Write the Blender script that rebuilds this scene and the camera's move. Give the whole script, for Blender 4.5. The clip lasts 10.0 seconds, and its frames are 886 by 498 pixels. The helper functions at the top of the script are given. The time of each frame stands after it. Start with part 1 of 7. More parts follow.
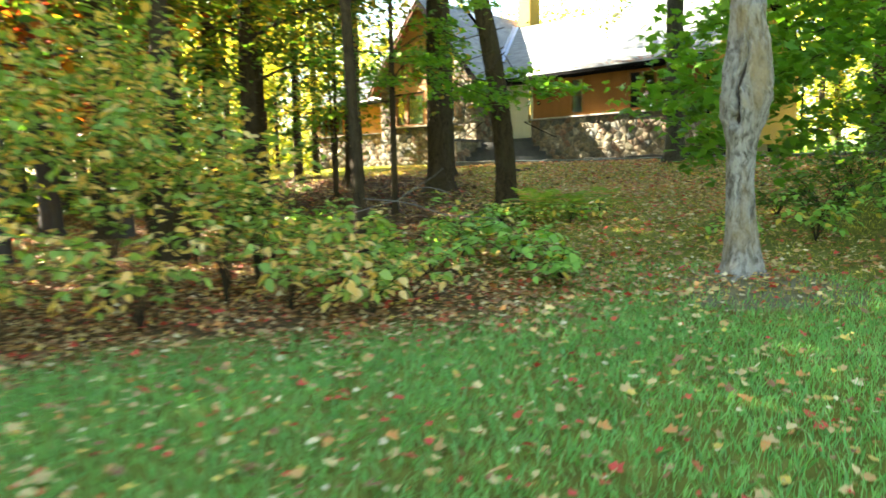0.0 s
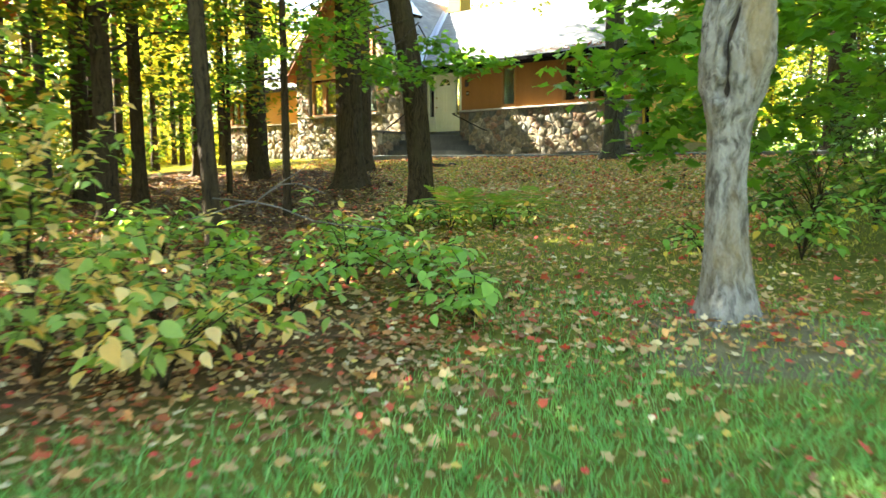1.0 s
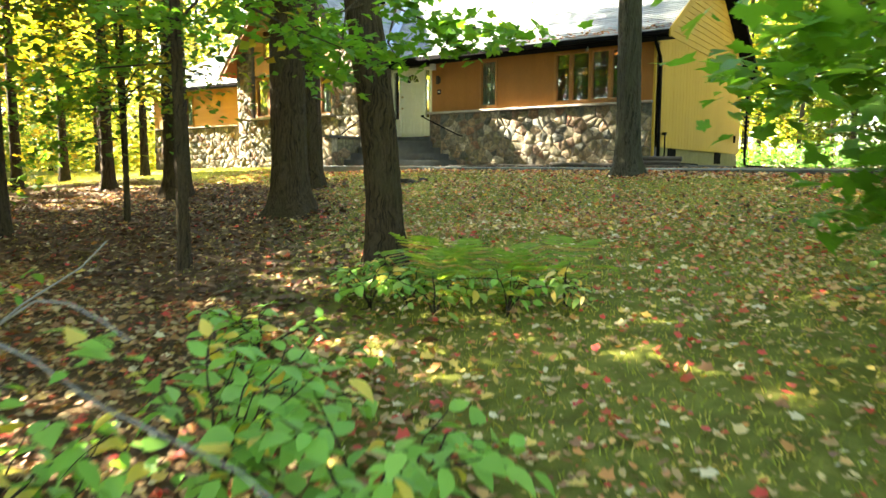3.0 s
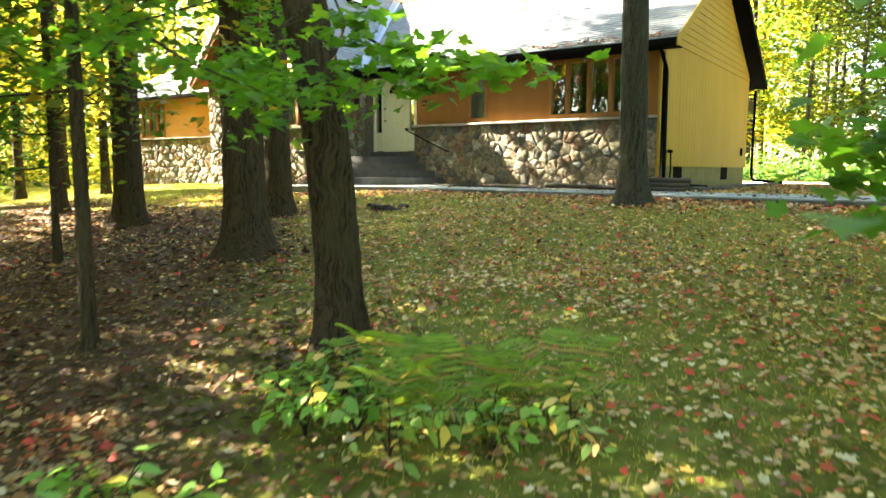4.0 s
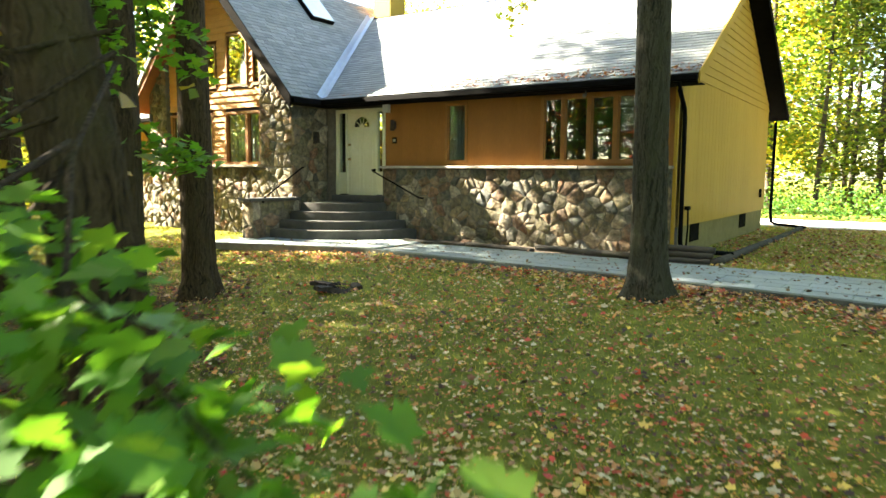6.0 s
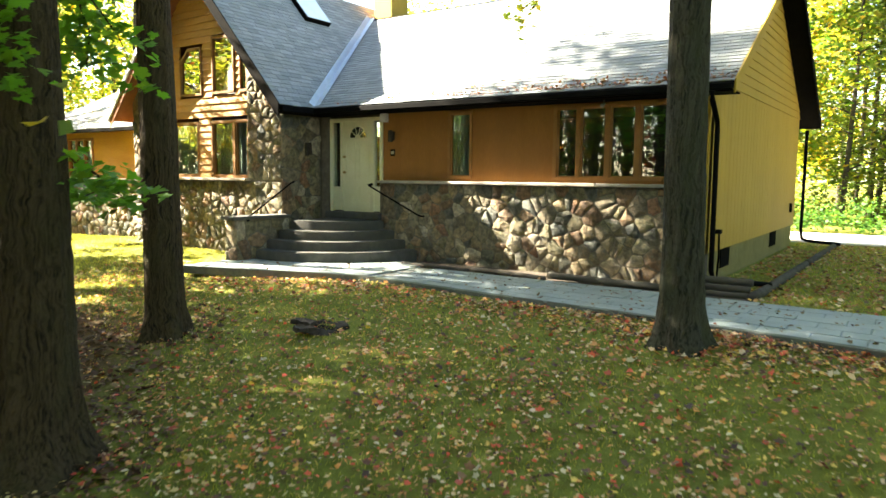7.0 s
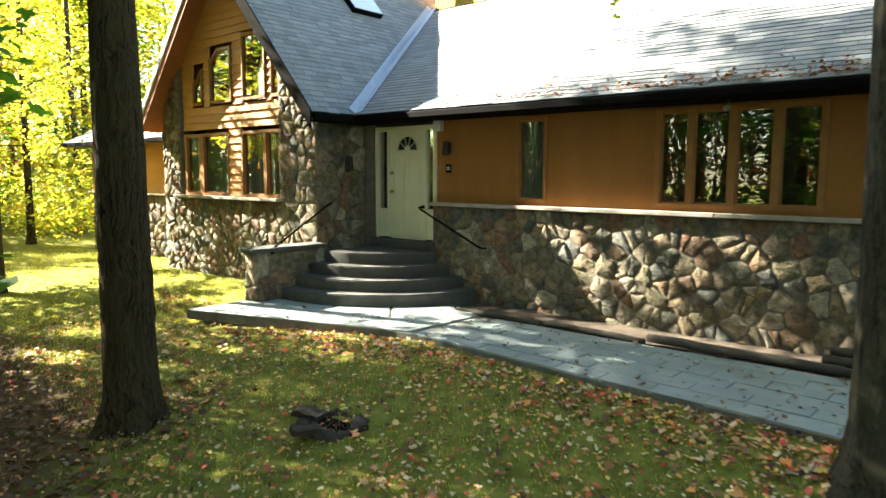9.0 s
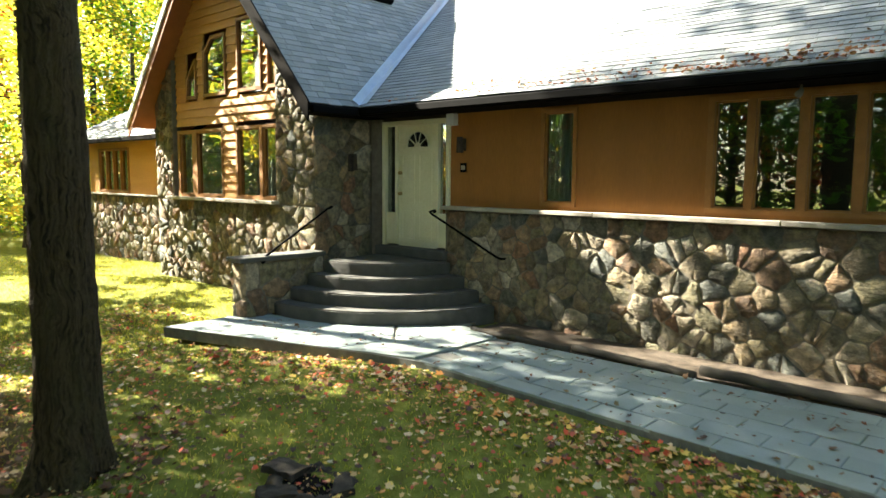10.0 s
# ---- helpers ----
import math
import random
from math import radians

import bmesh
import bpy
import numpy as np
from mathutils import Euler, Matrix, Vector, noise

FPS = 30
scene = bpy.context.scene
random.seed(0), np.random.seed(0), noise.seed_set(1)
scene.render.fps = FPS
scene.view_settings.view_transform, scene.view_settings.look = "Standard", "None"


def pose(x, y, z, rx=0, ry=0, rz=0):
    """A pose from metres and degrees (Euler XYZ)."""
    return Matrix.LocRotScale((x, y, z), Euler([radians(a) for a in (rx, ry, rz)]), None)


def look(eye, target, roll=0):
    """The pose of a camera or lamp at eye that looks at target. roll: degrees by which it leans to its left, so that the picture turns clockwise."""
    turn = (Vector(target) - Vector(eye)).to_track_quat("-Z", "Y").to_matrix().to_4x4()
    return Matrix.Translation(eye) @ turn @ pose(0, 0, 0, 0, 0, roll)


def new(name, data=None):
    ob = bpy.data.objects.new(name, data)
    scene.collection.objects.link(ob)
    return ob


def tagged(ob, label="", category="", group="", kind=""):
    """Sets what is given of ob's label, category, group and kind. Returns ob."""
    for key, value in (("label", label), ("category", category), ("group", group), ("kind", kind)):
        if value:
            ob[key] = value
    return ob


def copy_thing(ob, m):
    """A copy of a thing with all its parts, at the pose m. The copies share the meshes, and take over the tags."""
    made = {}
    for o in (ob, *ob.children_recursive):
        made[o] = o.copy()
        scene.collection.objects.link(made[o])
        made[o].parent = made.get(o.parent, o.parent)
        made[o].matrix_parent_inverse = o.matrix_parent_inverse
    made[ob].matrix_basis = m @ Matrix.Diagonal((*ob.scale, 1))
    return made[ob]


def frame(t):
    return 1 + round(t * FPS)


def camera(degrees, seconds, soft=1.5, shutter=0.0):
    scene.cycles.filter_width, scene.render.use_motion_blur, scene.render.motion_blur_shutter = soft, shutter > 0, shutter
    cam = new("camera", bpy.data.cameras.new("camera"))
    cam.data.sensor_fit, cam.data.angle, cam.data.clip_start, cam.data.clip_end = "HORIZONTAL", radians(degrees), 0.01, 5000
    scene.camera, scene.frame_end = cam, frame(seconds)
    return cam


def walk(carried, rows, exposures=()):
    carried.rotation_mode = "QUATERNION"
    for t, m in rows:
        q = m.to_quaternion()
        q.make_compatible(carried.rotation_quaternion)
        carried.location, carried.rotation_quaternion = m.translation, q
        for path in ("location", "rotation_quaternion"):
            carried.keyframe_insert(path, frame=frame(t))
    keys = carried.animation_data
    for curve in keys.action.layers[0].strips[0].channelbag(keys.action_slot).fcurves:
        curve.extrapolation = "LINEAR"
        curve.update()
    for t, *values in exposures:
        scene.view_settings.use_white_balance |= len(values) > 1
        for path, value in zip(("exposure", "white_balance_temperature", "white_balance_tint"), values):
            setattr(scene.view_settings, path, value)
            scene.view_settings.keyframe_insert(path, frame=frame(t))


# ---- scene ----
cam = camera(65.1, 10.0, shutter=0.5)
PATH = [
    (0, (18.570, -23.349, -0.685), (17.204, -21.905, -0.901), -1.0),
    (0.5, (17.988, -22.109, -0.756), (16.709, -20.587, -0.980), -0.3),
    (1, (17.356, -21.174, -0.726), (16.13, -19.611, -0.954), -0.1),
    (1.5, (16.671, -20.35, -0.708), (15.486, -18.756, -0.936), 0.1),
    (2, (15.974, -19.598, -0.617), (14.817, -17.982, -0.845), 0.1),
    (2.5, (15.279, -18.821, -0.519), (14.134, -17.198, -0.745), 0.2),
    (4, (13.886, -16.457, 0.169), (12.76, -14.819, -0.058), 0.1),
    (4.5, (13.556, -15.705, 0.497), (12.442, -14.059, 0.274), 0.2),
    (5, (13.196, -14.952, 0.855), (12.089, -13.301, 0.633), 0.2),
    (5.5, (12.854, -14.243, 1.07), (11.747, -12.591, 0.854), 0.4),
    (7, (11.781, -12.254, 1.576), (10.65, -10.619, 1.364), 0.5),
    (7.5, (11.433, -11.574, 1.707), (10.268, -9.962, 1.496), 0.5),
    (8, (11.011, -10.98, 1.842), (9.804, -9.399, 1.634), 0.5),
    (8.5, (10.616, -10.305, 1.907), (9.358, -8.764, 1.698), 0.3),
    (9, (10.201, -9.659, 1.959), (8.895, -8.16, 1.745), 0.2),
    (9.5, (9.767, -9.036, 1.931), (8.426, -7.566, 1.722), 0.3),
    (10, (9.288, -8.476, 1.917), (7.94, -7.013, 1.71), 0.4),
]
walk(cam, [(t, look(e, g, r)) for t, e, g, r in PATH], [(0, 4.3, 7200, 6), (1, 4.5, 7300, 6), (2.5, 4.65, 7300, 6), (5, 4.48, 7300, 6), (7.5, 4.05, 7100, 6), (10, 3.75, 6750, 5)])

# ---- light ----
SUN_TO = Vector((-4.86, -1.4, 3.35)).normalized()
world = bpy.data.worlds.new("sky")
scene.world = world
world.use_nodes = True
_nt = world.node_tree
_sky = _nt.nodes.new("ShaderNodeTexSky")
_sky.sky_type = "NISHITA"
_sky.sun_disc = False
_sky.sun_elevation = math.asin(SUN_TO.z)
_sky.sun_rotation = math.atan2(SUN_TO.x, SUN_TO.y) % (2 * math.pi)
_nt.links.new(_sky.outputs[0], _nt.nodes["Background"].inputs[0])
_nt.nodes["Background"].inputs[1].default_value = 0.052
sun = new("sun", bpy.data.lights.new("sun", "SUN"))
sun.data.energy = 5.0
sun.data.angle = radians(0.55)
sun.data.color = (1.0, 0.93, 0.82)
sun.matrix_world = look(SUN_TO * 60, (0, 0, 0))


# ---- materials ----
def nodes_of(name):
    m = bpy.data.materials.new(name)
    m.use_nodes = True
    nt = m.node_tree
    return m, nt, nt.nodes["Principled BSDF"]


def ramp(nt, stops, constant=False):
    r = nt.nodes.new("ShaderNodeValToRGB")
    if constant:
        r.color_ramp.interpolation = "CONSTANT"
    while len(r.color_ramp.elements) < len(stops):
        r.color_ramp.elements.new(1.0)
    for e, (p, c) in zip(r.color_ramp.elements, stops):
        e.position, e.color = p, (*c, 1)
    return r


def position(nt, stretch=(1, 1, 1)):
    g = nt.nodes.new("ShaderNodeNewGeometry")
    m = nt.nodes.new("ShaderNodeMapping")
    m.inputs["Scale"].default_value = stretch
    nt.links.new(g.outputs["Position"], m.inputs[0])
    return m.outputs[0]


def noise_node(nt, vec, scale, detail=4, rough=0.6):
    n = nt.nodes.new("ShaderNodeTexNoise")
    n.inputs["Scale"].default_value = scale
    n.inputs["Detail"].default_value = detail
    n.inputs["Roughness"].default_value = rough
    nt.links.new(vec, n.inputs["Vector"])
    return n.outputs["Fac"]


def mix(nt, fac, a, b, mode="MIX"):
    m = nt.nodes.new("ShaderNodeMix")
    m.data_type, m.blend_type = "RGBA", mode
    for sock, v in ((0, fac), (6, a), (7, b)):
        if isinstance(v, (int, float)):
            m.inputs[sock].default_value = v
        elif isinstance(v, tuple):
            m.inputs[sock].default_value = (*v, 1)
        else:
            nt.links.new(v, m.inputs[sock])
    return m.outputs[2]


def bump(nt, bsdf, height, strength=0.4, distance=0.02):
    b = nt.nodes.new("ShaderNodeBump")
    b.inputs["Strength"].default_value = strength
    b.inputs["Distance"].default_value = distance
    nt.links.new(height, b.inputs["Height"])
    nt.links.new(b.outputs[0], bsdf.inputs["Normal"])


def surface(name, dark, light, scale=6.0, rough=0.8, grain=60.0, relief=0.4, stretch=(1, 1, 1), vary=None, palette=None, metal=0.0, stain=None, spec=0.3):
    """Two colours mixed by a coarse noise, fine grain relief, large stains; vary: 'object' or 'island' picks from a palette."""
    m, nt, b = nodes_of(name)
    vec = position(nt, stretch)
    coarse = noise_node(nt, vec, scale)
    fine = noise_node(nt, vec, grain, 6)
    col = ramp(nt, [(0.3, dark), (0.7, light)])
    nt.links.new(coarse, col.inputs[0])
    out = col.outputs[0]
    if vary:
        if vary == "object":
            src = nt.nodes.new("ShaderNodeObjectInfo").outputs["Random"]
        else:
            src = nt.nodes.new("ShaderNodeNewGeometry").outputs["Random Per Island"]
        n = len(palette)
        pal = ramp(nt, [(i / n, c) for i, c in enumerate(palette)], True)
        nt.links.new(src, pal.inputs[0])
        out = mix(nt, 0.75, out, pal.outputs[0])
    out = mix(nt, 0.45, out, mix(nt, fine, (0.35, 0.35, 0.35), (1.5, 1.5, 1.5)), "MULTIPLY")
    if stain:
        big = noise_node(nt, position(nt), 0.7, 5)
        r = ramp(nt, [(0.45, (0, 0, 0)), (0.7, (0.7, 0.7, 0.7))])
        nt.links.new(big, r.inputs[0])
        out = mix(nt, r.outputs[0], out, stain)
    nt.links.new(out, b.inputs["Base Color"])
    b.inputs["Roughness"].default_value = rough
    b.inputs["Metallic"].default_value = metal
    b.inputs["Specular IOR Level"].default_value = spec
    if relief:
        bump(nt, b, fine, relief, 0.01)
    return m


def leaf_material(name, palette, through_light=0.45, rough=0.55):
    m, nt, b = nodes_of(name)
    src = nt.nodes.new("ShaderNodeNewGeometry").outputs["Random Per Island"]
    n = len(palette)
    pal = ramp(nt, [(i / n, c) for i, c in enumerate(palette)], True)
    nt.links.new(src, pal.inputs[0])
    var = noise_node(nt, position(nt), 9.0, 3)
    col = mix(nt, 0.5, pal.outputs[0], mix(nt, var, (0.55, 0.55, 0.5), (1.4, 1.4, 1.4)), "MULTIPLY")
    nt.links.new(col, b.inputs["Base Color"])
    b.inputs["Roughness"].default_value = rough
    b.inputs["Specular IOR Level"].default_value = 0.35
    t = nt.nodes.new("ShaderNodeBsdfTranslucent")
    nt.links.new(mix(nt, 1.0, col, (1.5, 1.45, 0.7), "MULTIPLY"), t.inputs["Color"])
    ms = nt.nodes.new("ShaderNodeMixShader")
    ms.inputs[0].default_value = through_light
    nt.links.new(b.outputs[0], ms.inputs[1])
    nt.links.new(t.outputs[0], ms.inputs[2])
    nt.links.new(ms.outputs[0], nt.nodes["Material Output"].inputs["Surface"])
    return m


STONES = [(0.186, 0.145, 0.093), (0.123, 0.103, 0.070), (0.204, 0.161, 0.101), (0.086, 0.084, 0.066), (0.173, 0.101, 0.064), (0.247, 0.213, 0.155),
          (0.133, 0.120, 0.074), (0.167, 0.148, 0.109), (0.123, 0.082, 0.053), (0.155, 0.133, 0.092), (0.192, 0.131, 0.082), (0.074, 0.079, 0.070), (0.278, 0.247, 0.192), (0.131, 0.114, 0.070)]


def stone_material(name, vary):
    """Split fieldstone: a palette by stone, veins and mottling, lichen spots, chipped relief."""
    m, nt, b = nodes_of(name)
    vec = position(nt)
    src = nt.nodes.new("ShaderNodeObjectInfo").outputs["Random"] if vary == "object" else nt.nodes.new("ShaderNodeNewGeometry").outputs["Random Per Island"]
    pal = ramp(nt, [(i / len(STONES), c) for i, c in enumerate(STONES)], True)
    nt.links.new(src, pal.inputs[0])
    mott = noise_node(nt, vec, 9, 6, 0.7)
    fine = noise_node(nt, vec, 55, 6, 0.7)
    chip = noise_node(nt, position(nt, (1, 1, 1.8)), 16, 5, 0.6)
    r = ramp(nt, [(0.32, (0.35, 0.33, 0.3)), (0.5, (0.95, 0.93, 0.9)), (0.68, (1.7, 1.55, 1.35))])
    nt.links.new(mott, r.inputs[0])
    col = mix(nt, 1.0, pal.outputs[0], r.outputs[0], "MULTIPLY")
    col = mix(nt, 0.6, col, mix(nt, fine, (0.2, 0.2, 0.2), (1.8, 1.8, 1.8)), "MULTIPLY")
    lich = ramp(nt, [(0.58, (0, 0, 0)), (0.66, (0.55, 0.55, 0.55))])
    nt.links.new(noise_node(nt, vec, 5.3, 6, 0.75), lich.inputs[0])
    col = mix(nt, lich.outputs[0], col, (0.16, 0.15, 0.11))
    nt.links.new(col, b.inputs["Base Color"])
    b.inputs["Roughness"].default_value = 0.8
    b.inputs["Specular IOR Level"].default_value = 0.3
    bump(nt, b, mix(nt, 0.35, chip, fine), 0.9, 0.045)
    return m


M_STONE = stone_material("field_stone", "object")
M_STONE_I = stone_material("field_stone_far", "island")
M_MORTAR = surface("mortar", (0.10, 0.086, 0.063), (0.165, 0.142, 0.108), 9, 0.95, 80, 0.5)
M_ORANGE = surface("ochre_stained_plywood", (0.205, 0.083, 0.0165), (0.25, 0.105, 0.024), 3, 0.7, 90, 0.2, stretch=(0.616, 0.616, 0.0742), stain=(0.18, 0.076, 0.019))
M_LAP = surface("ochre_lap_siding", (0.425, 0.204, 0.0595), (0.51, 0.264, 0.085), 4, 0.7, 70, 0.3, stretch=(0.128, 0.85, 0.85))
M_YELLOW = surface("yellow_painted_siding", (0.345, 0.205, 0.020), (0.39, 0.235, 0.027), 3, 0.65, 70, 0.25, stretch=(0.617, 0.617, 0.093), stain=(0.315, 0.187, 0.021))
M_WOOD = surface("stained_window_wood", (0.20, 0.088, 0.024), (0.25, 0.115, 0.034), 6, 0.55, 80, 0.25)
M_CAP = surface("stone_ledge", (0.22, 0.195, 0.155), (0.32, 0.285, 0.235), 6, 0.85, 60, 0.4)
M_BLACK = surface("black_painted_metal", (0.002, 0.002, 0.002), (0.004, 0.0038, 0.0036), 5, 0.7, 40, 0.1, spec=0.03)
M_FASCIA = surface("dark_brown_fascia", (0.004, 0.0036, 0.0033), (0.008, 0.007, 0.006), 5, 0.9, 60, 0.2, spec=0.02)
M_RED = surface("red_brown_soffit", (0.18, 0.06, 0.02), (0.23, 0.08, 0.028), 4, 0.65, 60, 0.25)
M_WHITE_RAKE = surface("grey_white_rake_board", (0.45, 0.45, 0.46), (0.58, 0.58, 0.58), 4, 0.6, 60, 0.2)
M_SHINGLE = surface("slate_grey_shingle", (0.161, 0.174, 0.178), (0.254, 0.271, 0.276), 8, 0.9, 120, 0.7, vary="island",
                    palette=[(0.195, 0.207, 0.212), (0.220, 0.234, 0.237), (0.169, 0.181, 0.186), (0.254, 0.267, 0.271), (0.204, 0.216, 0.216), (0.228, 0.237, 0.234)])
M_SHINGLE_O = surface("slate_grey_shingle_near", (0.161, 0.174, 0.178), (0.254, 0.271, 0.276), 8, 0.9, 120, 0.7, vary="object",
                      palette=[(0.195, 0.207, 0.212), (0.220, 0.234, 0.237), (0.169, 0.181, 0.186), (0.254, 0.267, 0.271), (0.204, 0.216, 0.216), (0.228, 0.237, 0.234)])
M_FLASH = surface("galvanised_flashing", (0.58, 0.66, 0.76), (0.68, 0.76, 0.86), 5, 0.4, 50, 0.15, metal=0.1)
M_CREAM = surface("cream_painted_door", (0.541, 0.508, 0.328), (0.607, 0.574, 0.385), 3, 0.5, 60, 0.1)
M_CONC = surface("grey_concrete", (0.13, 0.125, 0.105), (0.20, 0.19, 0.16), 5, 0.9, 90, 0.4, stain=(0.10, 0.095, 0.075))
M_STEP = surface("dark_concrete_step", (0.0542, 0.0529, 0.0478), (0.0892, 0.0859, 0.0765), 5, 0.85, 90, 0.4, stain=(0.0446, 0.0433, 0.0382))
M_PATH = surface("blue_grey_paving", (0.192, 0.227, 0.221), (0.268, 0.308, 0.300), 4, 0.8, 70, 0.4, vary="object",
                 palette=[(0.230, 0.267, 0.260), (0.211, 0.247, 0.241), (0.255, 0.288, 0.273), (0.224, 0.260, 0.260)], stain=(0.165, 0.185, 0.163))
M_JOINT = surface("path_joint", (0.10, 0.10, 0.09), (0.16, 0.16, 0.14), 9, 0.95, 80, 0.4)


def bark(name, furrow, plate, tint, scale, lengthen, depth):
    """Plates of bark between deep furrows that run up the trunk, lichen tint in patches."""
    m, nt, b = nodes_of(name)
    warp = noise_node(nt, position(nt), 2.0, 3)
    vec = position(nt, (1, 1, lengthen))
    add = nt.nodes.new("ShaderNodeVectorMath")
    add.operation = "MULTIPLY_ADD"
    nt.links.new(warp, add.inputs[0])
    add.inputs[1].default_value = (0.25, 0.25, 0.1)
    nt.links.new(vec, add.inputs[2])
    ridges = noise_node(nt, add.outputs[0], scale, 5, 0.65)
    fine = noise_node(nt, position(nt, (1, 1, 0.5)), 70, 5)
    r = ramp(nt, [(0.36, furrow), (0.56, plate)])
    nt.links.new(ridges, r.inputs[0])
    patch = ramp(nt, [(0.5, (0, 0, 0)), (0.68, (0.75, 0.75, 0.75))])
    nt.links.new(noise_node(nt, position(nt, (1, 1, 0.5)), 2.6, 5), patch.inputs[0])
    col = mix(nt, patch.outputs[0], r.outputs[0], tint)
    col = mix(nt, 0.55, col, mix(nt, fine, (0.3, 0.3, 0.3), (1.6, 1.6, 1.6)), "MULTIPLY")
    nt.links.new(col, b.inputs["Base Color"])
    b.inputs["Roughness"].default_value = 0.95
    b.inputs["Specular IOR Level"].default_value = 0.15
    bump(nt, b, mix(nt, 0.25, ridges, fine), 1.0, depth)
    return m


M_BARK = bark("grey_brown_bark", (0.013, 0.009, 0.005), (0.071, 0.051, 0.027), (0.055, 0.048, 0.022), 36, 0.07, 0.06)
M_BARK_GREY = bark("ridged_grey_bark", (0.013, 0.012, 0.008), (0.060, 0.057, 0.040), (0.050, 0.054, 0.031), 36, 0.07, 0.06)
M_BARK_PALE = bark("pale_grey_bark", (0.085, 0.075, 0.060), (0.29, 0.275, 0.24), (0.24, 0.18, 0.09), 20, 0.34, 0.05)
M_BARK_FAR = surface("forest_bark", (0.03, 0.025, 0.02), (0.085, 0.072, 0.056), 4, 0.95, 30, 0.6, stretch=(1, 1, 0.2))
M_LOG = surface("weathered_timber", (0.028, 0.024, 0.019), (0.07, 0.06, 0.047), 7, 0.9, 70, 0.6, stretch=(0.11, 0.55, 0.55))
M_DARKWOOD = surface("rotten_stump_wood", (0.018, 0.014, 0.011), (0.06, 0.046, 0.033), 12, 0.95, 70, 0.8)
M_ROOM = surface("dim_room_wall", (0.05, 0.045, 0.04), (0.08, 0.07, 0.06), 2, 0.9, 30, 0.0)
M_CURTAIN = surface("pale_green_curtain", (0.42, 0.50, 0.42), (0.55, 0.62, 0.53), 4, 0.9, 50, 0.1, stretch=(8, 1, 0.1))
M_BRASS = surface("tarnished_brass", (0.25, 0.17, 0.07), (0.35, 0.25, 0.10), 8, 0.35, 50, 0.1, metal=0.9)
M_DRIVE = surface("pale_gravel_drive", (0.42, 0.39, 0.34), (0.58, 0.55, 0.50), 20, 0.95, 120, 0.6)


def glass_material():
    m, nt, b = nodes_of("window_glass")
    lw = nt.nodes.new("ShaderNodeLayerWeight")
    lw.inputs[0].default_value = 0.5
    pw = nt.nodes.new("ShaderNodeMath")
    pw.operation = "POWER"
    nt.links.new(lw.outputs["Facing"], pw.inputs[0])
    pw.inputs[1].default_value = 3.0
    fres = nt.nodes.new("ShaderNodeMath")
    fres.operation = "MULTIPLY_ADD"
    nt.links.new(pw.outputs[0], fres.inputs[0])
    fres.inputs[1].default_value, fres.inputs[2].default_value = 0.75, 0.17
    gl = nt.nodes.new("ShaderNodeBsdfGlossy")
    gl.inputs["Roughness"].default_value = 0.0
    tr = nt.nodes.new("ShaderNodeBsdfTransparent")
    tr.inputs[0].default_value = (0.75, 0.8, 0.77, 1)
    wav = noise_node(nt, position(nt), 2.5, 2)
    bp = nt.nodes.new("ShaderNodeBump")
    bp.inputs["Strength"].default_value = 0.08
    bp.inputs["Distance"].default_value = 0.02
    nt.links.new(wav, bp.inputs["Height"])
    nt.links.new(bp.outputs[0], gl.inputs["Normal"])
    ms = nt.nodes.new("ShaderNodeMixShader")
    nt.links.new(fres.outputs[0], ms.inputs[0])
    nt.links.new(tr.outputs[0], ms.inputs[1])
    nt.links.new(gl.outputs[0], ms.inputs[2])
    nt.links.new(ms.outputs[0], nt.nodes["Material Output"].inputs["Surface"])
    return m


M_GLASS = glass_material()
GREENS = [(0.06, 0.15, 0.02), (0.08, 0.18, 0.025), (0.05, 0.12, 0.018), (0.10, 0.20, 0.025), (0.13, 0.21, 0.03), (0.07, 0.16, 0.022)]
GOLDS = [(0.17, 0.20, 0.025), (0.30, 0.24, 0.03), (0.12, 0.18, 0.02), (0.36, 0.26, 0.03), (0.20, 0.22, 0.03), (0.10, 0.16, 0.02), (0.40, 0.27, 0.04)]
M_LEAF_GREEN = leaf_material("maple_leaf_green", GREENS, 0.5)
M_LEAF_BOUGH = leaf_material("maple_bough_leaf", [(0.090, 0.234, 0.026), (0.118, 0.270, 0.031), (0.082, 0.198, 0.026), (0.144, 0.288, 0.036), (0.162, 0.288, 0.036), (0.100, 0.244, 0.026), (0.108, 0.252, 0.031)], 0.55)
M_LEAF_MIX = leaf_material("maple_leaf_turning", GREENS + GOLDS, 0.5)
M_LEAF_GOLD = leaf_material("forest_leaf_gold", [(0.391, 0.391, 0.060), (0.529, 0.437, 0.074), (0.276, 0.345, 0.052), (0.575, 0.437, 0.074), (0.391, 0.414, 0.074), (0.230, 0.310, 0.044), (0.621, 0.437, 0.090), (0.207, 0.299, 0.044), (0.299, 0.380, 0.074)], 0.7)
M_LEAF_RED = leaf_material("maple_leaf_red", [(0.35, 0.06, 0.02), (0.42, 0.12, 0.02), (0.30, 0.04, 0.02), (0.40, 0.22, 0.03), (0.20, 0.16, 0.03)], 0.4)
M_LEAF_SHRUB = leaf_material("shrub_leaf", [(0.195, 0.390, 0.065), (0.234, 0.442, 0.078), (0.169, 0.351, 0.058), (0.260, 0.468, 0.091), (0.208, 0.416, 0.078), (0.624, 0.494, 0.091), (0.221, 0.429, 0.078), (0.182, 0.377, 0.065)], 0.4, 0.45)
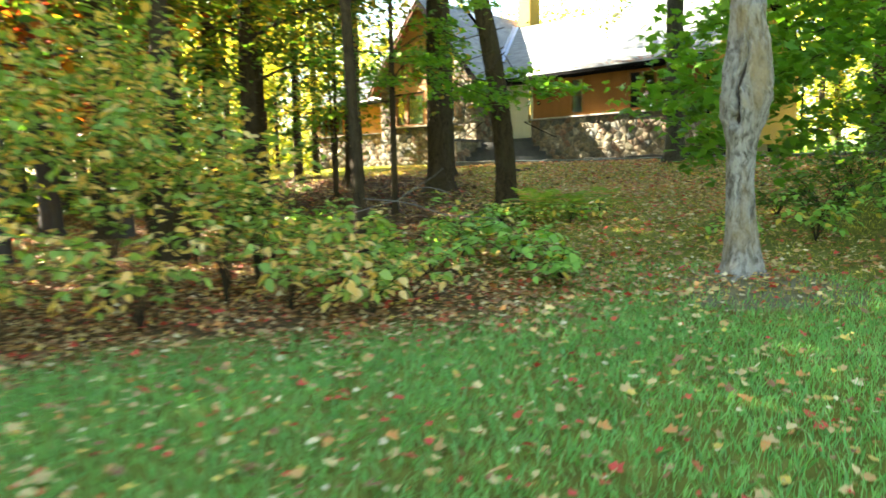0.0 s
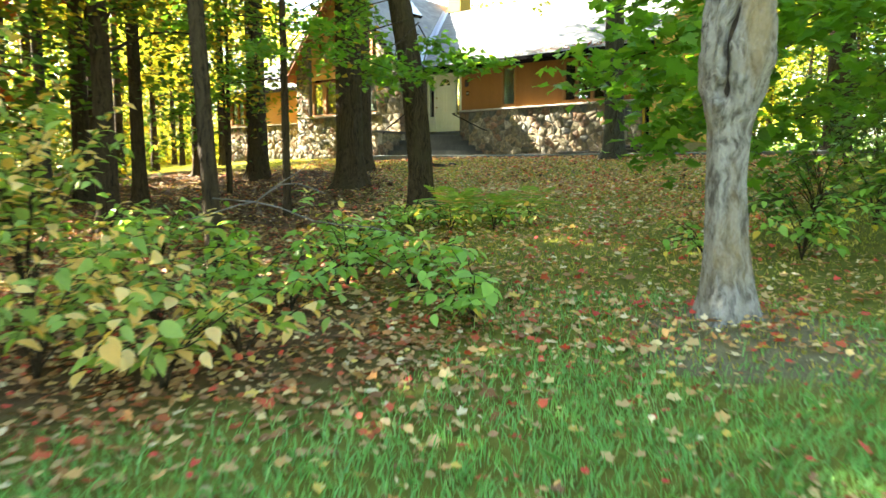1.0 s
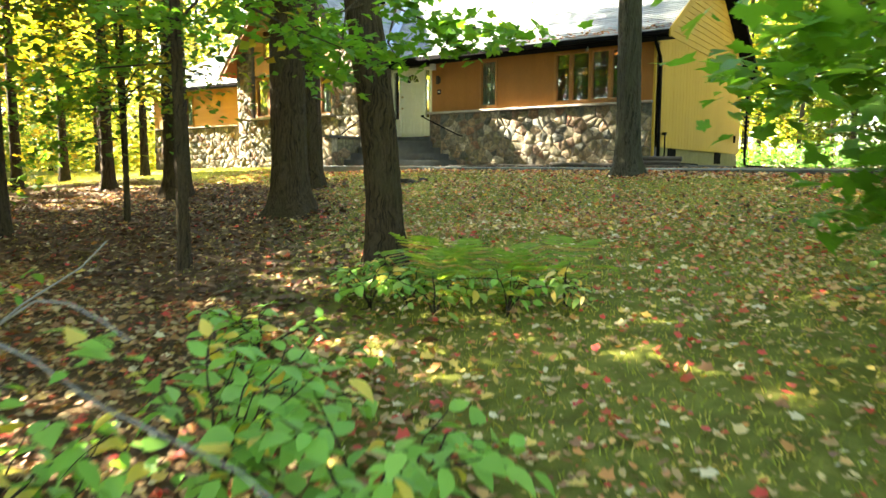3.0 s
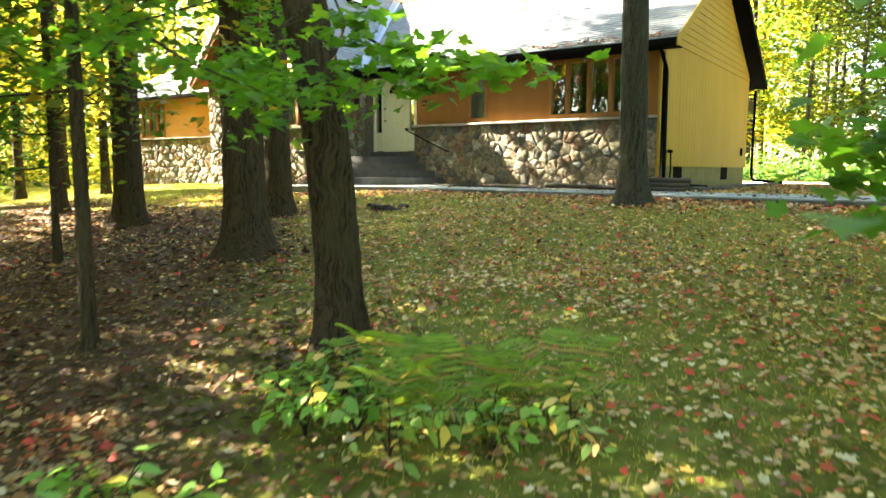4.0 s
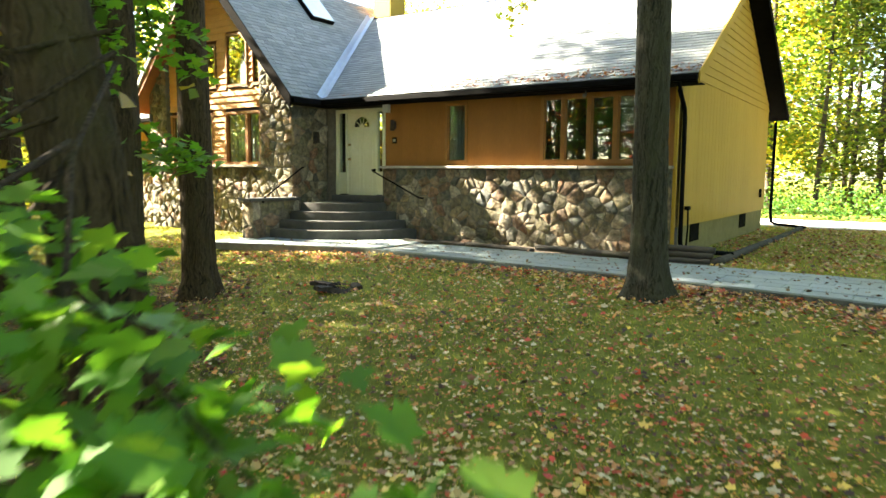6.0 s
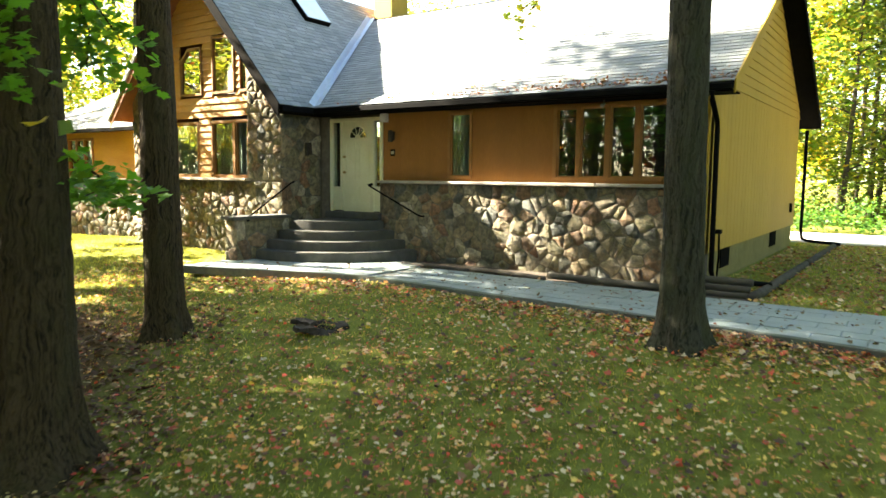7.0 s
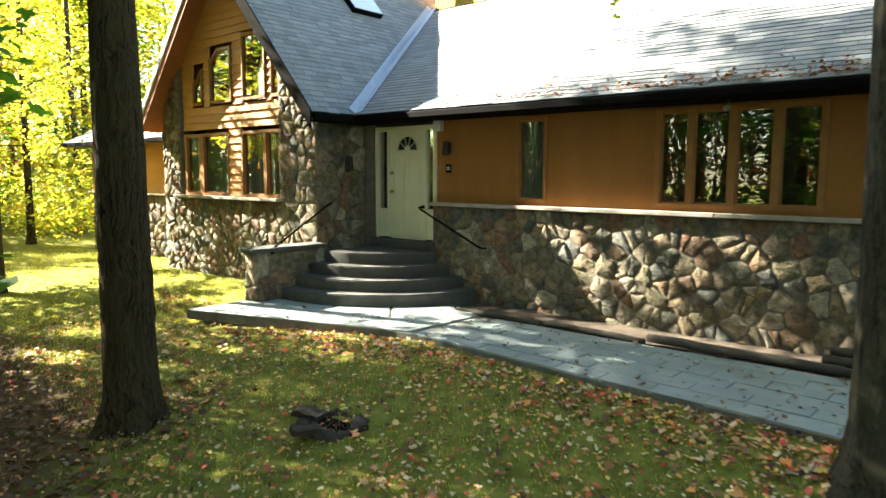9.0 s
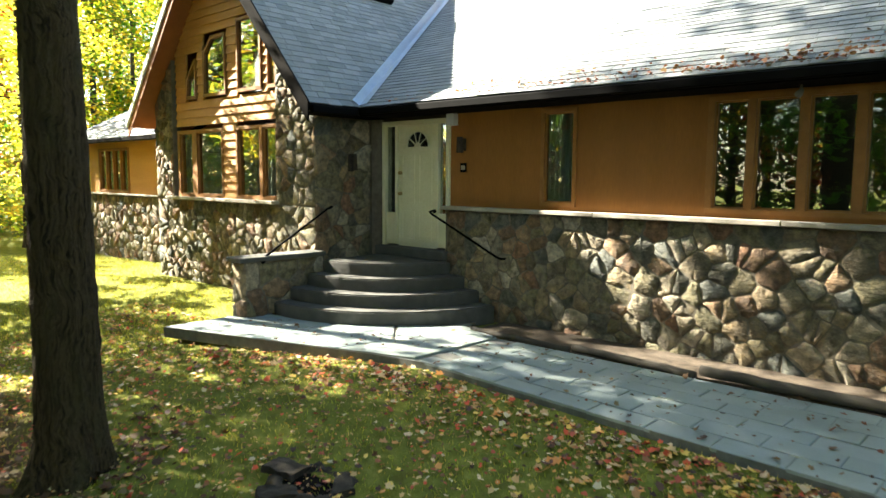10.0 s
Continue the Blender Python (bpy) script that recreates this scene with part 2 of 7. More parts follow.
M_LEAF_SHRUB_Y = leaf_material("shrub_leaf_yellowing", [(0.239, 0.384, 0.086), (0.308, 0.444, 0.111), (0.784, 0.552, 0.173), (0.840, 0.624, 0.272), (0.280, 0.420, 0.099), (0.211, 0.348, 0.074), (0.252, 0.384, 0.086), (0.728, 0.480, 0.136)], 0.45, 0.5)
M_LEAF_PALE = leaf_material("pale_green_forest_leaf", [(0.120, 0.180, 0.035), (0.150, 0.205, 0.045), (0.100, 0.155, 0.025), (0.180, 0.215, 0.050), (0.135, 0.190, 0.040), (0.230, 0.215, 0.045), (0.085, 0.135, 0.025)], 0.6)
M_LEAF_EAST = leaf_material("green_forest_leaf", [(0.050, 0.088, 0.016), (0.068, 0.107, 0.021), (0.039, 0.070, 0.013), (0.090, 0.120, 0.024), (0.059, 0.097, 0.019), (0.135, 0.134, 0.028), (0.032, 0.060, 0.012)], 0.55)
M_FERN = leaf_material("fern_frond", [(0.17, 0.29, 0.04), (0.22, 0.33, 0.05), (0.15, 0.26, 0.04), (0.32, 0.34, 0.06), (0.26, 0.33, 0.05), (0.34, 0.24, 0.07), (0.14, 0.24, 0.035)], 0.45)
M_LEAF_WEED = leaf_material("green_weed_leaf", [(0.050, 0.130, 0.025), (0.070, 0.165, 0.032), (0.038, 0.100, 0.020), (0.095, 0.185, 0.040)], 0.5)
M_FALLEN = leaf_material("fallen_leaf", [(0.460, 0.322, 0.138), (0.529, 0.310, 0.115), (0.322, 0.172, 0.081), (0.575, 0.437, 0.196), (0.483, 0.092, 0.040), (0.575, 0.414, 0.092), (0.253, 0.127, 0.063),
                         (0.529, 0.230, 0.069), (0.621, 0.529, 0.322), (0.391, 0.253, 0.115), (0.552, 0.069, 0.046), (0.483, 0.345, 0.149)], 0.15, 0.65)
M_FALLEN_RED = leaf_material("fallen_maple_leaf", [(0.476, 0.224, 0.090), (0.602, 0.270, 0.090), (0.301, 0.123, 0.057), (0.627, 0.100, 0.045), (0.627, 0.416, 0.202), (0.376, 0.079, 0.045), (0.226, 0.112, 0.062), (0.652, 0.259, 0.067),
                             (0.552, 0.325, 0.146), (0.727, 0.482, 0.112), (0.099, 0.050, 0.031), (0.652, 0.471, 0.292), (0.061, 0.033, 0.022), (0.132, 0.055, 0.033), (0.528, 0.440, 0.286)], 0.12, 0.7)
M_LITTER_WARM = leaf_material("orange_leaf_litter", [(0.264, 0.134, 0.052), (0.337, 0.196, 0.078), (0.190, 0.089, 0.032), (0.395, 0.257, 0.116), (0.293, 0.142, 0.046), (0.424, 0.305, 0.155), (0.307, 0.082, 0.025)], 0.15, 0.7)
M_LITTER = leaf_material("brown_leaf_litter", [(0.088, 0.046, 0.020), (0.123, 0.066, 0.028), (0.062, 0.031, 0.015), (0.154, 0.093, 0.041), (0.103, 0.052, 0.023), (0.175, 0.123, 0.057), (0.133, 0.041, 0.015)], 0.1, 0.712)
M_GRASS = leaf_material("grass_blade", [(0.316, 0.358, 0.048), (0.370, 0.384, 0.055), (0.284, 0.319, 0.042), (0.474, 0.416, 0.072), (0.348, 0.370, 0.052), (0.583, 0.446, 0.129)], 0.35, 0.6)


# ---- shape helpers ----
def raw_mesh(name, verts, faces, smooth=False):
    """A mesh from a vertex array and faces of one size (array) or of mixed sizes (list)."""
    me = bpy.data.meshes.new(name)
    if isinstance(faces, np.ndarray):
        v = np.asarray(verts, dtype=np.float32).reshape(-1, 3)
        n, k = faces.shape
        me.vertices.add(len(v))
        me.vertices.foreach_set("co", v.ravel())
        me.loops.add(n * k)
        me.loops.foreach_set("vertex_index", faces.astype(np.int32).ravel())
        me.polygons.add(n)
        me.polygons.foreach_set("loop_start", np.arange(0, n * k, k, dtype=np.int32))
        me.update(calc_edges=True)
    else:
        me.from_pydata([tuple(p) for p in verts], [], [tuple(f) for f in faces])
    if smooth:
        me.polygons.foreach_set("use_smooth", np.ones(len(me.polygons), dtype=bool))
    me.update()
    return me


def part(name, shape, material, parent=None, label="", kind=""):
    """Links a mesh (or a bmesh) as one object under a thing or a part."""
    if isinstance(shape, bmesh.types.BMesh):
        me = bpy.data.meshes.new(name)
        shape.normal_update()
        shape.to_mesh(me)
        shape.free()
        shape = me
    if not shape.materials:
        shape.materials.append(material)
    ob = new(name, shape)
    if parent is not None:
        ob.parent = parent
    return tagged(ob, label, kind=kind)


def thing(name, label, category, group="", kind="", at=(0, 0, 0)):
    ob = new(name)
    ob.empty_display_size = 0.2
    ob.location = at
    return tagged(ob, label, category, group, kind)


def box(bm, x0, x1, y0, y1, z0, z1, bevel=0.0):
    r = bmesh.ops.create_cube(bm, size=1.0)
    bmesh.ops.scale(bm, verts=r["verts"], vec=(x1 - x0, y1 - y0, z1 - z0))
    bmesh.ops.translate(bm, verts=r["verts"], vec=((x0 + x1) / 2, (y0 + y1) / 2, (z0 + z1) / 2))
    if bevel:
        es = list({e for v in r["verts"] for e in v.link_edges})
        bmesh.ops.bevel(bm, geom=es, offset=bevel, segments=1, affect="EDGES", profile=0.5)
    return bm


def boxes(*rows, bevel=0.0):
    bm = bmesh.new()
    for r in rows:
        box(bm, *r, bevel=bevel)
    return bm


def prism(points, axis, a, b):
    """An outline (2D, in the two other axes in order) drawn out along an axis from a to b."""
    def put(p, w):
        q = list(p)
        q.insert("xyz".index(axis), w)
        return Vector(q)
    bm = bmesh.new()
    lo = [bm.verts.new(put(p, a)) for p in points]
    hi = [bm.verts.new(put(p, b)) for p in points]
    n = len(points)
    bm.faces.new(lo)
    bm.faces.new(hi[::-1])
    for i in range(n):
        bm.faces.new((lo[(i + 1) % n], lo[i], hi[i], hi[(i + 1) % n]))
    bmesh.ops.recalc_face_normals(bm, faces=bm.faces)
    return bm


def tube(points, radius, sides=8, taper=None):
    """A round bar along a line of points."""
    pts = [Vector(p) for p in points]
    verts, faces = [], []
    for i, p in enumerate(pts):
        d = (pts[min(i + 1, len(pts) - 1)] - pts[max(i - 1, 0)]).normalized()
        up = Vector((0, 0, 1)) if abs(d.z) < 0.9 else Vector((1, 0, 0))
        a = d.cross(up).normalized()
        b = d.cross(a)
        r = radius if taper is None else radius + (taper - radius) * i / (len(pts) - 1)
        for k in range(sides):
            t = 2 * math.pi * k / sides
            verts.append(p + a * (r * math.cos(t)) + b * (r * math.sin(t)))
    for i in range(len(pts) - 1):
        for k in range(sides):
            k2 = (k + 1) % sides
            faces.append((i * sides + k, i * sides + k2, (i + 1) * sides + k2, (i + 1) * sides + k))
    faces.append(tuple(range(sides))[::-1])
    faces.append(tuple((len(pts) - 1) * sides + k for k in range(sides)))
    return raw_mesh("tube", verts, faces, True)


def join_meshes(meshes, name):
    """Several meshes of plain data drawn together into one."""
    verts, faces = [], []
    for me in meshes:
        base = len(verts)
        verts += [tuple(v.co) for v in me.vertices]
        faces += [tuple(base + i for i in p.vertices) for p in me.polygons]
    return raw_mesh(name, verts, faces, True)


def wall_with_openings(x0, x1, z0, z1, openings, y0, y1):
    """Boxes round the openings (x0, x1, z0, z1) of a wall that runs along x."""
    bm = bmesh.new()
    xs = sorted({x0, x1, *[v for o in openings for v in o[:2]]})
    for a, b in zip(xs, xs[1:]):
        cuts = sorted(o[2:] for o in openings if o[0] <= a + 1e-6 and o[1] >= b - 1e-6)
        z = z0
        for c0, c1 in cuts:
            if c0 > z:
                box(bm, a, b, y0, y1, z, c0)
            z = c1
        if z < z1:
            box(bm, a, b, y0, y1, z, z1)
    bmesh.ops.remove_doubles(bm, verts=bm.verts, dist=0.0005)
    return bm


# ---- ground ----
GROUND_Y = (-400, -60, -23, -17, -16, -14, -12.5, -10.3, -7.3, -5.5, -3.9, -2.9, -2.2, 40, 400)
GROUND_Z = (-3.6, -2.6, -2.15, -1.98, -1.9, -1.72, -1.54, -1.31, -0.92, -0.67, -0.47, -0.37, -0.34, -0.34, -0.34)


def ground_z(x, y):
    z = np.interp(y, GROUND_Y, GROUND_Z)
    z = z - 0.18 * np.clip((-6 - x) / 6, 0, 1) * np.clip((y + 8) / 6, 0, 1)
    z = z + 0.035 * np.sin(x * 0.9 + 1.3) * np.sin(y * 0.8) * np.clip((-3.4 - y) / 2, 0, 1)
    d2 = (x - 15.95) ** 2 + (y + 16.1) ** 2
    return z + 0.16 * np.exp(-d2 / 0.7)


def spaced(lo, hi, near_lo, near_hi, fine, coarse):
    a = np.arange(near_lo, near_hi + fine / 2, fine)
    left = near_lo - np.geomspace(coarse, near_lo - lo, 14)[::-1]
    right = near_hi + np.geomspace(coarse, hi - near_hi, 14)
    return np.concatenate([left, a, right])


def ground_material():
    m, nt, b = nodes_of("lawn_and_soil")
    vec = position(nt)
    big = noise_node(nt, vec, 0.55, 5)
    mid = noise_node(nt, vec, 5.0, 5)
    fine = noise_node(nt, vec, 60.0, 6)
    green = ramp(nt, [(0.3, (0.108, 0.108, 0.022)), (0.5, (0.146, 0.157, 0.028)), (0.7, (0.212, 0.216, 0.046))])
    nt.links.new(mid, green.inputs[0])
    soil = ramp(nt, [(0.3, (0.062, 0.036, 0.018)), (0.7, (0.150, 0.092, 0.046))])
    nt.links.new(fine, soil.inputs[0])
    # bare soil under the wood, to the west of a line across the lawn
    sep = nt.nodes.new("ShaderNodeSeparateXYZ")
    nt.links.new(vec, sep.inputs[0])

    def line(fx, fy, c):
        m1 = nt.nodes.new("ShaderNodeMath")
        m1.operation = "MULTIPLY_ADD"
        nt.links.new(sep.outputs[0], m1.inputs[0])
        m1.inputs[1].default_value, m1.inputs[2].default_value = fx, c
        m2 = nt.nodes.new("ShaderNodeMath")
        m2.operation = "MULTIPLY_ADD"
        nt.links.new(sep.outputs[1], m2.inputs[0])
        m2.inputs[1].default_value = fy
        nt.links.new(m1.outputs[0], m2.inputs[2])
        return m2.outputs[0]

    low = nt.nodes.new("ShaderNodeMath")
    low.operation = "MINIMUM"
    nt.links.new(line(-1, -1.05, -4.5), low.inputs[0])
    nt.links.new(line(-1, 0.53, 24.2), low.inputs[1])
    low2 = nt.nodes.new("ShaderNodeMath")
    low2.operation = "MINIMUM"
    nt.links.new(low.outputs[0], low2.inputs[0])
    nt.links.new(line(0, -1.5, -9.0), low2.inputs[1])
    low = low2
    wav = nt.nodes.new("ShaderNodeMath")
    wav.operation = "MULTIPLY_ADD"
    nt.links.new(big, wav.inputs[0])
    wav.inputs[1].default_value = 3.0
    nt.links.new(low.outputs[0], wav.inputs[2])
    pat = nt.nodes.new("ShaderNodeMapRange")
    for s_, v_ in zip((1, 2, 3, 4), (0.9, 2.2, 0.0, 0.95)):
        pat.inputs[s_].default_value = v_
    nt.links.new(wav.outputs[0], pat.inputs[0])
    col = mix(nt, pat.outputs[0], green.outputs[0], soil.outputs[0])
    # worn grey-brown earth round the foot of the scarred tree
    dist = nt.nodes.new("ShaderNodeVectorMath")
    dist.operation = "DISTANCE"
    nt.links.new(vec, dist.inputs[0])
    dist.inputs[1].default_value = (16.2, -16.35, float(ground_z(16.2, -16.35)))
    worn = nt.nodes.new("ShaderNodeMath")
    worn.operation = "MULTIPLY_ADD"
    nt.links.new(mid, worn.inputs[0])
    worn.inputs[1].default_value = 0.9
    nt.links.new(dist.outputs["Value"], worn.inputs[2])
    bare = ramp(nt, [(0.80, (0.65, 0.65, 0.65)), (1.0, (0, 0, 0))])
    half = nt.nodes.new("ShaderNodeMath")
    half.operation = "MULTIPLY"
    nt.links.new(worn.outputs[0], half.inputs[0])
    half.inputs[1].default_value = 0.72
    nt.links.new(half.outputs[0], bare.inputs[0])
    earth = ramp(nt, [(0.3, (0.13, 0.108, 0.075)), (0.7, (0.26, 0.22, 0.16))])
    nt.links.new(fine, earth.inputs[0])
    col = mix(nt, bare.outputs[0], col, earth.outputs[0])
    nt.links.new(mix(nt, 0.5, col, mix(nt, fine, (0.4, 0.4, 0.4), (1.6, 1.6, 1.6)), "MULTIPLY"), b.inputs["Base Color"])
    b.inputs["Roughness"].default_value = 0.95
    b.inputs["Specular IOR Level"].default_value = 0.1
    bump(nt, b, fine, 0.8, 0.03)
    return m


gx = spaced(-400, 400, -16, 26, 0.3, 0.6)
gy = spaced(-400, 400, -28, 14, 0.3, 0.6)
GX, GY = np.meshgrid(gx, gy, indexing="ij")
gv = np.stack([GX, GY, ground_z(GX, GY)], -1).reshape(-1, 3)
ni, nj = len(gx), len(gy)
ii, jj = np.meshgrid(np.arange(ni - 1), np.arange(nj - 1), indexing="ij")
gf = np.stack([ii * nj + jj, (ii + 1) * nj + jj, (ii + 1) * nj + jj + 1, ii * nj + jj + 1], -1).reshape(-1, 4)
ground = part("ground", raw_mesh("ground", gv, gf, True), ground_material(), None, "leaf-strewn lawn sloping down from the house into woodland soil", "structure")

# pale drive behind the house
part("driveway", boxes((6, 40, 10.9, 15.0, -0.5, -0.315)), M_DRIVE, None, "pale sunlit gravel driveway behind the house", "structure")

# ---- house ----
EAVE_Z, EAVE_Y, RIDGE_Y, S1 = 3.1, -0.57, 4.8, 0.61
RIDGE_Z = EAVE_Z + S1 * (RIDGE_Y - EAVE_Y)
G_EAVE_R, G_EAVE_L, G_MID, S2, G_FRONT = 0.05, -6.65, -3.3, 1.13, -1.65
G_RIDGE_Z = EAVE_Z + S2 * (G_EAVE_R - G_MID)
XE = 8.75          # east gable wall
house = thing("house", "ochre and yellow wooden house with fieldstone base and grey shingle roofs", "house")


def voronoi_cells(x0, x1, z0, z1, size, seed, keep=None):
    """Irregular stone outlines that fill a rectangle: each the set of places nearest to its own seed point."""
    rng = np.random.RandomState(seed)
    nx, nz = max(1, round((x1 - x0) / (size * 1.25))), max(1, round((z1 - z0) / (size * 0.92)))
    pts = []
    for j in range(nz):
        for i in range(nx):
            u = (i + 0.5 + (0.25 if j % 2 else -0.25) + rng.uniform(-0.42, 0.42)) / nx
            w = (j + 0.5 + rng.uniform(-0.42, 0.42)) / nz
            pts.append((x0 + u * (x1 - x0), z0 + w * (z1 - z0)))
    pts = [p for p in pts if rng.rand() > 0.10]
    # small stones wedged between the large ones
    pts += [(p[0] + rng.choice((-1, 1)) * size * rng.uniform(0.32, 0.5), p[1] + size * rng.uniform(-0.3, 0.3)) for p in pts if rng.rand() < 0.28]
    pts = np.array([p for p in pts if x0 < p[0] < x1 and z0 < p[1] < z1])
    cells = []
    for i, p in enumerate(pts):
        if keep and not keep(*p):
            continue
        poly = [(x0, z0), (x1, z0), (x1, z1), (x0, z1)]
        d = np.hypot((pts - p)[:, 0] * 0.8, (pts - p)[:, 1])
        for j in np.argsort(d)[1:16]:
            q = pts[j]
            m, n = (p + q) / 2, q - p
            out = []
            for a, b in zip(poly, poly[1:] + poly[:1]):
                da, db = (a[0] - m[0]) * n[0] + (a[1] - m[1]) * n[1], (b[0] - m[0]) * n[0] + (b[1] - m[1]) * n[1]
                if da <= 0:
                    out.append(a)
                if da * db < 0:
                    t = da / (da - db)
                    out.append((a[0] + t * (b[0] - a[0]), a[1] + t * (b[1] - a[1])))
            poly = out
            if len(poly) < 3:
                break
        if len(poly) >= 3:
            cells.append((np.array(poly), p))
    return cells


def stone_shape(poly, rng, gap=0.003, depth=0.034):
    """A rough stone: outline drawn in by the joint, rounded shoulder and an uneven face. Depth runs along -y."""
    c = poly.mean(0)
    # corners cut off, so that the stones are not sharp polygons
    cut = []
    n = len(poly)
    for i in range(n):
        a, b, d = poly[i - 1], poly[i], poly[(i + 1) % n]
        la, ld = np.hypot(*(a - b)), np.hypot(*(d - b))
        if min(la, ld) < 0.04:
            cut.append(b)
            continue
        cut.append(b + (a - b) * 0.13)
        cut.append(b + (d - b) * 0.13)
    ragged = []
    for a, b in zip(cut, cut[1:] + cut[:1]):
        ragged.append(a)
        e = b - a
        k = 1 if np.hypot(*e) > 0.06 else 0
        k = 2 if np.hypot(*e) > 0.13 else k
        for i in range(k):
            q = a + e * ((i + 1) / (k + 1) + rng.uniform(-0.1, 0.1))
            ragged.append(q + (c - q) * rng.uniform(-0.03, 0.13))
    # corners worn round
    worn = []
    for a, b in zip(ragged, ragged[1:] + ragged[:1]):
        worn += [a * 0.82 + b * 0.18, a * 0.18 + b * 0.82]
    poly = np.array(worn)
    v = poly - c
    L = np.maximum(np.hypot(v[:, 0], v[:, 1]), 0.02)
    o = c + v * np.clip(1 - gap / L, 0.4, 1)[:, None]
    m = c + v * np.clip(1 - (gap + 0.011) / L, 0.3, 0.97)[:, None]
    q = c + v * np.clip(1 - (gap + rng.uniform(0.018, 0.045, len(poly))) / L, 0.25, 0.92)[:, None]
    h = depth * rng.uniform(0.6, 1.5)
    tilt = rng.uniform(-0.12, 0.12, 2)
    n = len(poly)
    verts = [(p[0], 0.0, p[1]) for p in o]
    verts += [(p[0], min(-0.008, -h * 0.62 + (p - c) @ tilt * 0.8 + rng.uniform(-0.004, 0.004)), p[1]) for p in m]
    verts += [(p[0], min(-0.012, -h + (p - c) @ tilt + rng.uniform(-0.007, 0.007)), p[1]) for p in q]
    verts.append((c[0], -h - rng.uniform(-0.006, 0.010), c[1]))
    faces = []
    for i in range(n):
        j = (i + 1) % n
        faces += [(i, j, n + j, n + i), (n + i, n + j, 2 * n + j, 2 * n + i), (2 * n + i, 2 * n + j, 3 * n)]
    return verts, faces


def lay_stones(wall, place, cells, seed, single=True, label="fieldstones"):
    """Stones onto a wall face; place turns wall coordinates (along, out, up) into the world."""
    rng = np.random.RandomState(seed)
    av, af = [], []
    for poly, p in cells:
        verts, faces = stone_shape(poly, rng)
        verts = [place(*v) for v in verts]
        if single:
            c = Vector(place(p[0], 0, p[1]))
            me = raw_mesh("stone", [Vector(v) - c for v in verts], faces, True)
            ob = part("stone", me, M_STONE, wall)
            ob.location = c
        else:
            base = len(av)
            av += verts
            af += [tuple(base + i for i in f) for f in faces]
    if not single:
        part("stonework", raw_mesh("stonework", av, af, True), M_STONE_I, wall, label, "stuff")


# front wall with the door and two windows
DOOR = (0.11, 1.56, 0.70, 2.82)
SLIT = (3.42, 4.02, 1.50, 2.90)
WIDE = (5.86, 8.10, 1.50, 2.90)
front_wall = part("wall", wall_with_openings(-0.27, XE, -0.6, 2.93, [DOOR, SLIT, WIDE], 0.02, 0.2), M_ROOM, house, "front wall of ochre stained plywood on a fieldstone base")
# plywood sheets, each 1.2 m wide, with a hairline joint between them
_xs = [1.62, 2.42, 3.42, 4.02, 4.75, 5.86, 8.10, XE - 0.07]
for a, b in zip(_xs, _xs[1:]):
    lo, hi = 1.44, 2.93
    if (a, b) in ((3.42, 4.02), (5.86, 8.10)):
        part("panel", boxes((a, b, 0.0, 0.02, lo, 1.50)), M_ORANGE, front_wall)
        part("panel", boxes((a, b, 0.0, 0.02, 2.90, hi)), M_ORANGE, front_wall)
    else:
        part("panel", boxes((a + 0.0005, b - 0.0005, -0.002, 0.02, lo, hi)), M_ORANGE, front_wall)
# fieldstone facing
facing = part("stone_facing", boxes((1.60, XE - 0.07, -0.07, 0.0, -0.6, 1.385)), M_MORTAR, house, "fieldstone base course with grey mortar")
part("corner_board", boxes((XE - 0.068, XE + 0.002, -0.045, 0.0, -0.4, 2.93), bevel=0.004), M_YELLOW, house, "yellow corner board")
part("stone_facing", boxes((-0.25, 0.0, -0.05, 0.018, -0.6, 2.93)), M_MORTAR, house)
ledge = part("ledge", boxes((1.58, 4.4, -0.20, -0.003, 1.388, 1.445), (4.41, 6.8, -0.205, -0.003, 1.386, 1.447), (6.81, XE - 0.05, -0.20, -0.003, 1.388, 1.445), bevel=0.008), M_CAP, house, "pale stone ledge over the base")

# east gable wall
def slope_front(y):
    return EAVE_Z + S1 * (y - EAVE_Y) - 0.13


YB = 9.6
end_wall = part("wall", prism([(0.021, 0.27), (YB, 0.27), (YB, slope_front(0)), (RIDGE_Y, slope_front(RIDGE_Y)), (0.021, slope_front(0))], "x", XE - 0.2, XE - 0.03), M_ROOM, house, "yellow painted gable wall")
part("foundation", boxes((XE - 0.22, XE - 0.05, 0.03, YB - 0.02, -0.7, 0.268)), surface("ochre_washed_concrete", (0.15, 0.125, 0.045), (0.21, 0.175, 0.065), 5, 0.9, 90, 0.4), house, "ochre-washed concrete foundation")
part("foundation_vent", boxes((XE - 0.06, XE - 0.03, 1.3, 2.0, -0.12, 0.265), bevel=0.005), M_FASCIA, house)
part("foundation_vent", boxes((XE - 0.06, XE - 0.03, 6.3, 7.1, -0.12, 0.265), bevel=0.005), M_FASCIA, house)
nb = 32
for i in range(nb):
    y0, y1 = -0.02 + i * (YB + 0.04) / nb, -0.02 + (i + 1) * (YB + 0.04) / nb
    top = 3.15 if y1 < 0.6 else 3.2
    t0, t1 = min(top, slope_front(min(y0, 2 * RIDGE_Y - y0))), min(top, slope_front(min(y1, 2 * RIDGE_Y - y1)))
    part("plank", prism([(y0 + 0.004, 0.262), (y1 - 0.004, 0.262), (y1 - 0.004, t1), (y0 + 0.004, t0)], "x", XE - 0.028, XE), M_YELLOW, end_wall)
z = 3.20
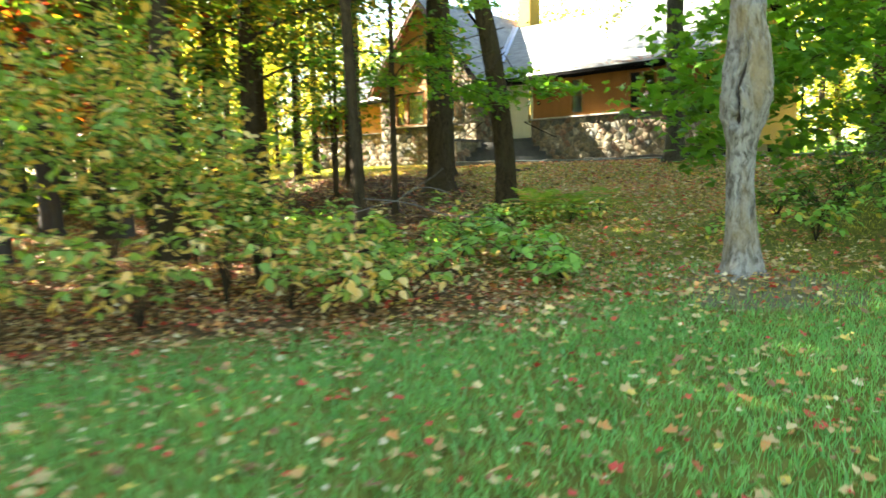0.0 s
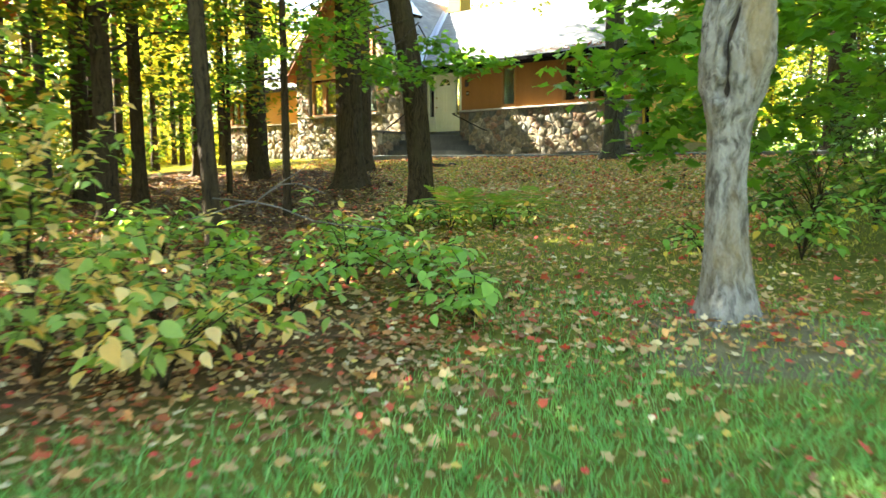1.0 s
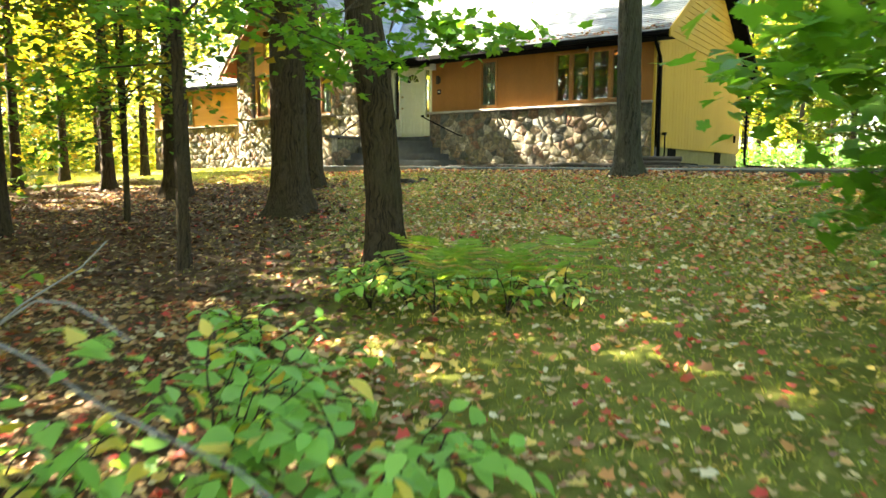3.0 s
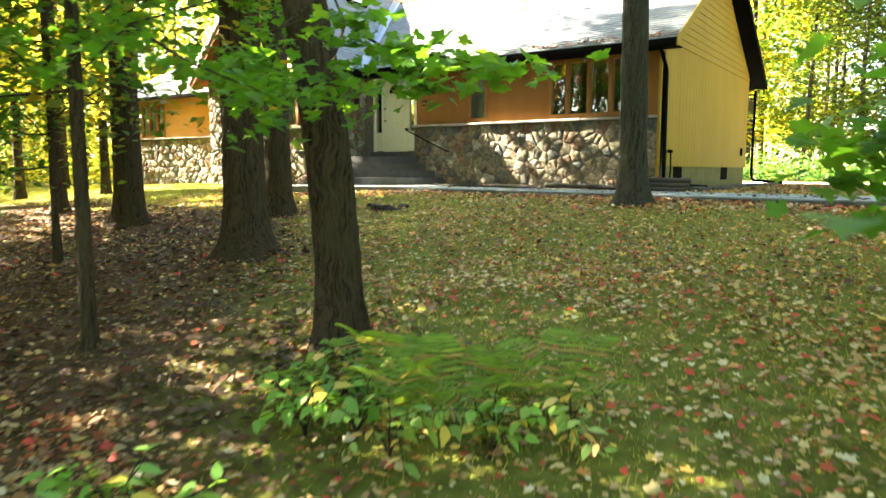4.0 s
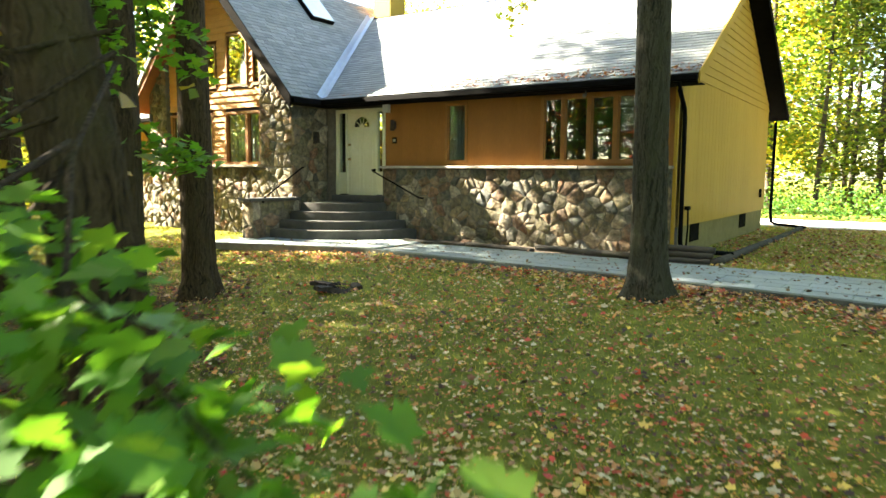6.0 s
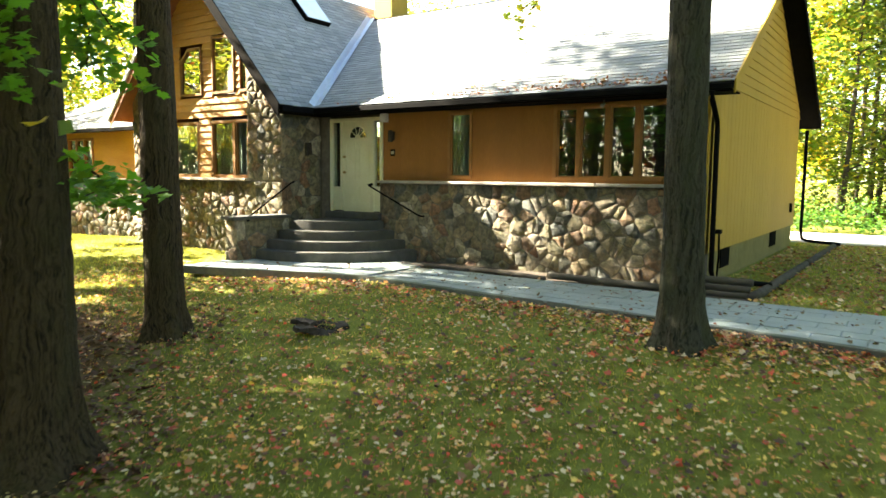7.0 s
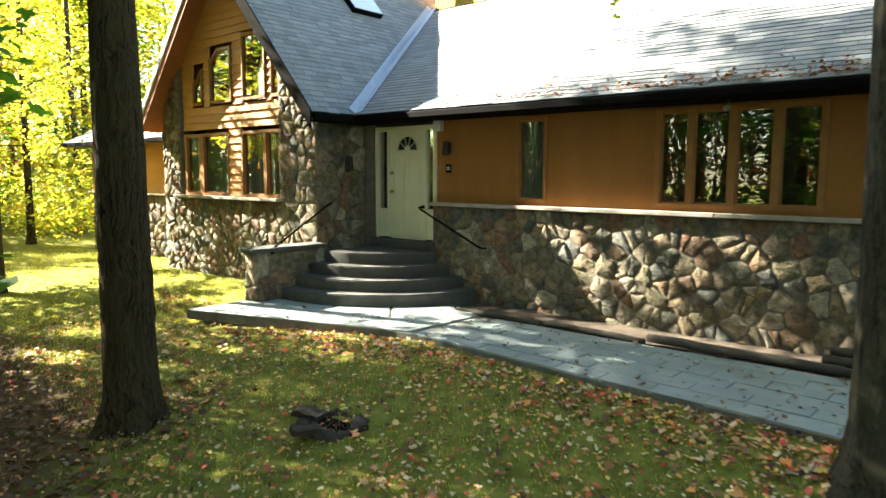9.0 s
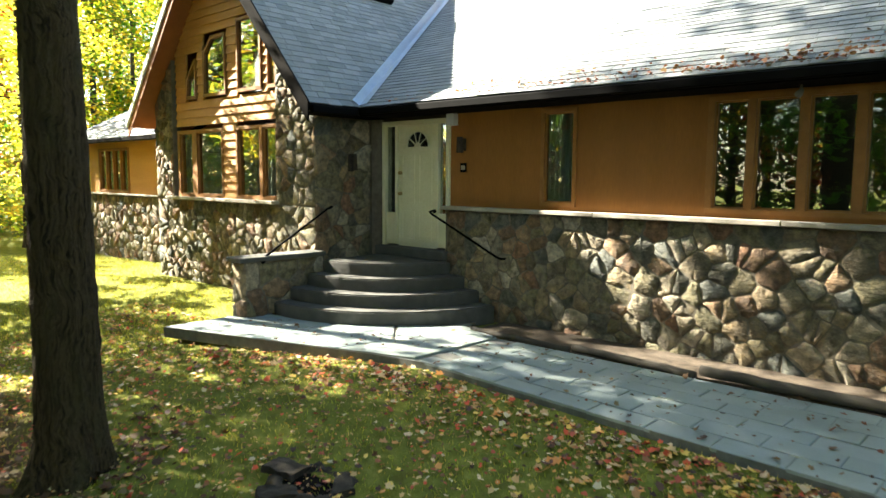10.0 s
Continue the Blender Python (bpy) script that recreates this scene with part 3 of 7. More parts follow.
while z < slope_front(RIDGE_Y) - 0.05:
    z1 = min(z + 0.185, slope_front(RIDGE_Y) - 0.02)
    ya = max(-0.02, EAVE_Y + (z + 0.13 - EAVE_Z) / S1)
    yb = max(-0.02, EAVE_Y + (z1 + 0.13 - EAVE_Z) / S1)
    bm = bmesh.new()
    vs = [bm.verts.new(p) for p in ((XE + 0.022, ya, z), (XE + 0.022, 2 * RIDGE_Y - ya, z), (XE + 0.002, 2 * RIDGE_Y - yb, z1), (XE + 0.002, yb, z1),
                                    (XE - 0.02, ya, z), (XE - 0.02, 2 * RIDGE_Y - ya, z), (XE - 0.02, 2 * RIDGE_Y - yb, z1), (XE - 0.02, yb, z1))]
    for f in ((0, 1, 2, 3), (4, 7, 6, 5), (0, 4, 5, 1), (3, 2, 6, 7), (0, 3, 7, 4), (1, 5, 6, 2)):
        bm.faces.new([vs[k] for k in f])
    part("plank", bm, M_YELLOW, end_wall)
    z += 0.185
# back, west and inside
part("wall", boxes((-6.2, XE - 0.2, YB - 0.2, YB, -0.6, 3.0)), M_YELLOW, house, "plain back wall")
part("wall", boxes((-6.25, -6.05, -1.15, YB - 0.2, -0.6, 3.05)), M_ORANGE, house, "plain west wall of the gable wing")
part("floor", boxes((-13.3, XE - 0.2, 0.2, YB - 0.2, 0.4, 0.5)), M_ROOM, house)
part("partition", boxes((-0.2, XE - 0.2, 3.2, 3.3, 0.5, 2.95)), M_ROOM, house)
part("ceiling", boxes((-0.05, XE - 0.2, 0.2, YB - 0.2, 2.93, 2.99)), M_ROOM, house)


# ---- roofs ----
def slab(points, drop, material, name, parent, label=""):
    """A sloping sheet with thickness: outline in 3D, lowered by drop for the underside."""
    bm = bmesh.new()
    hi = [bm.verts.new(p) for p in points]
    lo = [bm.verts.new((p[0], p[1], p[2] - drop)) for p in points]
    n = len(points)
    bm.faces.new(hi)
    bm.faces.new(lo[::-1])
    for i in range(n):
        bm.faces.new((hi[i], lo[i], lo[(i + 1) % n], hi[(i + 1) % n]))
    bmesh.ops.recalc_face_normals(bm, faces=bm.faces)
    return part(name, bm, material, parent, label)


XR = 9.21


def valley_x(y):
    return G_EAVE_R - (y - EAVE_Y) * S1 / S2


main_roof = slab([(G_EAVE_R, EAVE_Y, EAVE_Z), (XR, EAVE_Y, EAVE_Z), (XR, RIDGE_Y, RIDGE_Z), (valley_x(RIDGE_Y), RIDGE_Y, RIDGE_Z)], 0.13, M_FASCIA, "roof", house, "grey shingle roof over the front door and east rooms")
slab([(-3.3, RIDGE_Y + 0.004, RIDGE_Z), (XR, RIDGE_Y + 0.004, RIDGE_Z), (XR, 10.2, EAVE_Z), (-3.3, 10.2, EAVE_Z)], 0.13, M_FASCIA, "roof", house, "dark back slope of the roof")
gable_roof = slab([(G_EAVE_R, G_FRONT, EAVE_Z), (G_EAVE_R, EAVE_Y, EAVE_Z), (valley_x(RIDGE_Y), RIDGE_Y, RIDGE_Z), (G_MID, 7.6, G_RIDGE_Z), (G_MID, G_FRONT, G_RIDGE_Z)], 0.13, M_FASCIA, "roof", house, "steep grey shingle roof of the gable wing")
slab([(G_EAVE_L, G_FRONT, EAVE_Z), (G_MID - 0.004, G_FRONT, G_RIDGE_Z), (G_MID - 0.004, 7.6, G_RIDGE_Z), (G_EAVE_L, 7.6, EAVE_Z)], 0.13, M_RED, "roof", house, "west slope of the gable wing with red-brown soffit")


def shingles(roof, origin, along, up, rows, exposure, width, span, seed, single_rows=0):
    """Courses of lapped tabs. span(d) gives the start and end along the course at distance d up the slope."""
    rng = np.random.RandomState(seed)
    origin, along, up = Vector(origin), Vector(along).normalized(), Vector(up).normalized()
    out = along.cross(up).normalized()
    if out.z < 0:
        out = -out
    av, af = [], []
    for r in range(rows):
        d = r * exposure
        a, b = span(d)
        if b - a < 0.05:
            continue
        x = a - rng.uniform(0, width)
        while x < b:
            w = width * rng.uniform(0.8, 1.2)
            s, e = max(a, x + 0.004), min(b, x + w - 0.004)
            x += w
            if e - s < 0.03:
                continue
            lift, low = 0.014 + rng.uniform(0, 0.005), rng.uniform(-0.010, 0.008)
            q = []
            for u, v, h in ((s, d + low, lift), (e, d + low, lift), (e, d + exposure * 1.15, 0.005), (s, d + exposure * 1.15, 0.005), (s, d + low, 0.002), (e, d + low, 0.002)):
                q.append(origin + along * u + up * v + out * h)
            faces = [(0, 1, 2, 3), (4, 5, 1, 0), (5, 2, 1), (4, 0, 3)]
            if r < single_rows:
                c = q[0]
                ob = part("shingle", raw_mesh("shingle", [p - c for p in q], faces), M_SHINGLE_O, roof)
                ob.location = c
            else:
                base = len(av)
                av += q
                af += [tuple(base + i for i in f) for f in faces]
    part("shingle_field", raw_mesh("shingle_field", av, af), M_SHINGLE, roof, "weathered slate-grey shingles", "stuff")


L1 = math.hypot(RIDGE_Y - EAVE_Y, RIDGE_Z - EAVE_Z)
k1 = (RIDGE_Y - EAVE_Y) / L1
shingles(main_roof, (0, EAVE_Y - 0.03, EAVE_Z - 0.018), (1, 0, 0), (0, 1, S1), 44, 0.14, 0.32, lambda d: (valley_x(EAVE_Y + d * k1) + 0.02, XR + 0.01), 3, 6)
L2 = math.hypot(G_EAVE_R - G_MID, G_RIDGE_Z - EAVE_Z)
k2 = (G_EAVE_R - G_MID) / L2


def gable_span(d):
    run = d * k2
    y = EAVE_Y + run * S2 / S1
    return (G_FRONT - 0.01, y if y < RIDGE_Y else 7.6)


shingles(gable_roof, (G_EAVE_R + 0.015, 0, EAVE_Z - 0.02), (0, 1, 0), (-1, 0, S2), 36, 0.14, 0.32, gable_span, 4, 5)
# valley flashing
a, b = Vector((G_EAVE_R, EAVE_Y, EAVE_Z)), Vector((valley_x(RIDGE_Y), RIDGE_Y, RIDGE_Z))
bm = bmesh.new()
n1, n2 = Vector((0, -S1, 1)).normalized(), Vector((S2, 0, 1)).normalized()
d = (b - a).normalized()
s1, s2 = d.cross(n1).normalized() * 0.17, -d.cross(n2).normalized() * 0.17
if s1.x < 0:
    s1 = -s1
if s2.y > 0:
    s2 = -s2
lift = (n1 + n2).normalized() * 0.045
rows = []
for p in (a - d * 0.03, b):
    rows.append([bm.verts.new(p + s2 + n2 * 0.04), bm.verts.new(p + lift * 0.8), bm.verts.new(p + s1 + n1 * 0.04)])
bm.faces.new((rows[0][0], rows[0][1], rows[1][1], rows[1][0]))
bm.faces.new((rows[0][1], rows[0][2], rows[1][2], rows[1][1]))
bmesh.ops.solidify(bm, geom=bm.faces[:], thickness=0.006)
part("valley_flashing", bm, M_FLASH, house, "pale blue-grey metal valley flashing")
# fascias, gutters, soffits, rakes
part("gutter", boxes((G_EAVE_R + 0.06, XR, EAVE_Y - 0.10, EAVE_Y - 0.005, 2.95, 3.06), bevel=0.012), M_BLACK, house, "black eaves gutter with fallen leaves")
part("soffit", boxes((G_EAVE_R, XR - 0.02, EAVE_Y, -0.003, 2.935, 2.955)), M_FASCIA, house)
part("gutter", boxes((G_EAVE_R + 0.005, G_EAVE_R + 0.10, G_FRONT + 0.02, EAVE_Y - 0.11, 2.93, 3.05), bevel=0.012), M_BLACK, house)
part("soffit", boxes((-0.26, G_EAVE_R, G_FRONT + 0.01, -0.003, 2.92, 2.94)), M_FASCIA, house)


def rake(p, q, drop, y0, y1, material, name="rake_board", label=""):
    return part(name, prism([(p[0], p[1]), (q[0], q[1]), (q[0], q[1] - drop), (p[0], p[1] - drop)], "y", y0, y1), material, house, label)


rake((G_EAVE_R + 0.02, EAVE_Z + 0.02), (G_MID, G_RIDGE_Z + 0.035), 0.34, G_FRONT - 0.035, G_FRONT - 0.003, M_FASCIA, label="black rake board")
rake((G_EAVE_L - 0.02, EAVE_Z + 0.03), (G_MID, G_RIDGE_Z + 0.035), 0.16, G_FRONT - 0.05, G_FRONT - 0.003, M_WHITE_RAKE, label="grey-white rake board")
rake((G_EAVE_L + 0.02, EAVE_Z - 0.13), (G_MID, G_RIDGE_Z - 0.125), 0.22, G_FRONT - 0.02, G_FRONT - 0.003, M_RED)
for sgn in (1, -1):
    y_e = EAVE_Y if sgn > 0 else 2 * RIDGE_Y - EAVE_Y
    ps = [(y_e, EAVE_Z + 0.02), (RIDGE_Y, RIDGE_Z + 0.02), (RIDGE_Y, RIDGE_Z - 0.2), (y_e, EAVE_Z - 0.2)]
    part("rake_board", prism(ps, "x", XR + 0.003, XR + 0.03), M_YELLOW if sgn > 0 else M_FASCIA, house)
# skylight and chimney
sky_c = Vector((-2.6, 1.82, EAVE_Z + S2 * (G_EAVE_R + 2.6)))
m_sky = Matrix.Translation(sky_c) @ Matrix.Rotation(math.atan(S2), 4, "Y")
bm = boxes((-0.60, 0.60, -0.46, 0.46, 0.0, 0.13), bevel=0.012)
bm.transform(m_sky)
skylight = part("skylight", bm, M_BLACK, house, "white-framed skylight in the steep roof")
bm = boxes((-0.57, 0.57, -0.43, 0.43, 0.131, 0.15), bevel=0.006)
bm.transform(m_sky)
part("pane", bm, surface("milky_skylight", (0.62, 0.68, 0.74), (0.72, 0.78, 0.84), 2, 0.15, 30, 0.0, spec=0.6), skylight)
bm = boxes((-2.72, -2.05, 4.85, 5.6, 5.4, 7.9), bevel=0.01)
chim = part("chimney", bm, M_LAP, house, "ochre boarded chimney chase")
part("chimney_corner", boxes((-2.05, -2.02, 4.83, 5.62, 5.4, 7.9), (-2.72, -2.05, 4.825, 4.85, 5.4, 7.9)), M_YELLOW, chim)


# ---- windows and door ----
def window(openings, x0, x1, z0, z1, y, label, depth=0.09, rail=0.06, room=0.9, curtain=False, material=None):
    """A timber frame round panes [(a, b)] between x0 and x1."""
    material = material or M_WOOD
    w = thing_part("window", house, label)
    fr = bmesh.new()
    box(fr, x0, x1, y - 0.03, y + depth, z1 - rail, z1)
    box(fr, x0, x1, y - 0.035, y + depth, z0, z0 + rail)
    xs = [x0] + [v for o in openings for v in o] + [x1]
    for a, b in zip(xs[::2], xs[1::2]):
        box(fr, a, b, y - 0.03, y + depth, z0 + rail, z1 - rail)
    part("window_frame", fr, material, w)
    for a, b in openings:
        part("pane", boxes((a - 0.01, b + 0.01, y + 0.035, y + 0.045, z0 + rail - 0.01, z1 - rail + 0.01)), M_GLASS, w).visible_shadow = False
        s = 0.022
        part("sash", boxes((a, b, y + 0.01, y + 0.034, z0 + rail, z0 + rail + s), (a, b, y + 0.01, y + 0.034, z1 - rail - s, z1 - rail),
                           (a, a + s, y + 0.01, y + 0.034, z0 + rail + s, z1 - rail - s), (b - s, b, y + 0.01, y + 0.034, z0 + rail + s, z1 - rail - s)), material, w)
    if curtain:
        bm = bmesh.new()
        n = 40
        top = [bm.verts.new((x0 + (x1 - x0) * i / n, y + 0.16 + 0.02 * math.sin(i * 1.1), z1)) for i in range(n + 1)]
        low = [bm.verts.new((x0 + (x1 - x0) * i / n, y + 0.16 + 0.025 * math.sin(i * 1.1 + 0.2), z0)) for i in range(n + 1)]
        for i in range(n):
            bm.faces.new((low[i], low[i + 1], top[i + 1], top[i]))
        bmesh.ops.solidify(bm, geom=bm.faces[:], thickness=0.004)
        part("curtain", bm, M_CURTAIN, w)
    return w


def thing_part(name, parent, label=""):
    ob = new(name)
    ob.empty_display_size = 0.1
    ob.parent = parent
    return tagged(ob, label)


window([(3.48, 3.96)], 3.42, 4.02, 1.50, 2.90, 0.0, "narrow wood-framed window with a pale curtain", curtain=True)
window([(5.94, 6.33), (6.42, 6.90), (7.0, 7.46), (7.56, 8.02)], 5.86, 8.10, 1.50, 2.90, 0.0, "wide wood-framed window of four panes")

door = thing_part("door", house, "cream front door with a fanlight and sidelights")
part("door_frame", boxes((0.03, 0.11, -0.05, 0.12, 0.70, 2.87), (1.57, 1.64, -0.05, 0.12, 0.70, 2.87), (0.11, 1.57, -0.05, 0.12, 2.79, 2.87),
                         (0.34, 0.40, -0.03, 0.10, 0.73, 2.79), (1.31, 1.38, -0.03, 0.10, 0.73, 2.79), (0.11, 0.34, -0.02, 0.09, 0.73, 1.28), (1.38, 1.57, -0.02, 0.09, 0.73, 1.30), bevel=0.006), M_CREAM, door)
part("threshold", boxes((0.0, 1.66, -0.20, 0.14, 0.545, 0.698), bevel=0.01), M_STEP, door, "dark door sill")
leaf = part("door_leaf", boxes((0.402, 1.308, 0.01, 0.055, 0.705, 2.788)), M_CREAM, door)
for x0, x1, z0, z1 in ((0.49, 0.80, 0.82, 1.32), (0.90, 1.21, 0.82, 1.32), (0.49, 0.80, 1.45, 2.30), (0.90, 1.21, 1.45, 2.30)):
    part("moulding", boxes((x0, x1, -0.003, 0.009, z0, z0 + 0.025), (x0, x1, -0.003, 0.009, z1 - 0.025, z1), (x0, x0 + 0.025, -0.003, 0.009, z0 + 0.025, z1 - 0.025), (x1 - 0.025, x1, -0.003, 0.009, z0 + 0.025, z1 - 0.025)), M_CREAM, leaf)
fan = [(0.88 + 0.25 * math.cos(math.pi * i / 16), 2.42 + 0.25 * math.sin(math.pi * i / 16)) for i in range(17)]
part("fanlight", prism(fan, "y", -0.004, 0.008), M_GLASS, leaf)
part("fanlight_backing", prism(fan, "y", 0.0085, 0.0095), M_FASCIA, leaf)
for k in range(1, 5):
    t = math.pi * k / 5
    part("glazing_bar", tube([(0.88 + 0.07 * math.cos(t), -0.008, 2.42 + 0.07 * math.sin(t)), (0.88 + 0.25 * math.cos(t), -0.008, 2.42 + 0.25 * math.sin(t))], 0.008, 6), M_CREAM, leaf)
arc = [(0.88 + 0.26 * math.cos(math.pi * i / 16), -0.008, 2.42 + 0.26 * math.sin(math.pi * i / 16)) for i in range(17)]
part("fanlight_rim", tube(arc + [(0.62, -0.008, 2.41), (1.14, -0.008, 2.41)], 0.012, 6), M_CREAM, leaf)
part("fanlight_hub", prism([(0.88 + 0.075 * math.cos(math.pi * i / 8), 2.42 + 0.075 * math.sin(math.pi * i / 8)) for i in range(9)], "y", -0.014, -0.004), M_CREAM, leaf)
for z in (1.62, 1.98):
    bm = bmesh.new()
    bmesh.ops.create_uvsphere(bm, u_segments=12, v_segments=8, radius=0.032, matrix=Matrix.Translation((0.475, -0.045, z)))
    part("door_knob", bm, M_BRASS, leaf, "brass door knob")
    part("rosette", tube([(0.475, 0.012, z), (0.475, -0.02, z)], 0.03, 12), M_BRASS, leaf)
part("pane", boxes((0.105, 0.345, 0.03, 0.04, 1.27, 2.80)), M_GLASS, door).visible_shadow = False
part("pane", boxes((1.375, 1.575, 0.03, 0.04, 1.29, 2.80)), M_GLASS, door).visible_shadow = False
part("door_head_block", boxes((1.63, 1.80, -0.12, -0.004, 2.74, 2.93), bevel=0.01), M_WHITE_RAKE, door, "pale block at the end of the door head")

# ---- gable wing ----
GY0 = -1.30


def gable_top(x):
    return EAVE_Z + S2 * min(G_EAVE_R - x, x - G_EAVE_L) - 0.14


wing = part("wall", prism([(-6.2, -0.7), (-0.30, -0.7), (-0.30, gable_top(-0.30)), (-0.31, gable_top(-0.31)), (-1.5, gable_top(-1.5)), (-1.5, 1.45), (-5.4, 1.45), (-5.4, gable_top(-5.4)), (-6.2, gable_top(-6.2))], "y", GY0 + 0.07, GY0 + 0.25), M_MORTAR, house, "fieldstone front of the gable wing")
part("wall", boxes((-0.47, -0.30, GY0 + 0.25, 0.018, -0.6, 2.93)), M_MORTAR, house, "dark stone side wall beside the front door")
part("ledge", boxes((-5.52, -1.42, GY0 - 0.10, GY0 + 0.30, 1.40, 1.46), bevel=0.008), M_CAP, house, "pale stone window ledge")
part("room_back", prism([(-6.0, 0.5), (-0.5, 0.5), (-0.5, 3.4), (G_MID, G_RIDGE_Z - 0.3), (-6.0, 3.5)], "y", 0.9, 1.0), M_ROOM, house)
# lap boards, cut round the windows
LOWS = [(-5.28, -3.40, 1.46, 2.86), (-2.92, -1.50, 1.46, 2.86)]
UPS = [(-4.84, -4.36, 3.46, 4.40), (-4.12, -3.20, 3.46, 4.72), (-2.84, -1.96, 3.46, 4.92), (-1.80, -1.50, 3.46, 4.50)]
lap_wall = thing_part("siding", house, "ochre lap siding in the gable")
z = 1.462
while z < G_RIDGE_Z - 0.3:
    z1 = z + 0.165
    half = min(1.9, (G_RIDGE_Z - 0.16 - z) / S2)
    a, b = -3.35 - half - 0.05, -3.35 + half + 0.05
    a, b = max(-5.4, a), min(-1.5, b)
    cuts = sorted((o[0], o[1]) for o in LOWS + UPS if o[2] < z1 - 0.02 and o[3] > z + 0.02)
    x = a
    for c0, c1 in cuts + [(b, b)]:
        if c0 - x > 0.02:
            pts = [(GY0 + 0.10, z), (GY0 + 0.135, z1 + 0.012), (GY0 + 0.16, z1 + 0.012), (GY0 + 0.16, z)]
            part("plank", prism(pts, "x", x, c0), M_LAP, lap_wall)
        x = max(x, c1)
    z = z1


def flat_frame(outline, y, bar, material, w):
    """A frame and pane of any outline (x, z)."""
    c = np.mean(outline, 0)
    inner = [tuple(np.array(p) + (c - np.array(p)) / np.hypot(*(c - np.array(p))) * bar * 1.35) for p in outline]
    n = len(outline)
    for i in range(n):
        j = (i + 1) % n
        part("window_frame", prism([outline[i], outline[j], inner[j], inner[i]], "y", y - 0.03, y + 0.06), material, w)
    part("pane", prism(inner, "y", y + 0.02, y + 0.03), M_GLASS, w).visible_shadow = False


window([(-5.18, -4.64), (-4.44, -3.46)], -5.28, -3.40, 1.462, 2.86, GY0 + 0.13, "wood-framed lower gable window with drawn curtains", curtain=True)
window([(-2.86, -2.10), (-2.0, -1.56)], -2.92, -1.50, 1.462, 2.86, GY0 + 0.13, "wood-framed lower gable window with drawn curtains", curtain=True)
for outline in ([(-4.80, 3.50), (-4.40, 3.50), (-4.40, 4.30), (-4.80, 3.95)], [(-4.08, 3.50), (-3.22, 3.50), (-3.22, 4.68), (-3.75, 4.68), (-4.08, 4.38)],
                [(-2.80, 3.50), (-1.98, 3.50), (-1.98, 4.68), (-2.20, 4.88), (-2.80, 4.88)], [(-1.77, 3.50), (-1.52, 3.50), (-1.52, 4.25), (-1.77, 4.48)]):
    w = thing_part("window", house, "angled upper gable window with a pale curtain behind")
    flat_frame(outline, GY0 + 0.11, 0.05, M_WOOD, w)
part("curtain", prism([(-2.55, 3.5), (-2.0, 3.5), (-2.0, 4.6), (-2.15, 4.7)], "y", GY0 + 0.2, GY0 + 0.21), surface("white_curtain", (0.6, 0.6, 0.58), (0.75, 0.75, 0.72), 6, 0.9, 40, 0.1), house)

# ---- west wing ----
WOPEN = (-12.68, -10.55, 1.40, 2.68)
# paler ochre than the front plywood: sunlight is put into the colour
west = part("wall", wall_with_openings(-13.4, -6.22, 1.33, 2.85, [WOPEN], 0.0, 0.18), M_LAP, house, "ochre plywood wall of the west wing, sunlit paleness in its colour")
part("wall", boxes((-13.4, -13.22, 0.18, 8, -0.6, 2.85)), M_ORANGE, house, "plain west end wall")
part("wall", boxes((-13.4, -6.22, -0.0, 0.18, -0.8, 1.325)), M_MORTAR, house, "fieldstone base of the west wing")
part("ledge", boxes((-13.5, -6.23, -0.14, -0.004, 1.33, 1.38), bevel=0.008), M_CAP, house)
window([(-12.58, -12.12), (-12.05, -11.62), (-11.55, -11.12), (-11.05, -10.62)], -12.66, -10.56, 1.402, 2.678, 0.0, "wood-framed window of four panes in the west wing", curtain=True)
wroof = slab([(-14.2, -0.55, 2.92), (-6.0, -0.55, 2.92), (-6.0, 4.0, 5.70), (-10.6, 4.0, 5.70)], 0.12, M_FASCIA, "roof", house, "grey hipped roof of the west wing")
slab([(-14.2, -0.55, 2.918), (-10.6, 4.0, 5.698), (-14.2, 8.5, 2.918)], 0.12, M_SHINGLE_O, "roof", house)
slab([(-14.2, 8.5, 2.916), (-10.6, 4.004, 5.696), (-6.0, 4.004, 5.696), (-6.0, 8.5, 2.916)], 0.12, M_SHINGLE_O, "roof", house)
shingles(wroof, (0, -0.57, 2.905), (1, 0, 0), (0, 1, 0.611), 38, 0.14, 0.34, lambda d: (-14.2 + d * 0.675, -6.1), 5)
part("gutter", boxes((-14.2, -6.7, -0.64, -0.552, 2.80, 2.90), bevel=0.01), M_FASCIA, house)

# stones, east base first; the west wing's stay joined
lay_stones(facing, lambda a, o, u: (a, o - 0.06, u), voronoi_cells(1.62, XE - 0.075, -0.45, 1.38, 0.25, 11), 21)


wing_cells = voronoi_cells(-6.2, -0.28, -0.5, 1.39, 0.235, 12)
wing_cells += [c for c in voronoi_cells(-6.2, -5.41, 1.40, 4.2, 0.235, 31) + voronoi_cells(-1.49, -0.28, 1.40, 5.0, 0.235, 32) if all(z < gable_top(x) + 0.08 for x, z in c[0])]
lay_stones(wing, lambda a, o, u: (a, o + GY0 + 0.08, u), wing_cells, 22, False, "fieldstones of the gable wing")
lay_stones(part("stone_facing", boxes((-0.30, -0.285, GY0 + 0.08, -0.05, -0.6, 2.92)), M_MORTAR, house), lambda a, o, u: (-0.29 - o, a, u), voronoi_cells(GY0, -0.06, -0.4, 2.9, 0.27, 13), 23, False, "dark fieldstones beside the door")
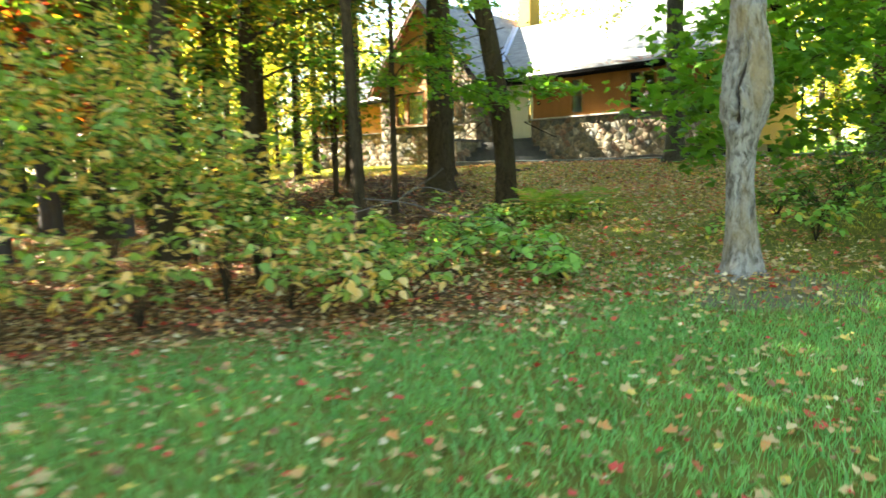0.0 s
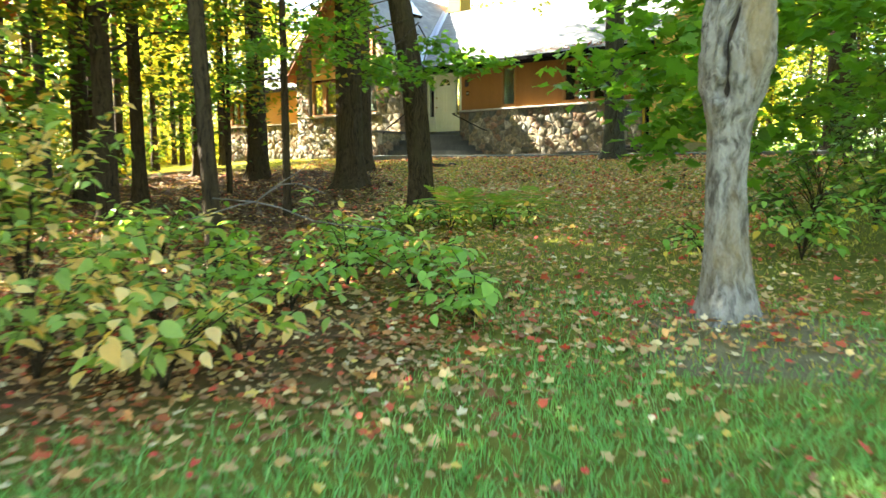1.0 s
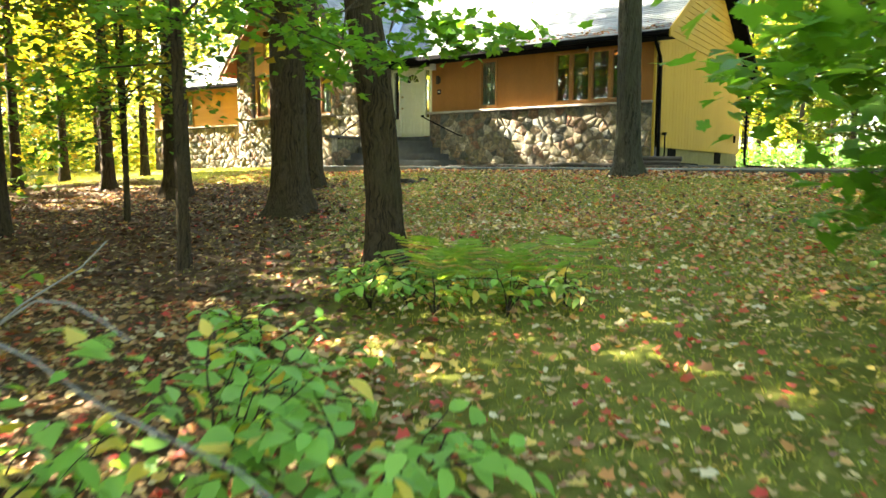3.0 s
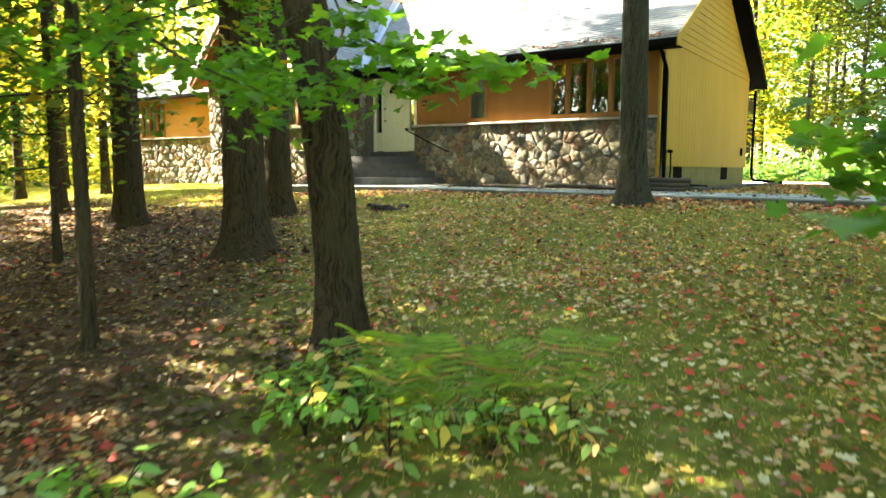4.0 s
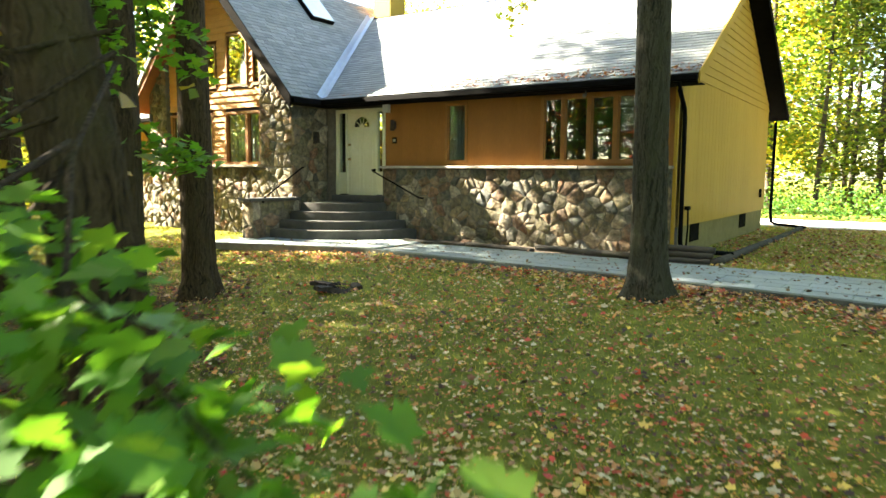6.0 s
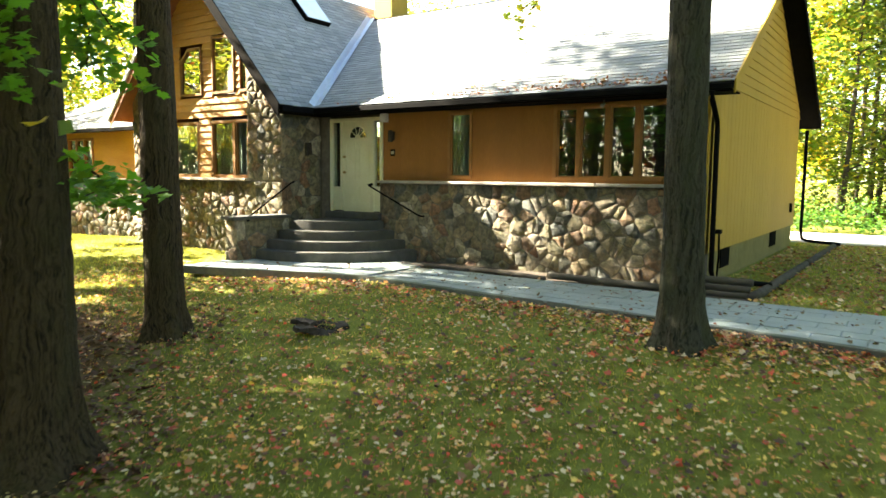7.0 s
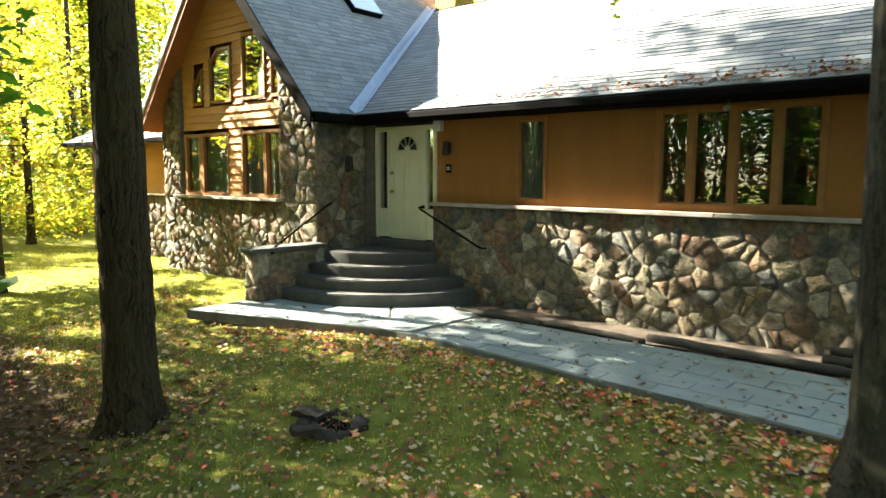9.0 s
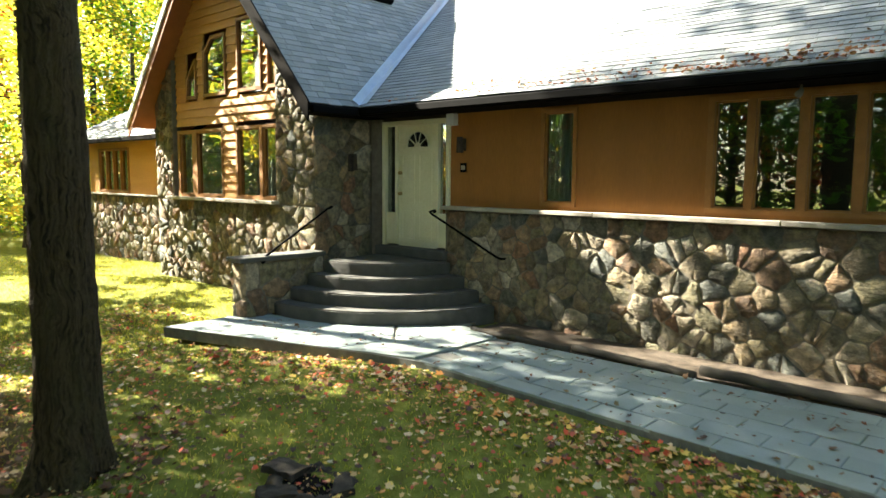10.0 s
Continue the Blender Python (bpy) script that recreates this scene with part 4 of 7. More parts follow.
lay_stones(west, lambda a, o, u: (a, o - 0.002, u), voronoi_cells(-13.4, -6.25, -0.7, 1.31, 0.26, 14), 24, False, "fieldstones of the west wing")

# ---- downspouts, fixtures ----
part("downspout", join_meshes([tube([(8.9, EAVE_Y - 0.05, 2.95), (8.9, EAVE_Y - 0.02, 2.80), (8.87, -0.10, 2.5), (8.87, -0.06, 2.35), (8.88, -0.06, 0.0), (8.91, -0.05, -0.12), (9.06, 0.05, -0.17), (9.75, 0.42, -0.22)], 0.045, 8)], "downspout"), M_BLACK, house, "black downspout with a long foot")
part("downspout", join_meshes([tube([(8.95, 9.7, 2.9), (8.95, 9.66, 0.1), (8.98, 9.66, -0.12), (9.1, 9.66, -0.18), (9.95, 9.68, -0.24)], 0.045, 8)], "downspout"), M_BLACK, house, "black downspout with a long foot")
reel = thing_part("hose_bracket", house, "black hose bracket with a hanging hose")
part("bracket", boxes((XE + 0.024, XE + 0.12, 0.52, 0.66, 0.58, 0.66), bevel=0.01), M_BLACK, reel)
part("hose", tube([(XE + 0.08, 0.6, 0.6), (XE + 0.10, 0.56, 0.2), (XE + 0.10, 0.48, -0.2), (XE + 0.12, 0.40, -0.32)], 0.018, 6), M_BLACK, reel)
tap = thing_part("tap_post", house)
part("tap", boxes((XE + 0.024, XE + 0.09, 8.55, 8.65, 0.65, 0.9), bevel=0.01), M_FASCIA, tap)
lamp = thing_part("wall_lamp", house, "dark wall lantern beside the front door")
part("back_plate", boxes((1.86, 1.98, -0.03, -0.004, 2.33, 2.53), bevel=0.01), M_DARKWOOD, lamp)
part("shade", tube([(1.92, -0.10, 2.30), (1.92, -0.10, 2.34), (1.92, -0.10, 2.50), (1.92, -0.10, 2.55)], 0.062, 10, 0.05), M_DARKWOOD, lamp)
plate = thing_part("number_plate", house, "small pale plaque by the door")
part("plaque", boxes((1.86, 1.99, -0.022, -0.004, 1.99, 2.14), bevel=0.005), M_FASCIA, plate)
part("bar", boxes((1.885, 1.965, -0.027, -0.0225, 2.03, 2.10)), M_CAP, plate)
lamp2 = thing_part("wall_lamp", house, "dark wall lantern on the stone side wall")
part("back_plate", boxes((-0.23, -0.19, -0.62, -0.50, 2.0, 2.3), bevel=0.01), M_DARKWOOD, lamp2)
part("shade", tube([(-0.12, -0.56, 2.02), (-0.12, -0.56, 2.06), (-0.12, -0.56, 2.22), (-0.12, -0.56, 2.30)], 0.06, 10, 0.04), M_DARKWOOD, lamp2)
flood = thing_part("flood_light", house, "small grey floodlight under the eaves")
part("arm", tube([(6.95, -0.25, 2.935), (6.95, -0.25, 2.87)], 0.016, 8), M_CONC, flood)
part("head", tube([(6.95, -0.23, 2.875), (6.95, -0.28, 2.85), (6.95, -0.33, 2.825)], 0.026, 10, 0.042), M_CONC, flood)

# ---- steps ----
steps = thing("front_steps", "dark curved concrete steps up to the front door", "steps")
SC = (0.32, 0.0)
for k, (r, z1) in enumerate(((2.37, -0.05), (2.06, 0.145), (1.75, 0.34), (1.44, 0.54))):
    pts = []
    for i in range(41):
        t = math.radians(-98 + 98 * i / 40)
        pts.append((max(0.035, SC[0] + r * math.cos(t)), min(-0.13, SC[1] + r * math.sin(t))))
    out = [(0.035, -0.13)]
    for p in pts:
        if math.hypot(p[0] - out[-1][0], p[1] - out[-1][1]) > 0.01:
            out.append(p)
    bm = prism(out, "z", -0.5 if k == 0 else (-0.05, 0.145, 0.34)[k - 1] - 0.01, z1)
    es = [e for e in bm.edges if all(abs(v.co.z - z1) < 1e-4 for v in e.verts)]
    bmesh.ops.bevel(bm, geom=es, offset=0.02, segments=2, affect="EDGES")
    part("step", bm, M_STEP, steps)
pier = thing("low_wall", "low fieldstone wall with a flat cap beside the steps", "wall")
pw = part("core", boxes((-0.28, -0.01, -2.84, GY0 - 0.02, -0.5, 0.60)), M_MORTAR, pier)
part("cap", boxes((-0.37, 0.06, -2.94, GY0 - 0.03, 0.60, 0.67), bevel=0.012), M_STEP, pier)
lay_stones(pw, lambda a, o, u: (a, -2.83 + o, u), voronoi_cells(-0.33, 0.03, -0.45, 0.59, 0.22, 15), 25)
lay_stones(pw, lambda a, o, u: (-0.02 - o, a, u), voronoi_cells(-2.85, GY0 - 0.05, -0.45, 0.59, 0.26, 16), 26)
lay_stones(pw, lambda a, o, u: (-0.27 + o, a, u), voronoi_cells(-2.85, GY0 - 0.05, -0.45, 0.59, 0.28, 17), 27)
for pts in ([(0.0, -2.52, 0.60), (0.0, -2.48, 0.66), (-0.17, -1.12, 1.36), (-0.19, -1.0, 1.39), (-0.25, -1.0, 1.39)], [(1.36, -0.10, 1.36), (1.36, -0.20, 1.34), (1.42, -0.22, 1.31), (2.78, -0.22, 0.71), (2.86, -0.20, 0.68), (2.86, -0.10, 0.68)]):
    rail = thing("handrail", "black iron handrail beside the curved steps", "handrail", "handrails")
    part("bar", tube(pts, 0.019, 8), M_BLACK, rail)
    part("bracket", tube([pts[0], (pts[0][0], pts[0][1] + 0.02, pts[0][2] - 0.03)], 0.035, 10), M_BLACK, rail)

# ---- path ----
path = thing("path", "blue-grey stamped paving leading along the house front", "path", kind="structure")
def path_front(x):
    return float(np.interp(x, [-0.3, 3.55, 6.4, 8.2, 11, 20], [-3.98, -2.68, -2.87, -2.95, -3.2, -4.4]))
def path_back(x):
    return float(np.interp(x, [-0.3, 0.1, 2.7, 2.9, 9.6, 20], [-2.86, -2.0, -0.6, -1.12, -1.02, -1.2]))
def path_z(x):
    return float(np.interp(x, [0, 4, 12, 20], [-0.245, -0.27, -0.308, -0.325]))
bv, bf = [], []
xs = np.arange(-0.3, 20.1, 0.4)
for x in xs:
    for y in (path_front(x), path_back(x) if x > 2.85 else min(-0.2, path_back(x) + 0.6)):
        bv += [(x, y, path_z(x) - 0.012), (x, y, path_z(x) - 0.16)]
for i in range(len(xs) - 1):
    o, q = i * 4, i * 4 + 4
    bf += [(o, q, q + 2, o + 2), (o, o + 1, q + 1, q), (o + 2, q + 2, q + 3, o + 3), (o + 1, o + 3, q + 3, q + 1)]
bf += [(0, 2, 3, 1), (len(bv) - 4, len(bv) - 3, len(bv) - 1, len(bv) - 2)]
part("bed", raw_mesh("bed", bv, bf), M_JOINT, path)


def paver(pts, z):
    """One paving stone with an eased edge."""
    p = np.array(pts)
    c = p.mean(0)
    d = c - p
    q = p + d / np.hypot(d[:, 0], d[:, 1])[:, None] * 0.012
    n = len(p)
    v = [(a, b, z - 0.03) for a, b in p] + [(a, b, z - 0.005) for a, b in p] + [(a, b, z + 0.001) for a, b in q]
    f = [tuple(2 * n + i for i in range(n))]
    for i in range(n):
        j = (i + 1) % n
        f += [(i, j, n + j, n + i), (n + i, n + j, 2 * n + j, 2 * n + i)]
    co = Vector((c[0], c[1], z))
    ob = part("paver", raw_mesh("paver", [Vector(t) - co for t in v], f), M_PATH, path)
    ob.location = co


rng = np.random.RandomState(5)
# cast slabs by the steps
slabs = [[(-0.29, -3.96), (1.18, -3.48), (1.30, -2.2), (0.1, -2.05), (-0.29, -2.9)], [(1.20, -3.475), (2.45, -3.05), (2.62, -2.2), (2.0, -1.6), (1.32, -2.2)], [(2.47, -3.045), (3.5, -2.69), (3.55, -1.15), (2.75, -0.9), (2.05, -1.58), (2.64, -2.2)]]
for s in slabs:
    paver([(a + (np.mean([p[0] for p in s]) - a) * 0.006, b + (np.mean([p[1] for p in s]) - b) * 0.006) for a, b in s], -0.25)
x = 3.56
while x < 16.5:
    w = 0.60
    n = 6
    y0, y1 = path_front(x + w / 2) + 0.01, path_back(x + w / 2) - 0.01
    cuts = [0] + [k / n for k in range(1, n)] + [1]
    for a, b in zip(cuts, cuts[1:]):
        ya, yb = y0 + (y1 - y0) * a + 0.003, y0 + (y1 - y0) * b - 0.003
        sh = 0.3 if len(path.children) % 2 else 0.0
        skew = (path_front(x + w) - path_front(x)) * (1 - (a + b) / 2)
        paver([(x + sh + 0.003, ya), (x + sh + w - 0.003, ya + skew), (x + sh + w - 0.003, yb + skew), (x + sh + 0.003, yb)], path_z(x + w / 2) + rng.uniform(-0.004, 0.004))
    x += w


# ---- timber edging ----
def log(a, b, r, label="weathered grey timber edging the path", seed=0):
    rg = np.random.RandomState(seed)
    a, b = Vector(a), Vector(b)
    n = 10
    pts = [a.lerp(b, i / n) + Vector((0, rg.uniform(-0.008, 0.008), rg.uniform(-0.008, 0.008))) for i in range(n + 1)]
    ob = part("edging_log", tube(pts, r, 9), M_LOG, None, label)
    return tagged(ob, category="log", group="timber edging of the path")


log((3.0, -1.02, -0.24), (4.6, -1.00, -0.27), 0.042, seed=1)
log((4.65, -0.98, -0.23), (6.25, -1.02, -0.26), 0.05, seed=2)
log((6.3, -1.0, -0.20), (8.6, -0.92, -0.24), 0.062, seed=3)
for k in range(3):
    log((8.3 + 0.06 * k, -0.92 + 0.07 * k, -0.26 + 0.105 * k), (9.62 + 0.02 * k, -0.78 + 0.07 * k, -0.28 + 0.105 * k), 0.062, "weathered round timber stacked at the corner", 4 + k)
log((9.70, -0.85, -0.27), (9.74, 4.6, -0.30), 0.08, "mossy timber edging the side bed", 8)
log((9.74, 4.65, -0.30), (9.80, 10.0, -0.30), 0.08, "mossy timber edging the side bed", 9)
# soil bed between path and wall
part("planting_bed", boxes((2.85, 9.66, -0.98, -0.02, -0.6, -0.30)), surface("bed_soil", (0.035, 0.026, 0.018), (0.085, 0.064, 0.044), 12, 0.95, 60, 0.8), None, "dark soil bed against the stone wall", "structure")


# ---- trees ----
def leaf_cloud(centres, spread, count, size, seed, flat=0.5, shape="oval"):
    """Leaves round clump centres: each a folded blade of its own, turned at random. Returns vertices and faces."""
    rng = np.random.RandomState(seed)
    centres = np.asarray(centres)
    c = centres[rng.randint(0, len(centres), count)]
    p = c + rng.normal(0, 1, (count, 3)) * np.asarray(spread)
    th = rng.uniform(0, 2 * np.pi, count)
    a = np.stack([np.cos(th), np.sin(th), rng.normal(-0.25, 0.35, count)], -1)
    a /= np.linalg.norm(a, axis=1)[:, None]
    nrm = np.stack([rng.normal(0, flat, count), rng.normal(0, flat, count), np.ones(count)], -1)
    b = np.cross(nrm, a)
    b /= np.linalg.norm(b, axis=1)[:, None]
    n = np.cross(a, b)
    s = (size * rng.uniform(0.6, 1.25, count))[:, None]
    if shape == "maple":
        half = [(-0.38, 0.10), (-0.46, 0.30), (-0.24, 0.30), (-0.16, 0.40), (0.06, 0.54), (0.08, 0.40), (0.22, 0.42), (0.12, 0.18), (0.34, 0.24), (0.40, 0.12)]
        out = [(-0.30, 0.0)] + half + [(0.62, 0.0)] + [(u, -w) for u, w in half[::-1]]
    elif shape == "oval":
        out = [(-0.5, 0), (-0.2, 0.26), (0.18, 0.24), (0.55, 0), (0.18, -0.24), (-0.2, -0.26)]
    else:
        out = [(-0.5, 0), (0.05, 0.36), (0.55, 0), (0.05, -0.36)]
    k = len(out)
    v = np.zeros((count, k, 3))
    for i, (u, w) in enumerate(out):
        v[:, i] = p + a * (u * s) + b * (w * s) + n * (s * (0.22 * abs(w) - 0.25 * u * u))
    f = np.arange(count * k).reshape(count, k)
    return v.reshape(-1, 3), f


def trunk_mesh(points, radii, seed, sides=40, ridge=0.05, flare=1.7, step=0.12):
    """A trunk along points with radii, ridged bark and a flared, buttressed foot."""
    rng = np.random.RandomState(seed)
    pts = np.array(points, float)
    seg = np.linalg.norm(np.diff(pts, axis=0), axis=1)
    s = np.concatenate([[0], np.cumsum(seg)])
    u = np.concatenate([np.arange(0, min(3.2, s[-1]), step), np.arange(min(3.2, s[-1]), s[-1], step * 4), [s[-1]]])
    P = np.stack([np.interp(u, s, pts[:, i]) for i in range(3)], -1)
    R = np.interp(u, s, radii)
    th = np.linspace(0, 2 * np.pi, sides, endpoint=False)
    ph = rng.uniform(0, 6.28, 6)
    verts = []
    for h, p, r in zip(u, P, R):
        f = 1 + (flare - 1) * math.exp(-h / 0.28)
        lob = 1 + 0.16 * math.exp(-h / 0.35) * np.sin(5 * th + ph[0]) + ridge * (0.5 * np.sin(9 * th + ph[1] + 0.9 * math.sin(h * 0.8)) + 0.5 * np.sin(15 * th + ph[2] + 1.3 * math.sin(h * 1.1 + ph[3]))) + 0.05 * np.sin(2 * th + ph[4] + h * 0.7)
        lob = lob + rng.normal(0, ridge * 0.35, sides)
        rr = r * f * lob
        verts.append(np.stack([p[0] + rr * np.cos(th), p[1] + rr * np.sin(th), np.full(sides, p[2])], -1))
    v = np.concatenate(verts)
    n = len(u)
    i, k = np.meshgrid(np.arange(n - 1), np.arange(sides), indexing="ij")
    k2 = (k + 1) % sides
    f = np.stack([i * sides + k, i * sides + k2, (i + 1) * sides + k2, (i + 1) * sides + k], -1).reshape(-1, 4)
    return v, f


def limb(base, tip, r0, r1, seed, sag=0.1):
    rng = np.random.RandomState(seed)
    base, tip = np.array(base, float), np.array(tip, float)
    n = 7
    pts = [base + (tip - base) * t + np.array([0, 0, sag * math.sin(math.pi * t)]) + rng.normal(0, 0.04, 3) * math.sin(math.pi * t) for t in np.linspace(0, 1, n)]
    me = tube(pts, r0, 7, r1)
    v = np.array([tuple(q.co) for q in me.vertices])
    f = [tuple(p.vertices) for p in me.polygons if len(p.vertices) == 4]
    bpy.data.meshes.remove(me)
    return v, np.array(f)


def merge(pieces):
    vs, fs, base = [], [], 0
    for v, f in pieces:
        vs.append(v)
        fs.append(f + base)
        base += len(v)
    return np.concatenate(vs), np.concatenate(fs)


def tree(x, y, dia, height, seed, label, lean=(0, 0), crown_at=0.55, crown_r=3.2, leaves=2600, leaf_size=0.15, leaf=None, bark=None, group="trees of the wood", fork=None, name="tree", flare=1.7, crown_shape="quad", limbs=9, low=None, curve=0.0, bend=(0, 0), clumps=(), thick=1.0):
    rng = np.random.RandomState(seed)
    z0 = float(ground_z(x, y)) - 0.12
    t = thing(name, label, "tree", group, at=(x, y, z0))
    pts, rad = [], []
    for k in range(17):
        f = k / 16
        h = height * f
        g = h * h if h < 5 else 25 + 10 * (h - 5)
        pts.append((lean[0] * h + bend[0] * g, lean[1] * h + bend[1] * g, h))
        rad.append(dia / 2 * (1 - 0.62 * f))
    pieces = [trunk_mesh(pts, rad, seed, flare=flare)]
    tips = []
    for k in range(limbs):
        f = crown_at * 0.85 + (1 - crown_at * 0.85) * (k + 0.5) / limbs * 0.95
        g = 25 + 10 * (height * f - 5)
        b = np.array([lean[0] * f * height + bend[0] * g, lean[1] * f * height + bend[1] * g, height * f])
        az = rng.uniform(0, 6.28)
        L = crown_r * rng.uniform(0.55, 1.0) * (1.15 - 0.5 * (f - crown_at))
        tip = b + np.array([math.cos(az) * L, math.sin(az) * L, L * rng.uniform(0.15, 0.6)])
        pieces.append(limb(b, tip, dia * 0.16 * (1.2 - f), 0.012, seed * 31 + k, 0.3))
        for q in np.linspace(0.35, 1.0, 6):
            tips.append(b + (tip - b) * q + rng.normal(0, 0.25, 3))
    if low:
        for k, (az, hz, L, rise) in enumerate(low):
            b = np.array([lean[0] * hz, lean[1] * hz, hz])
            tip = b + np.array([math.cos(az) * L, math.sin(az) * L, rise])
            pieces.append(limb(b, tip, 0.035, 0.008, seed * 77 + k, 0.15))
    for k, (cx, cy, cz, r) in enumerate(clumps):
        hz = min(cz - 0.5, height * 0.92)
        pieces.append(limb((lean[0] * hz, lean[1] * hz, hz), (cx, cy, cz), 0.04, 0.01, seed * 91 + k, 0.15))
    v, f = merge(pieces)
    part("trunk", raw_mesh("trunk", v, f, True), bark or M_BARK, t)
    for k, (cx, cy, cz, r) in enumerate(clumps):
        v, f = leaf_cloud([(cx, cy, cz)], (r * 0.9, r * 0.45, r * 0.42), int(thick * (600 * r * r + 25)), leaf_size, seed + 50 + k, 0.55, crown_shape)
        part("bough_leaves", raw_mesh("bough_leaves", v, f), leaf or M_LEAF_MIX, t)
    if leaves:
        tips.append(np.array([lean[0] * height, lean[1] * height, height]))
        v, f = leaf_cloud(tips, (0.55, 0.55, 0.42), leaves, leaf_size, seed + 5, 0.55, crown_shape)
        part("crown", raw_mesh("crown", v, f), leaf or M_LEAF_MIX, t)
    return t


A = tree(9.45, -11.7, 0.43, 15, 101, "dark-barked leaning maple trunk on the lawn", (0.0, 0.0), bend=(-0.022, -0.015), crown_at=0.42, crown_r=3.6, leaves=6000, group="maples on the lawn")
B = tree(5.1, -9.2, 0.66, 17, 102, "stout dark maple with a flared foot on the lawn", (0.0, 0.0), crown_at=0.42, crown_r=4.2, leaves=6000, group="maples on the lawn", flare=2.1)
P = tree(2.67, -6.27, 0.54, 16, 103, "dark maple trunk on the lawn before the steps", (-0.012, 0.0), crown_at=0.55, crown_r=3.0, leaves=4000, group="maples on the lawn")
tree(0.0, -8.05, 0.62, 17, 104, "dark maple trunk at the edge of the wood", (0.0, 0.0), crown_at=0.42, crown_r=3.4, leaves=7000, group="maples on the lawn")
R = tree(9.43, -3.7, 0.53, 16, 105, "ridged grey maple trunk beside the paved path", (-0.012, -0.012), crown_at=0.40, crown_r=4.8, leaves=10500, bark=M_BARK_GREY, group="maples on the lawn", flare=1.9)
tree(10.65, -16.7, 0.20, 12, 107, "slim grey-brown trunk in the shrubs", (-0.04, -0.02), crown_at=0.45, crown_r=2.8, leaves=4000)
tree(7.3, -12.95, 0.15, 8, 108, "thin sapling in the shade", (0.0, 0.0), crown_at=0.4, crown_r=1.6, leaves=1400, flare=1.3)
tree(2.7, -10.95, 0.11, 7, 110, "thin sapling in the shade", (0.02, 0.0), crown_at=0.35, crown_r=1.5, leaves=1400, flare=1.3)
tree(2.3, -10.7, 0.09, 6, 111, "thin sapling in the shade", (-0.03, 0.0), crown_at=0.35, crown_r=1.3, leaves=1200, flare=1.3)
tree(14.55, -3.1, 0.55, 16, 109, "dark trunk by the east end of the path", (0.0, 0.0), crown_at=0.35, crown_r=4.4, leaves=9000)
# added maples west of the house; leaf clumps sit where they block the sun
WEST = "maple added west of the house front for shade, with turning leaves"
tree(-6.4, -4.9, 0.26, 11.8, 120, WEST, crown_at=0.6, crown_r=1.6, leaves=160, thick=2.0, clumps=(
    (0.0, -0.65, 11.5, 0.6), (-0.1, -0.85, 10.8, 0.65), (0.3, -0.2, 9.5, 0.34), (-0.2, -0.5, 10.1, 0.34), (0.0, 0.3, 8.6, 0.3), (0.0, 0.55, 8.1, 0.48), (0.2, 1.0, 7.4, 0.38), (0.1, -0.7, 11.7, 0.45))
    # clumps aimed along the sun to dapple the east fieldstone base
    + tuple((x - 6.24, 1.11, z + 9.5, r) for x, z, r in ((4.85, 0.95, 0.09), (5.75, 0.95, 0.09), (6.7, 0.8, 0.11), (7.8, 1.15, 0.2), (8.45, 0.8, 0.24), (5.5, 0.0, 0.2), (6.5, 0.1, 0.24), (7.5, 0.15, 0.28), (8.4, 0.2, 0.28)))
    # nine clumps placed to keep sun off the paved path
    + tuple((x - 4.8, -0.3 + dy, 8.1 + 0.3 * math.sin(3 * x), 0.55) for x, dy in ((4.9, 0.25), (5.6, -0.5), (6.4, 0.4), (7.1, -0.4), (7.9, 0.35), (8.7, -0.35), (9.5, 0.4), (10.3, -0.4), (11.1, 0.3))))
# this tree's clumps are added to break up sun on the west lawn
tree(-9.6, -5.9, 0.28, 10.6, 121, WEST, crown_at=0.5, crown_r=2.2, leaves=350, leaf=M_LEAF_GOLD, clumps=(
    (0.0, 2.0, 9.0, 0.8), (0.2, 2.6, 5.8, 0.65), (0.0, 1.5, 9.6, 0.65), (0.0, 2.9, 7.2, 0.5), (0.0, 3.1, 3.6, 0.5), (0.1, 3.1, 4.6, 0.55), (0.0, 3.15, 5.7, 0.5), (0.1, 2.4, 8.3, 0.7), (0.0, 1.8, 10.2, 0.6), (0.0, 0.5, 4.4, 0.65), (0.2, 0.0, 3.7, 0.55), (0.2, 0.9, 5.2, 0.5), (0.0, -0.6, 5.5, 0.7), (0.0, -0.2, 5.9, 0.6), (0.1, -0.1, 3.8, 0.6), (0.0, -1.7, 7.0, 0.7), (0.1, 1.2, 5.1, 0.5), (0.0, -0.9, 6.5, 0.6), (-0.7, -0.2, 5.2, 0.6), (0.5, -0.6, 4.6, 0.6), (-0.3, 0.5, 4.0, 0.6), (0.8, 0.2, 5.6, 0.6), (-1.1, -0.9, 4.4, 0.6), (0.0, -1.3, 5.0, 0.6)))
# unseen trees to the south, added to keep sun spots off the lush grass
for k, (x, y) in enumerate(((0.4, -25.2),)):
    tree(x, y, 0.32, 15.0, 132 + k, "dark slim trunk at the edge of the wood, crown set for shade", crown_at=0.3, crown_r=3.0, leaves=6000)
tree(2.5, -24.0, 0.34, 13.0, 129, "dark slim trunk at the edge of the wood, crown set for shade", crown_at=0.3, crown_r=3.2, leaves=6000)
# crown made wide and dense to block skylight over the right of the lawn
tree(16.4, -9.6, 0.30, 14.0, 130, "tall maple east of the lawn, crown widened to shade it", crown_at=0.4, crown_r=5.6, leaves=13000)
# tall crowns added out of view to block bright sky round the sun
TALL = "tall maple added west of the house, its high crown blocking skylight"


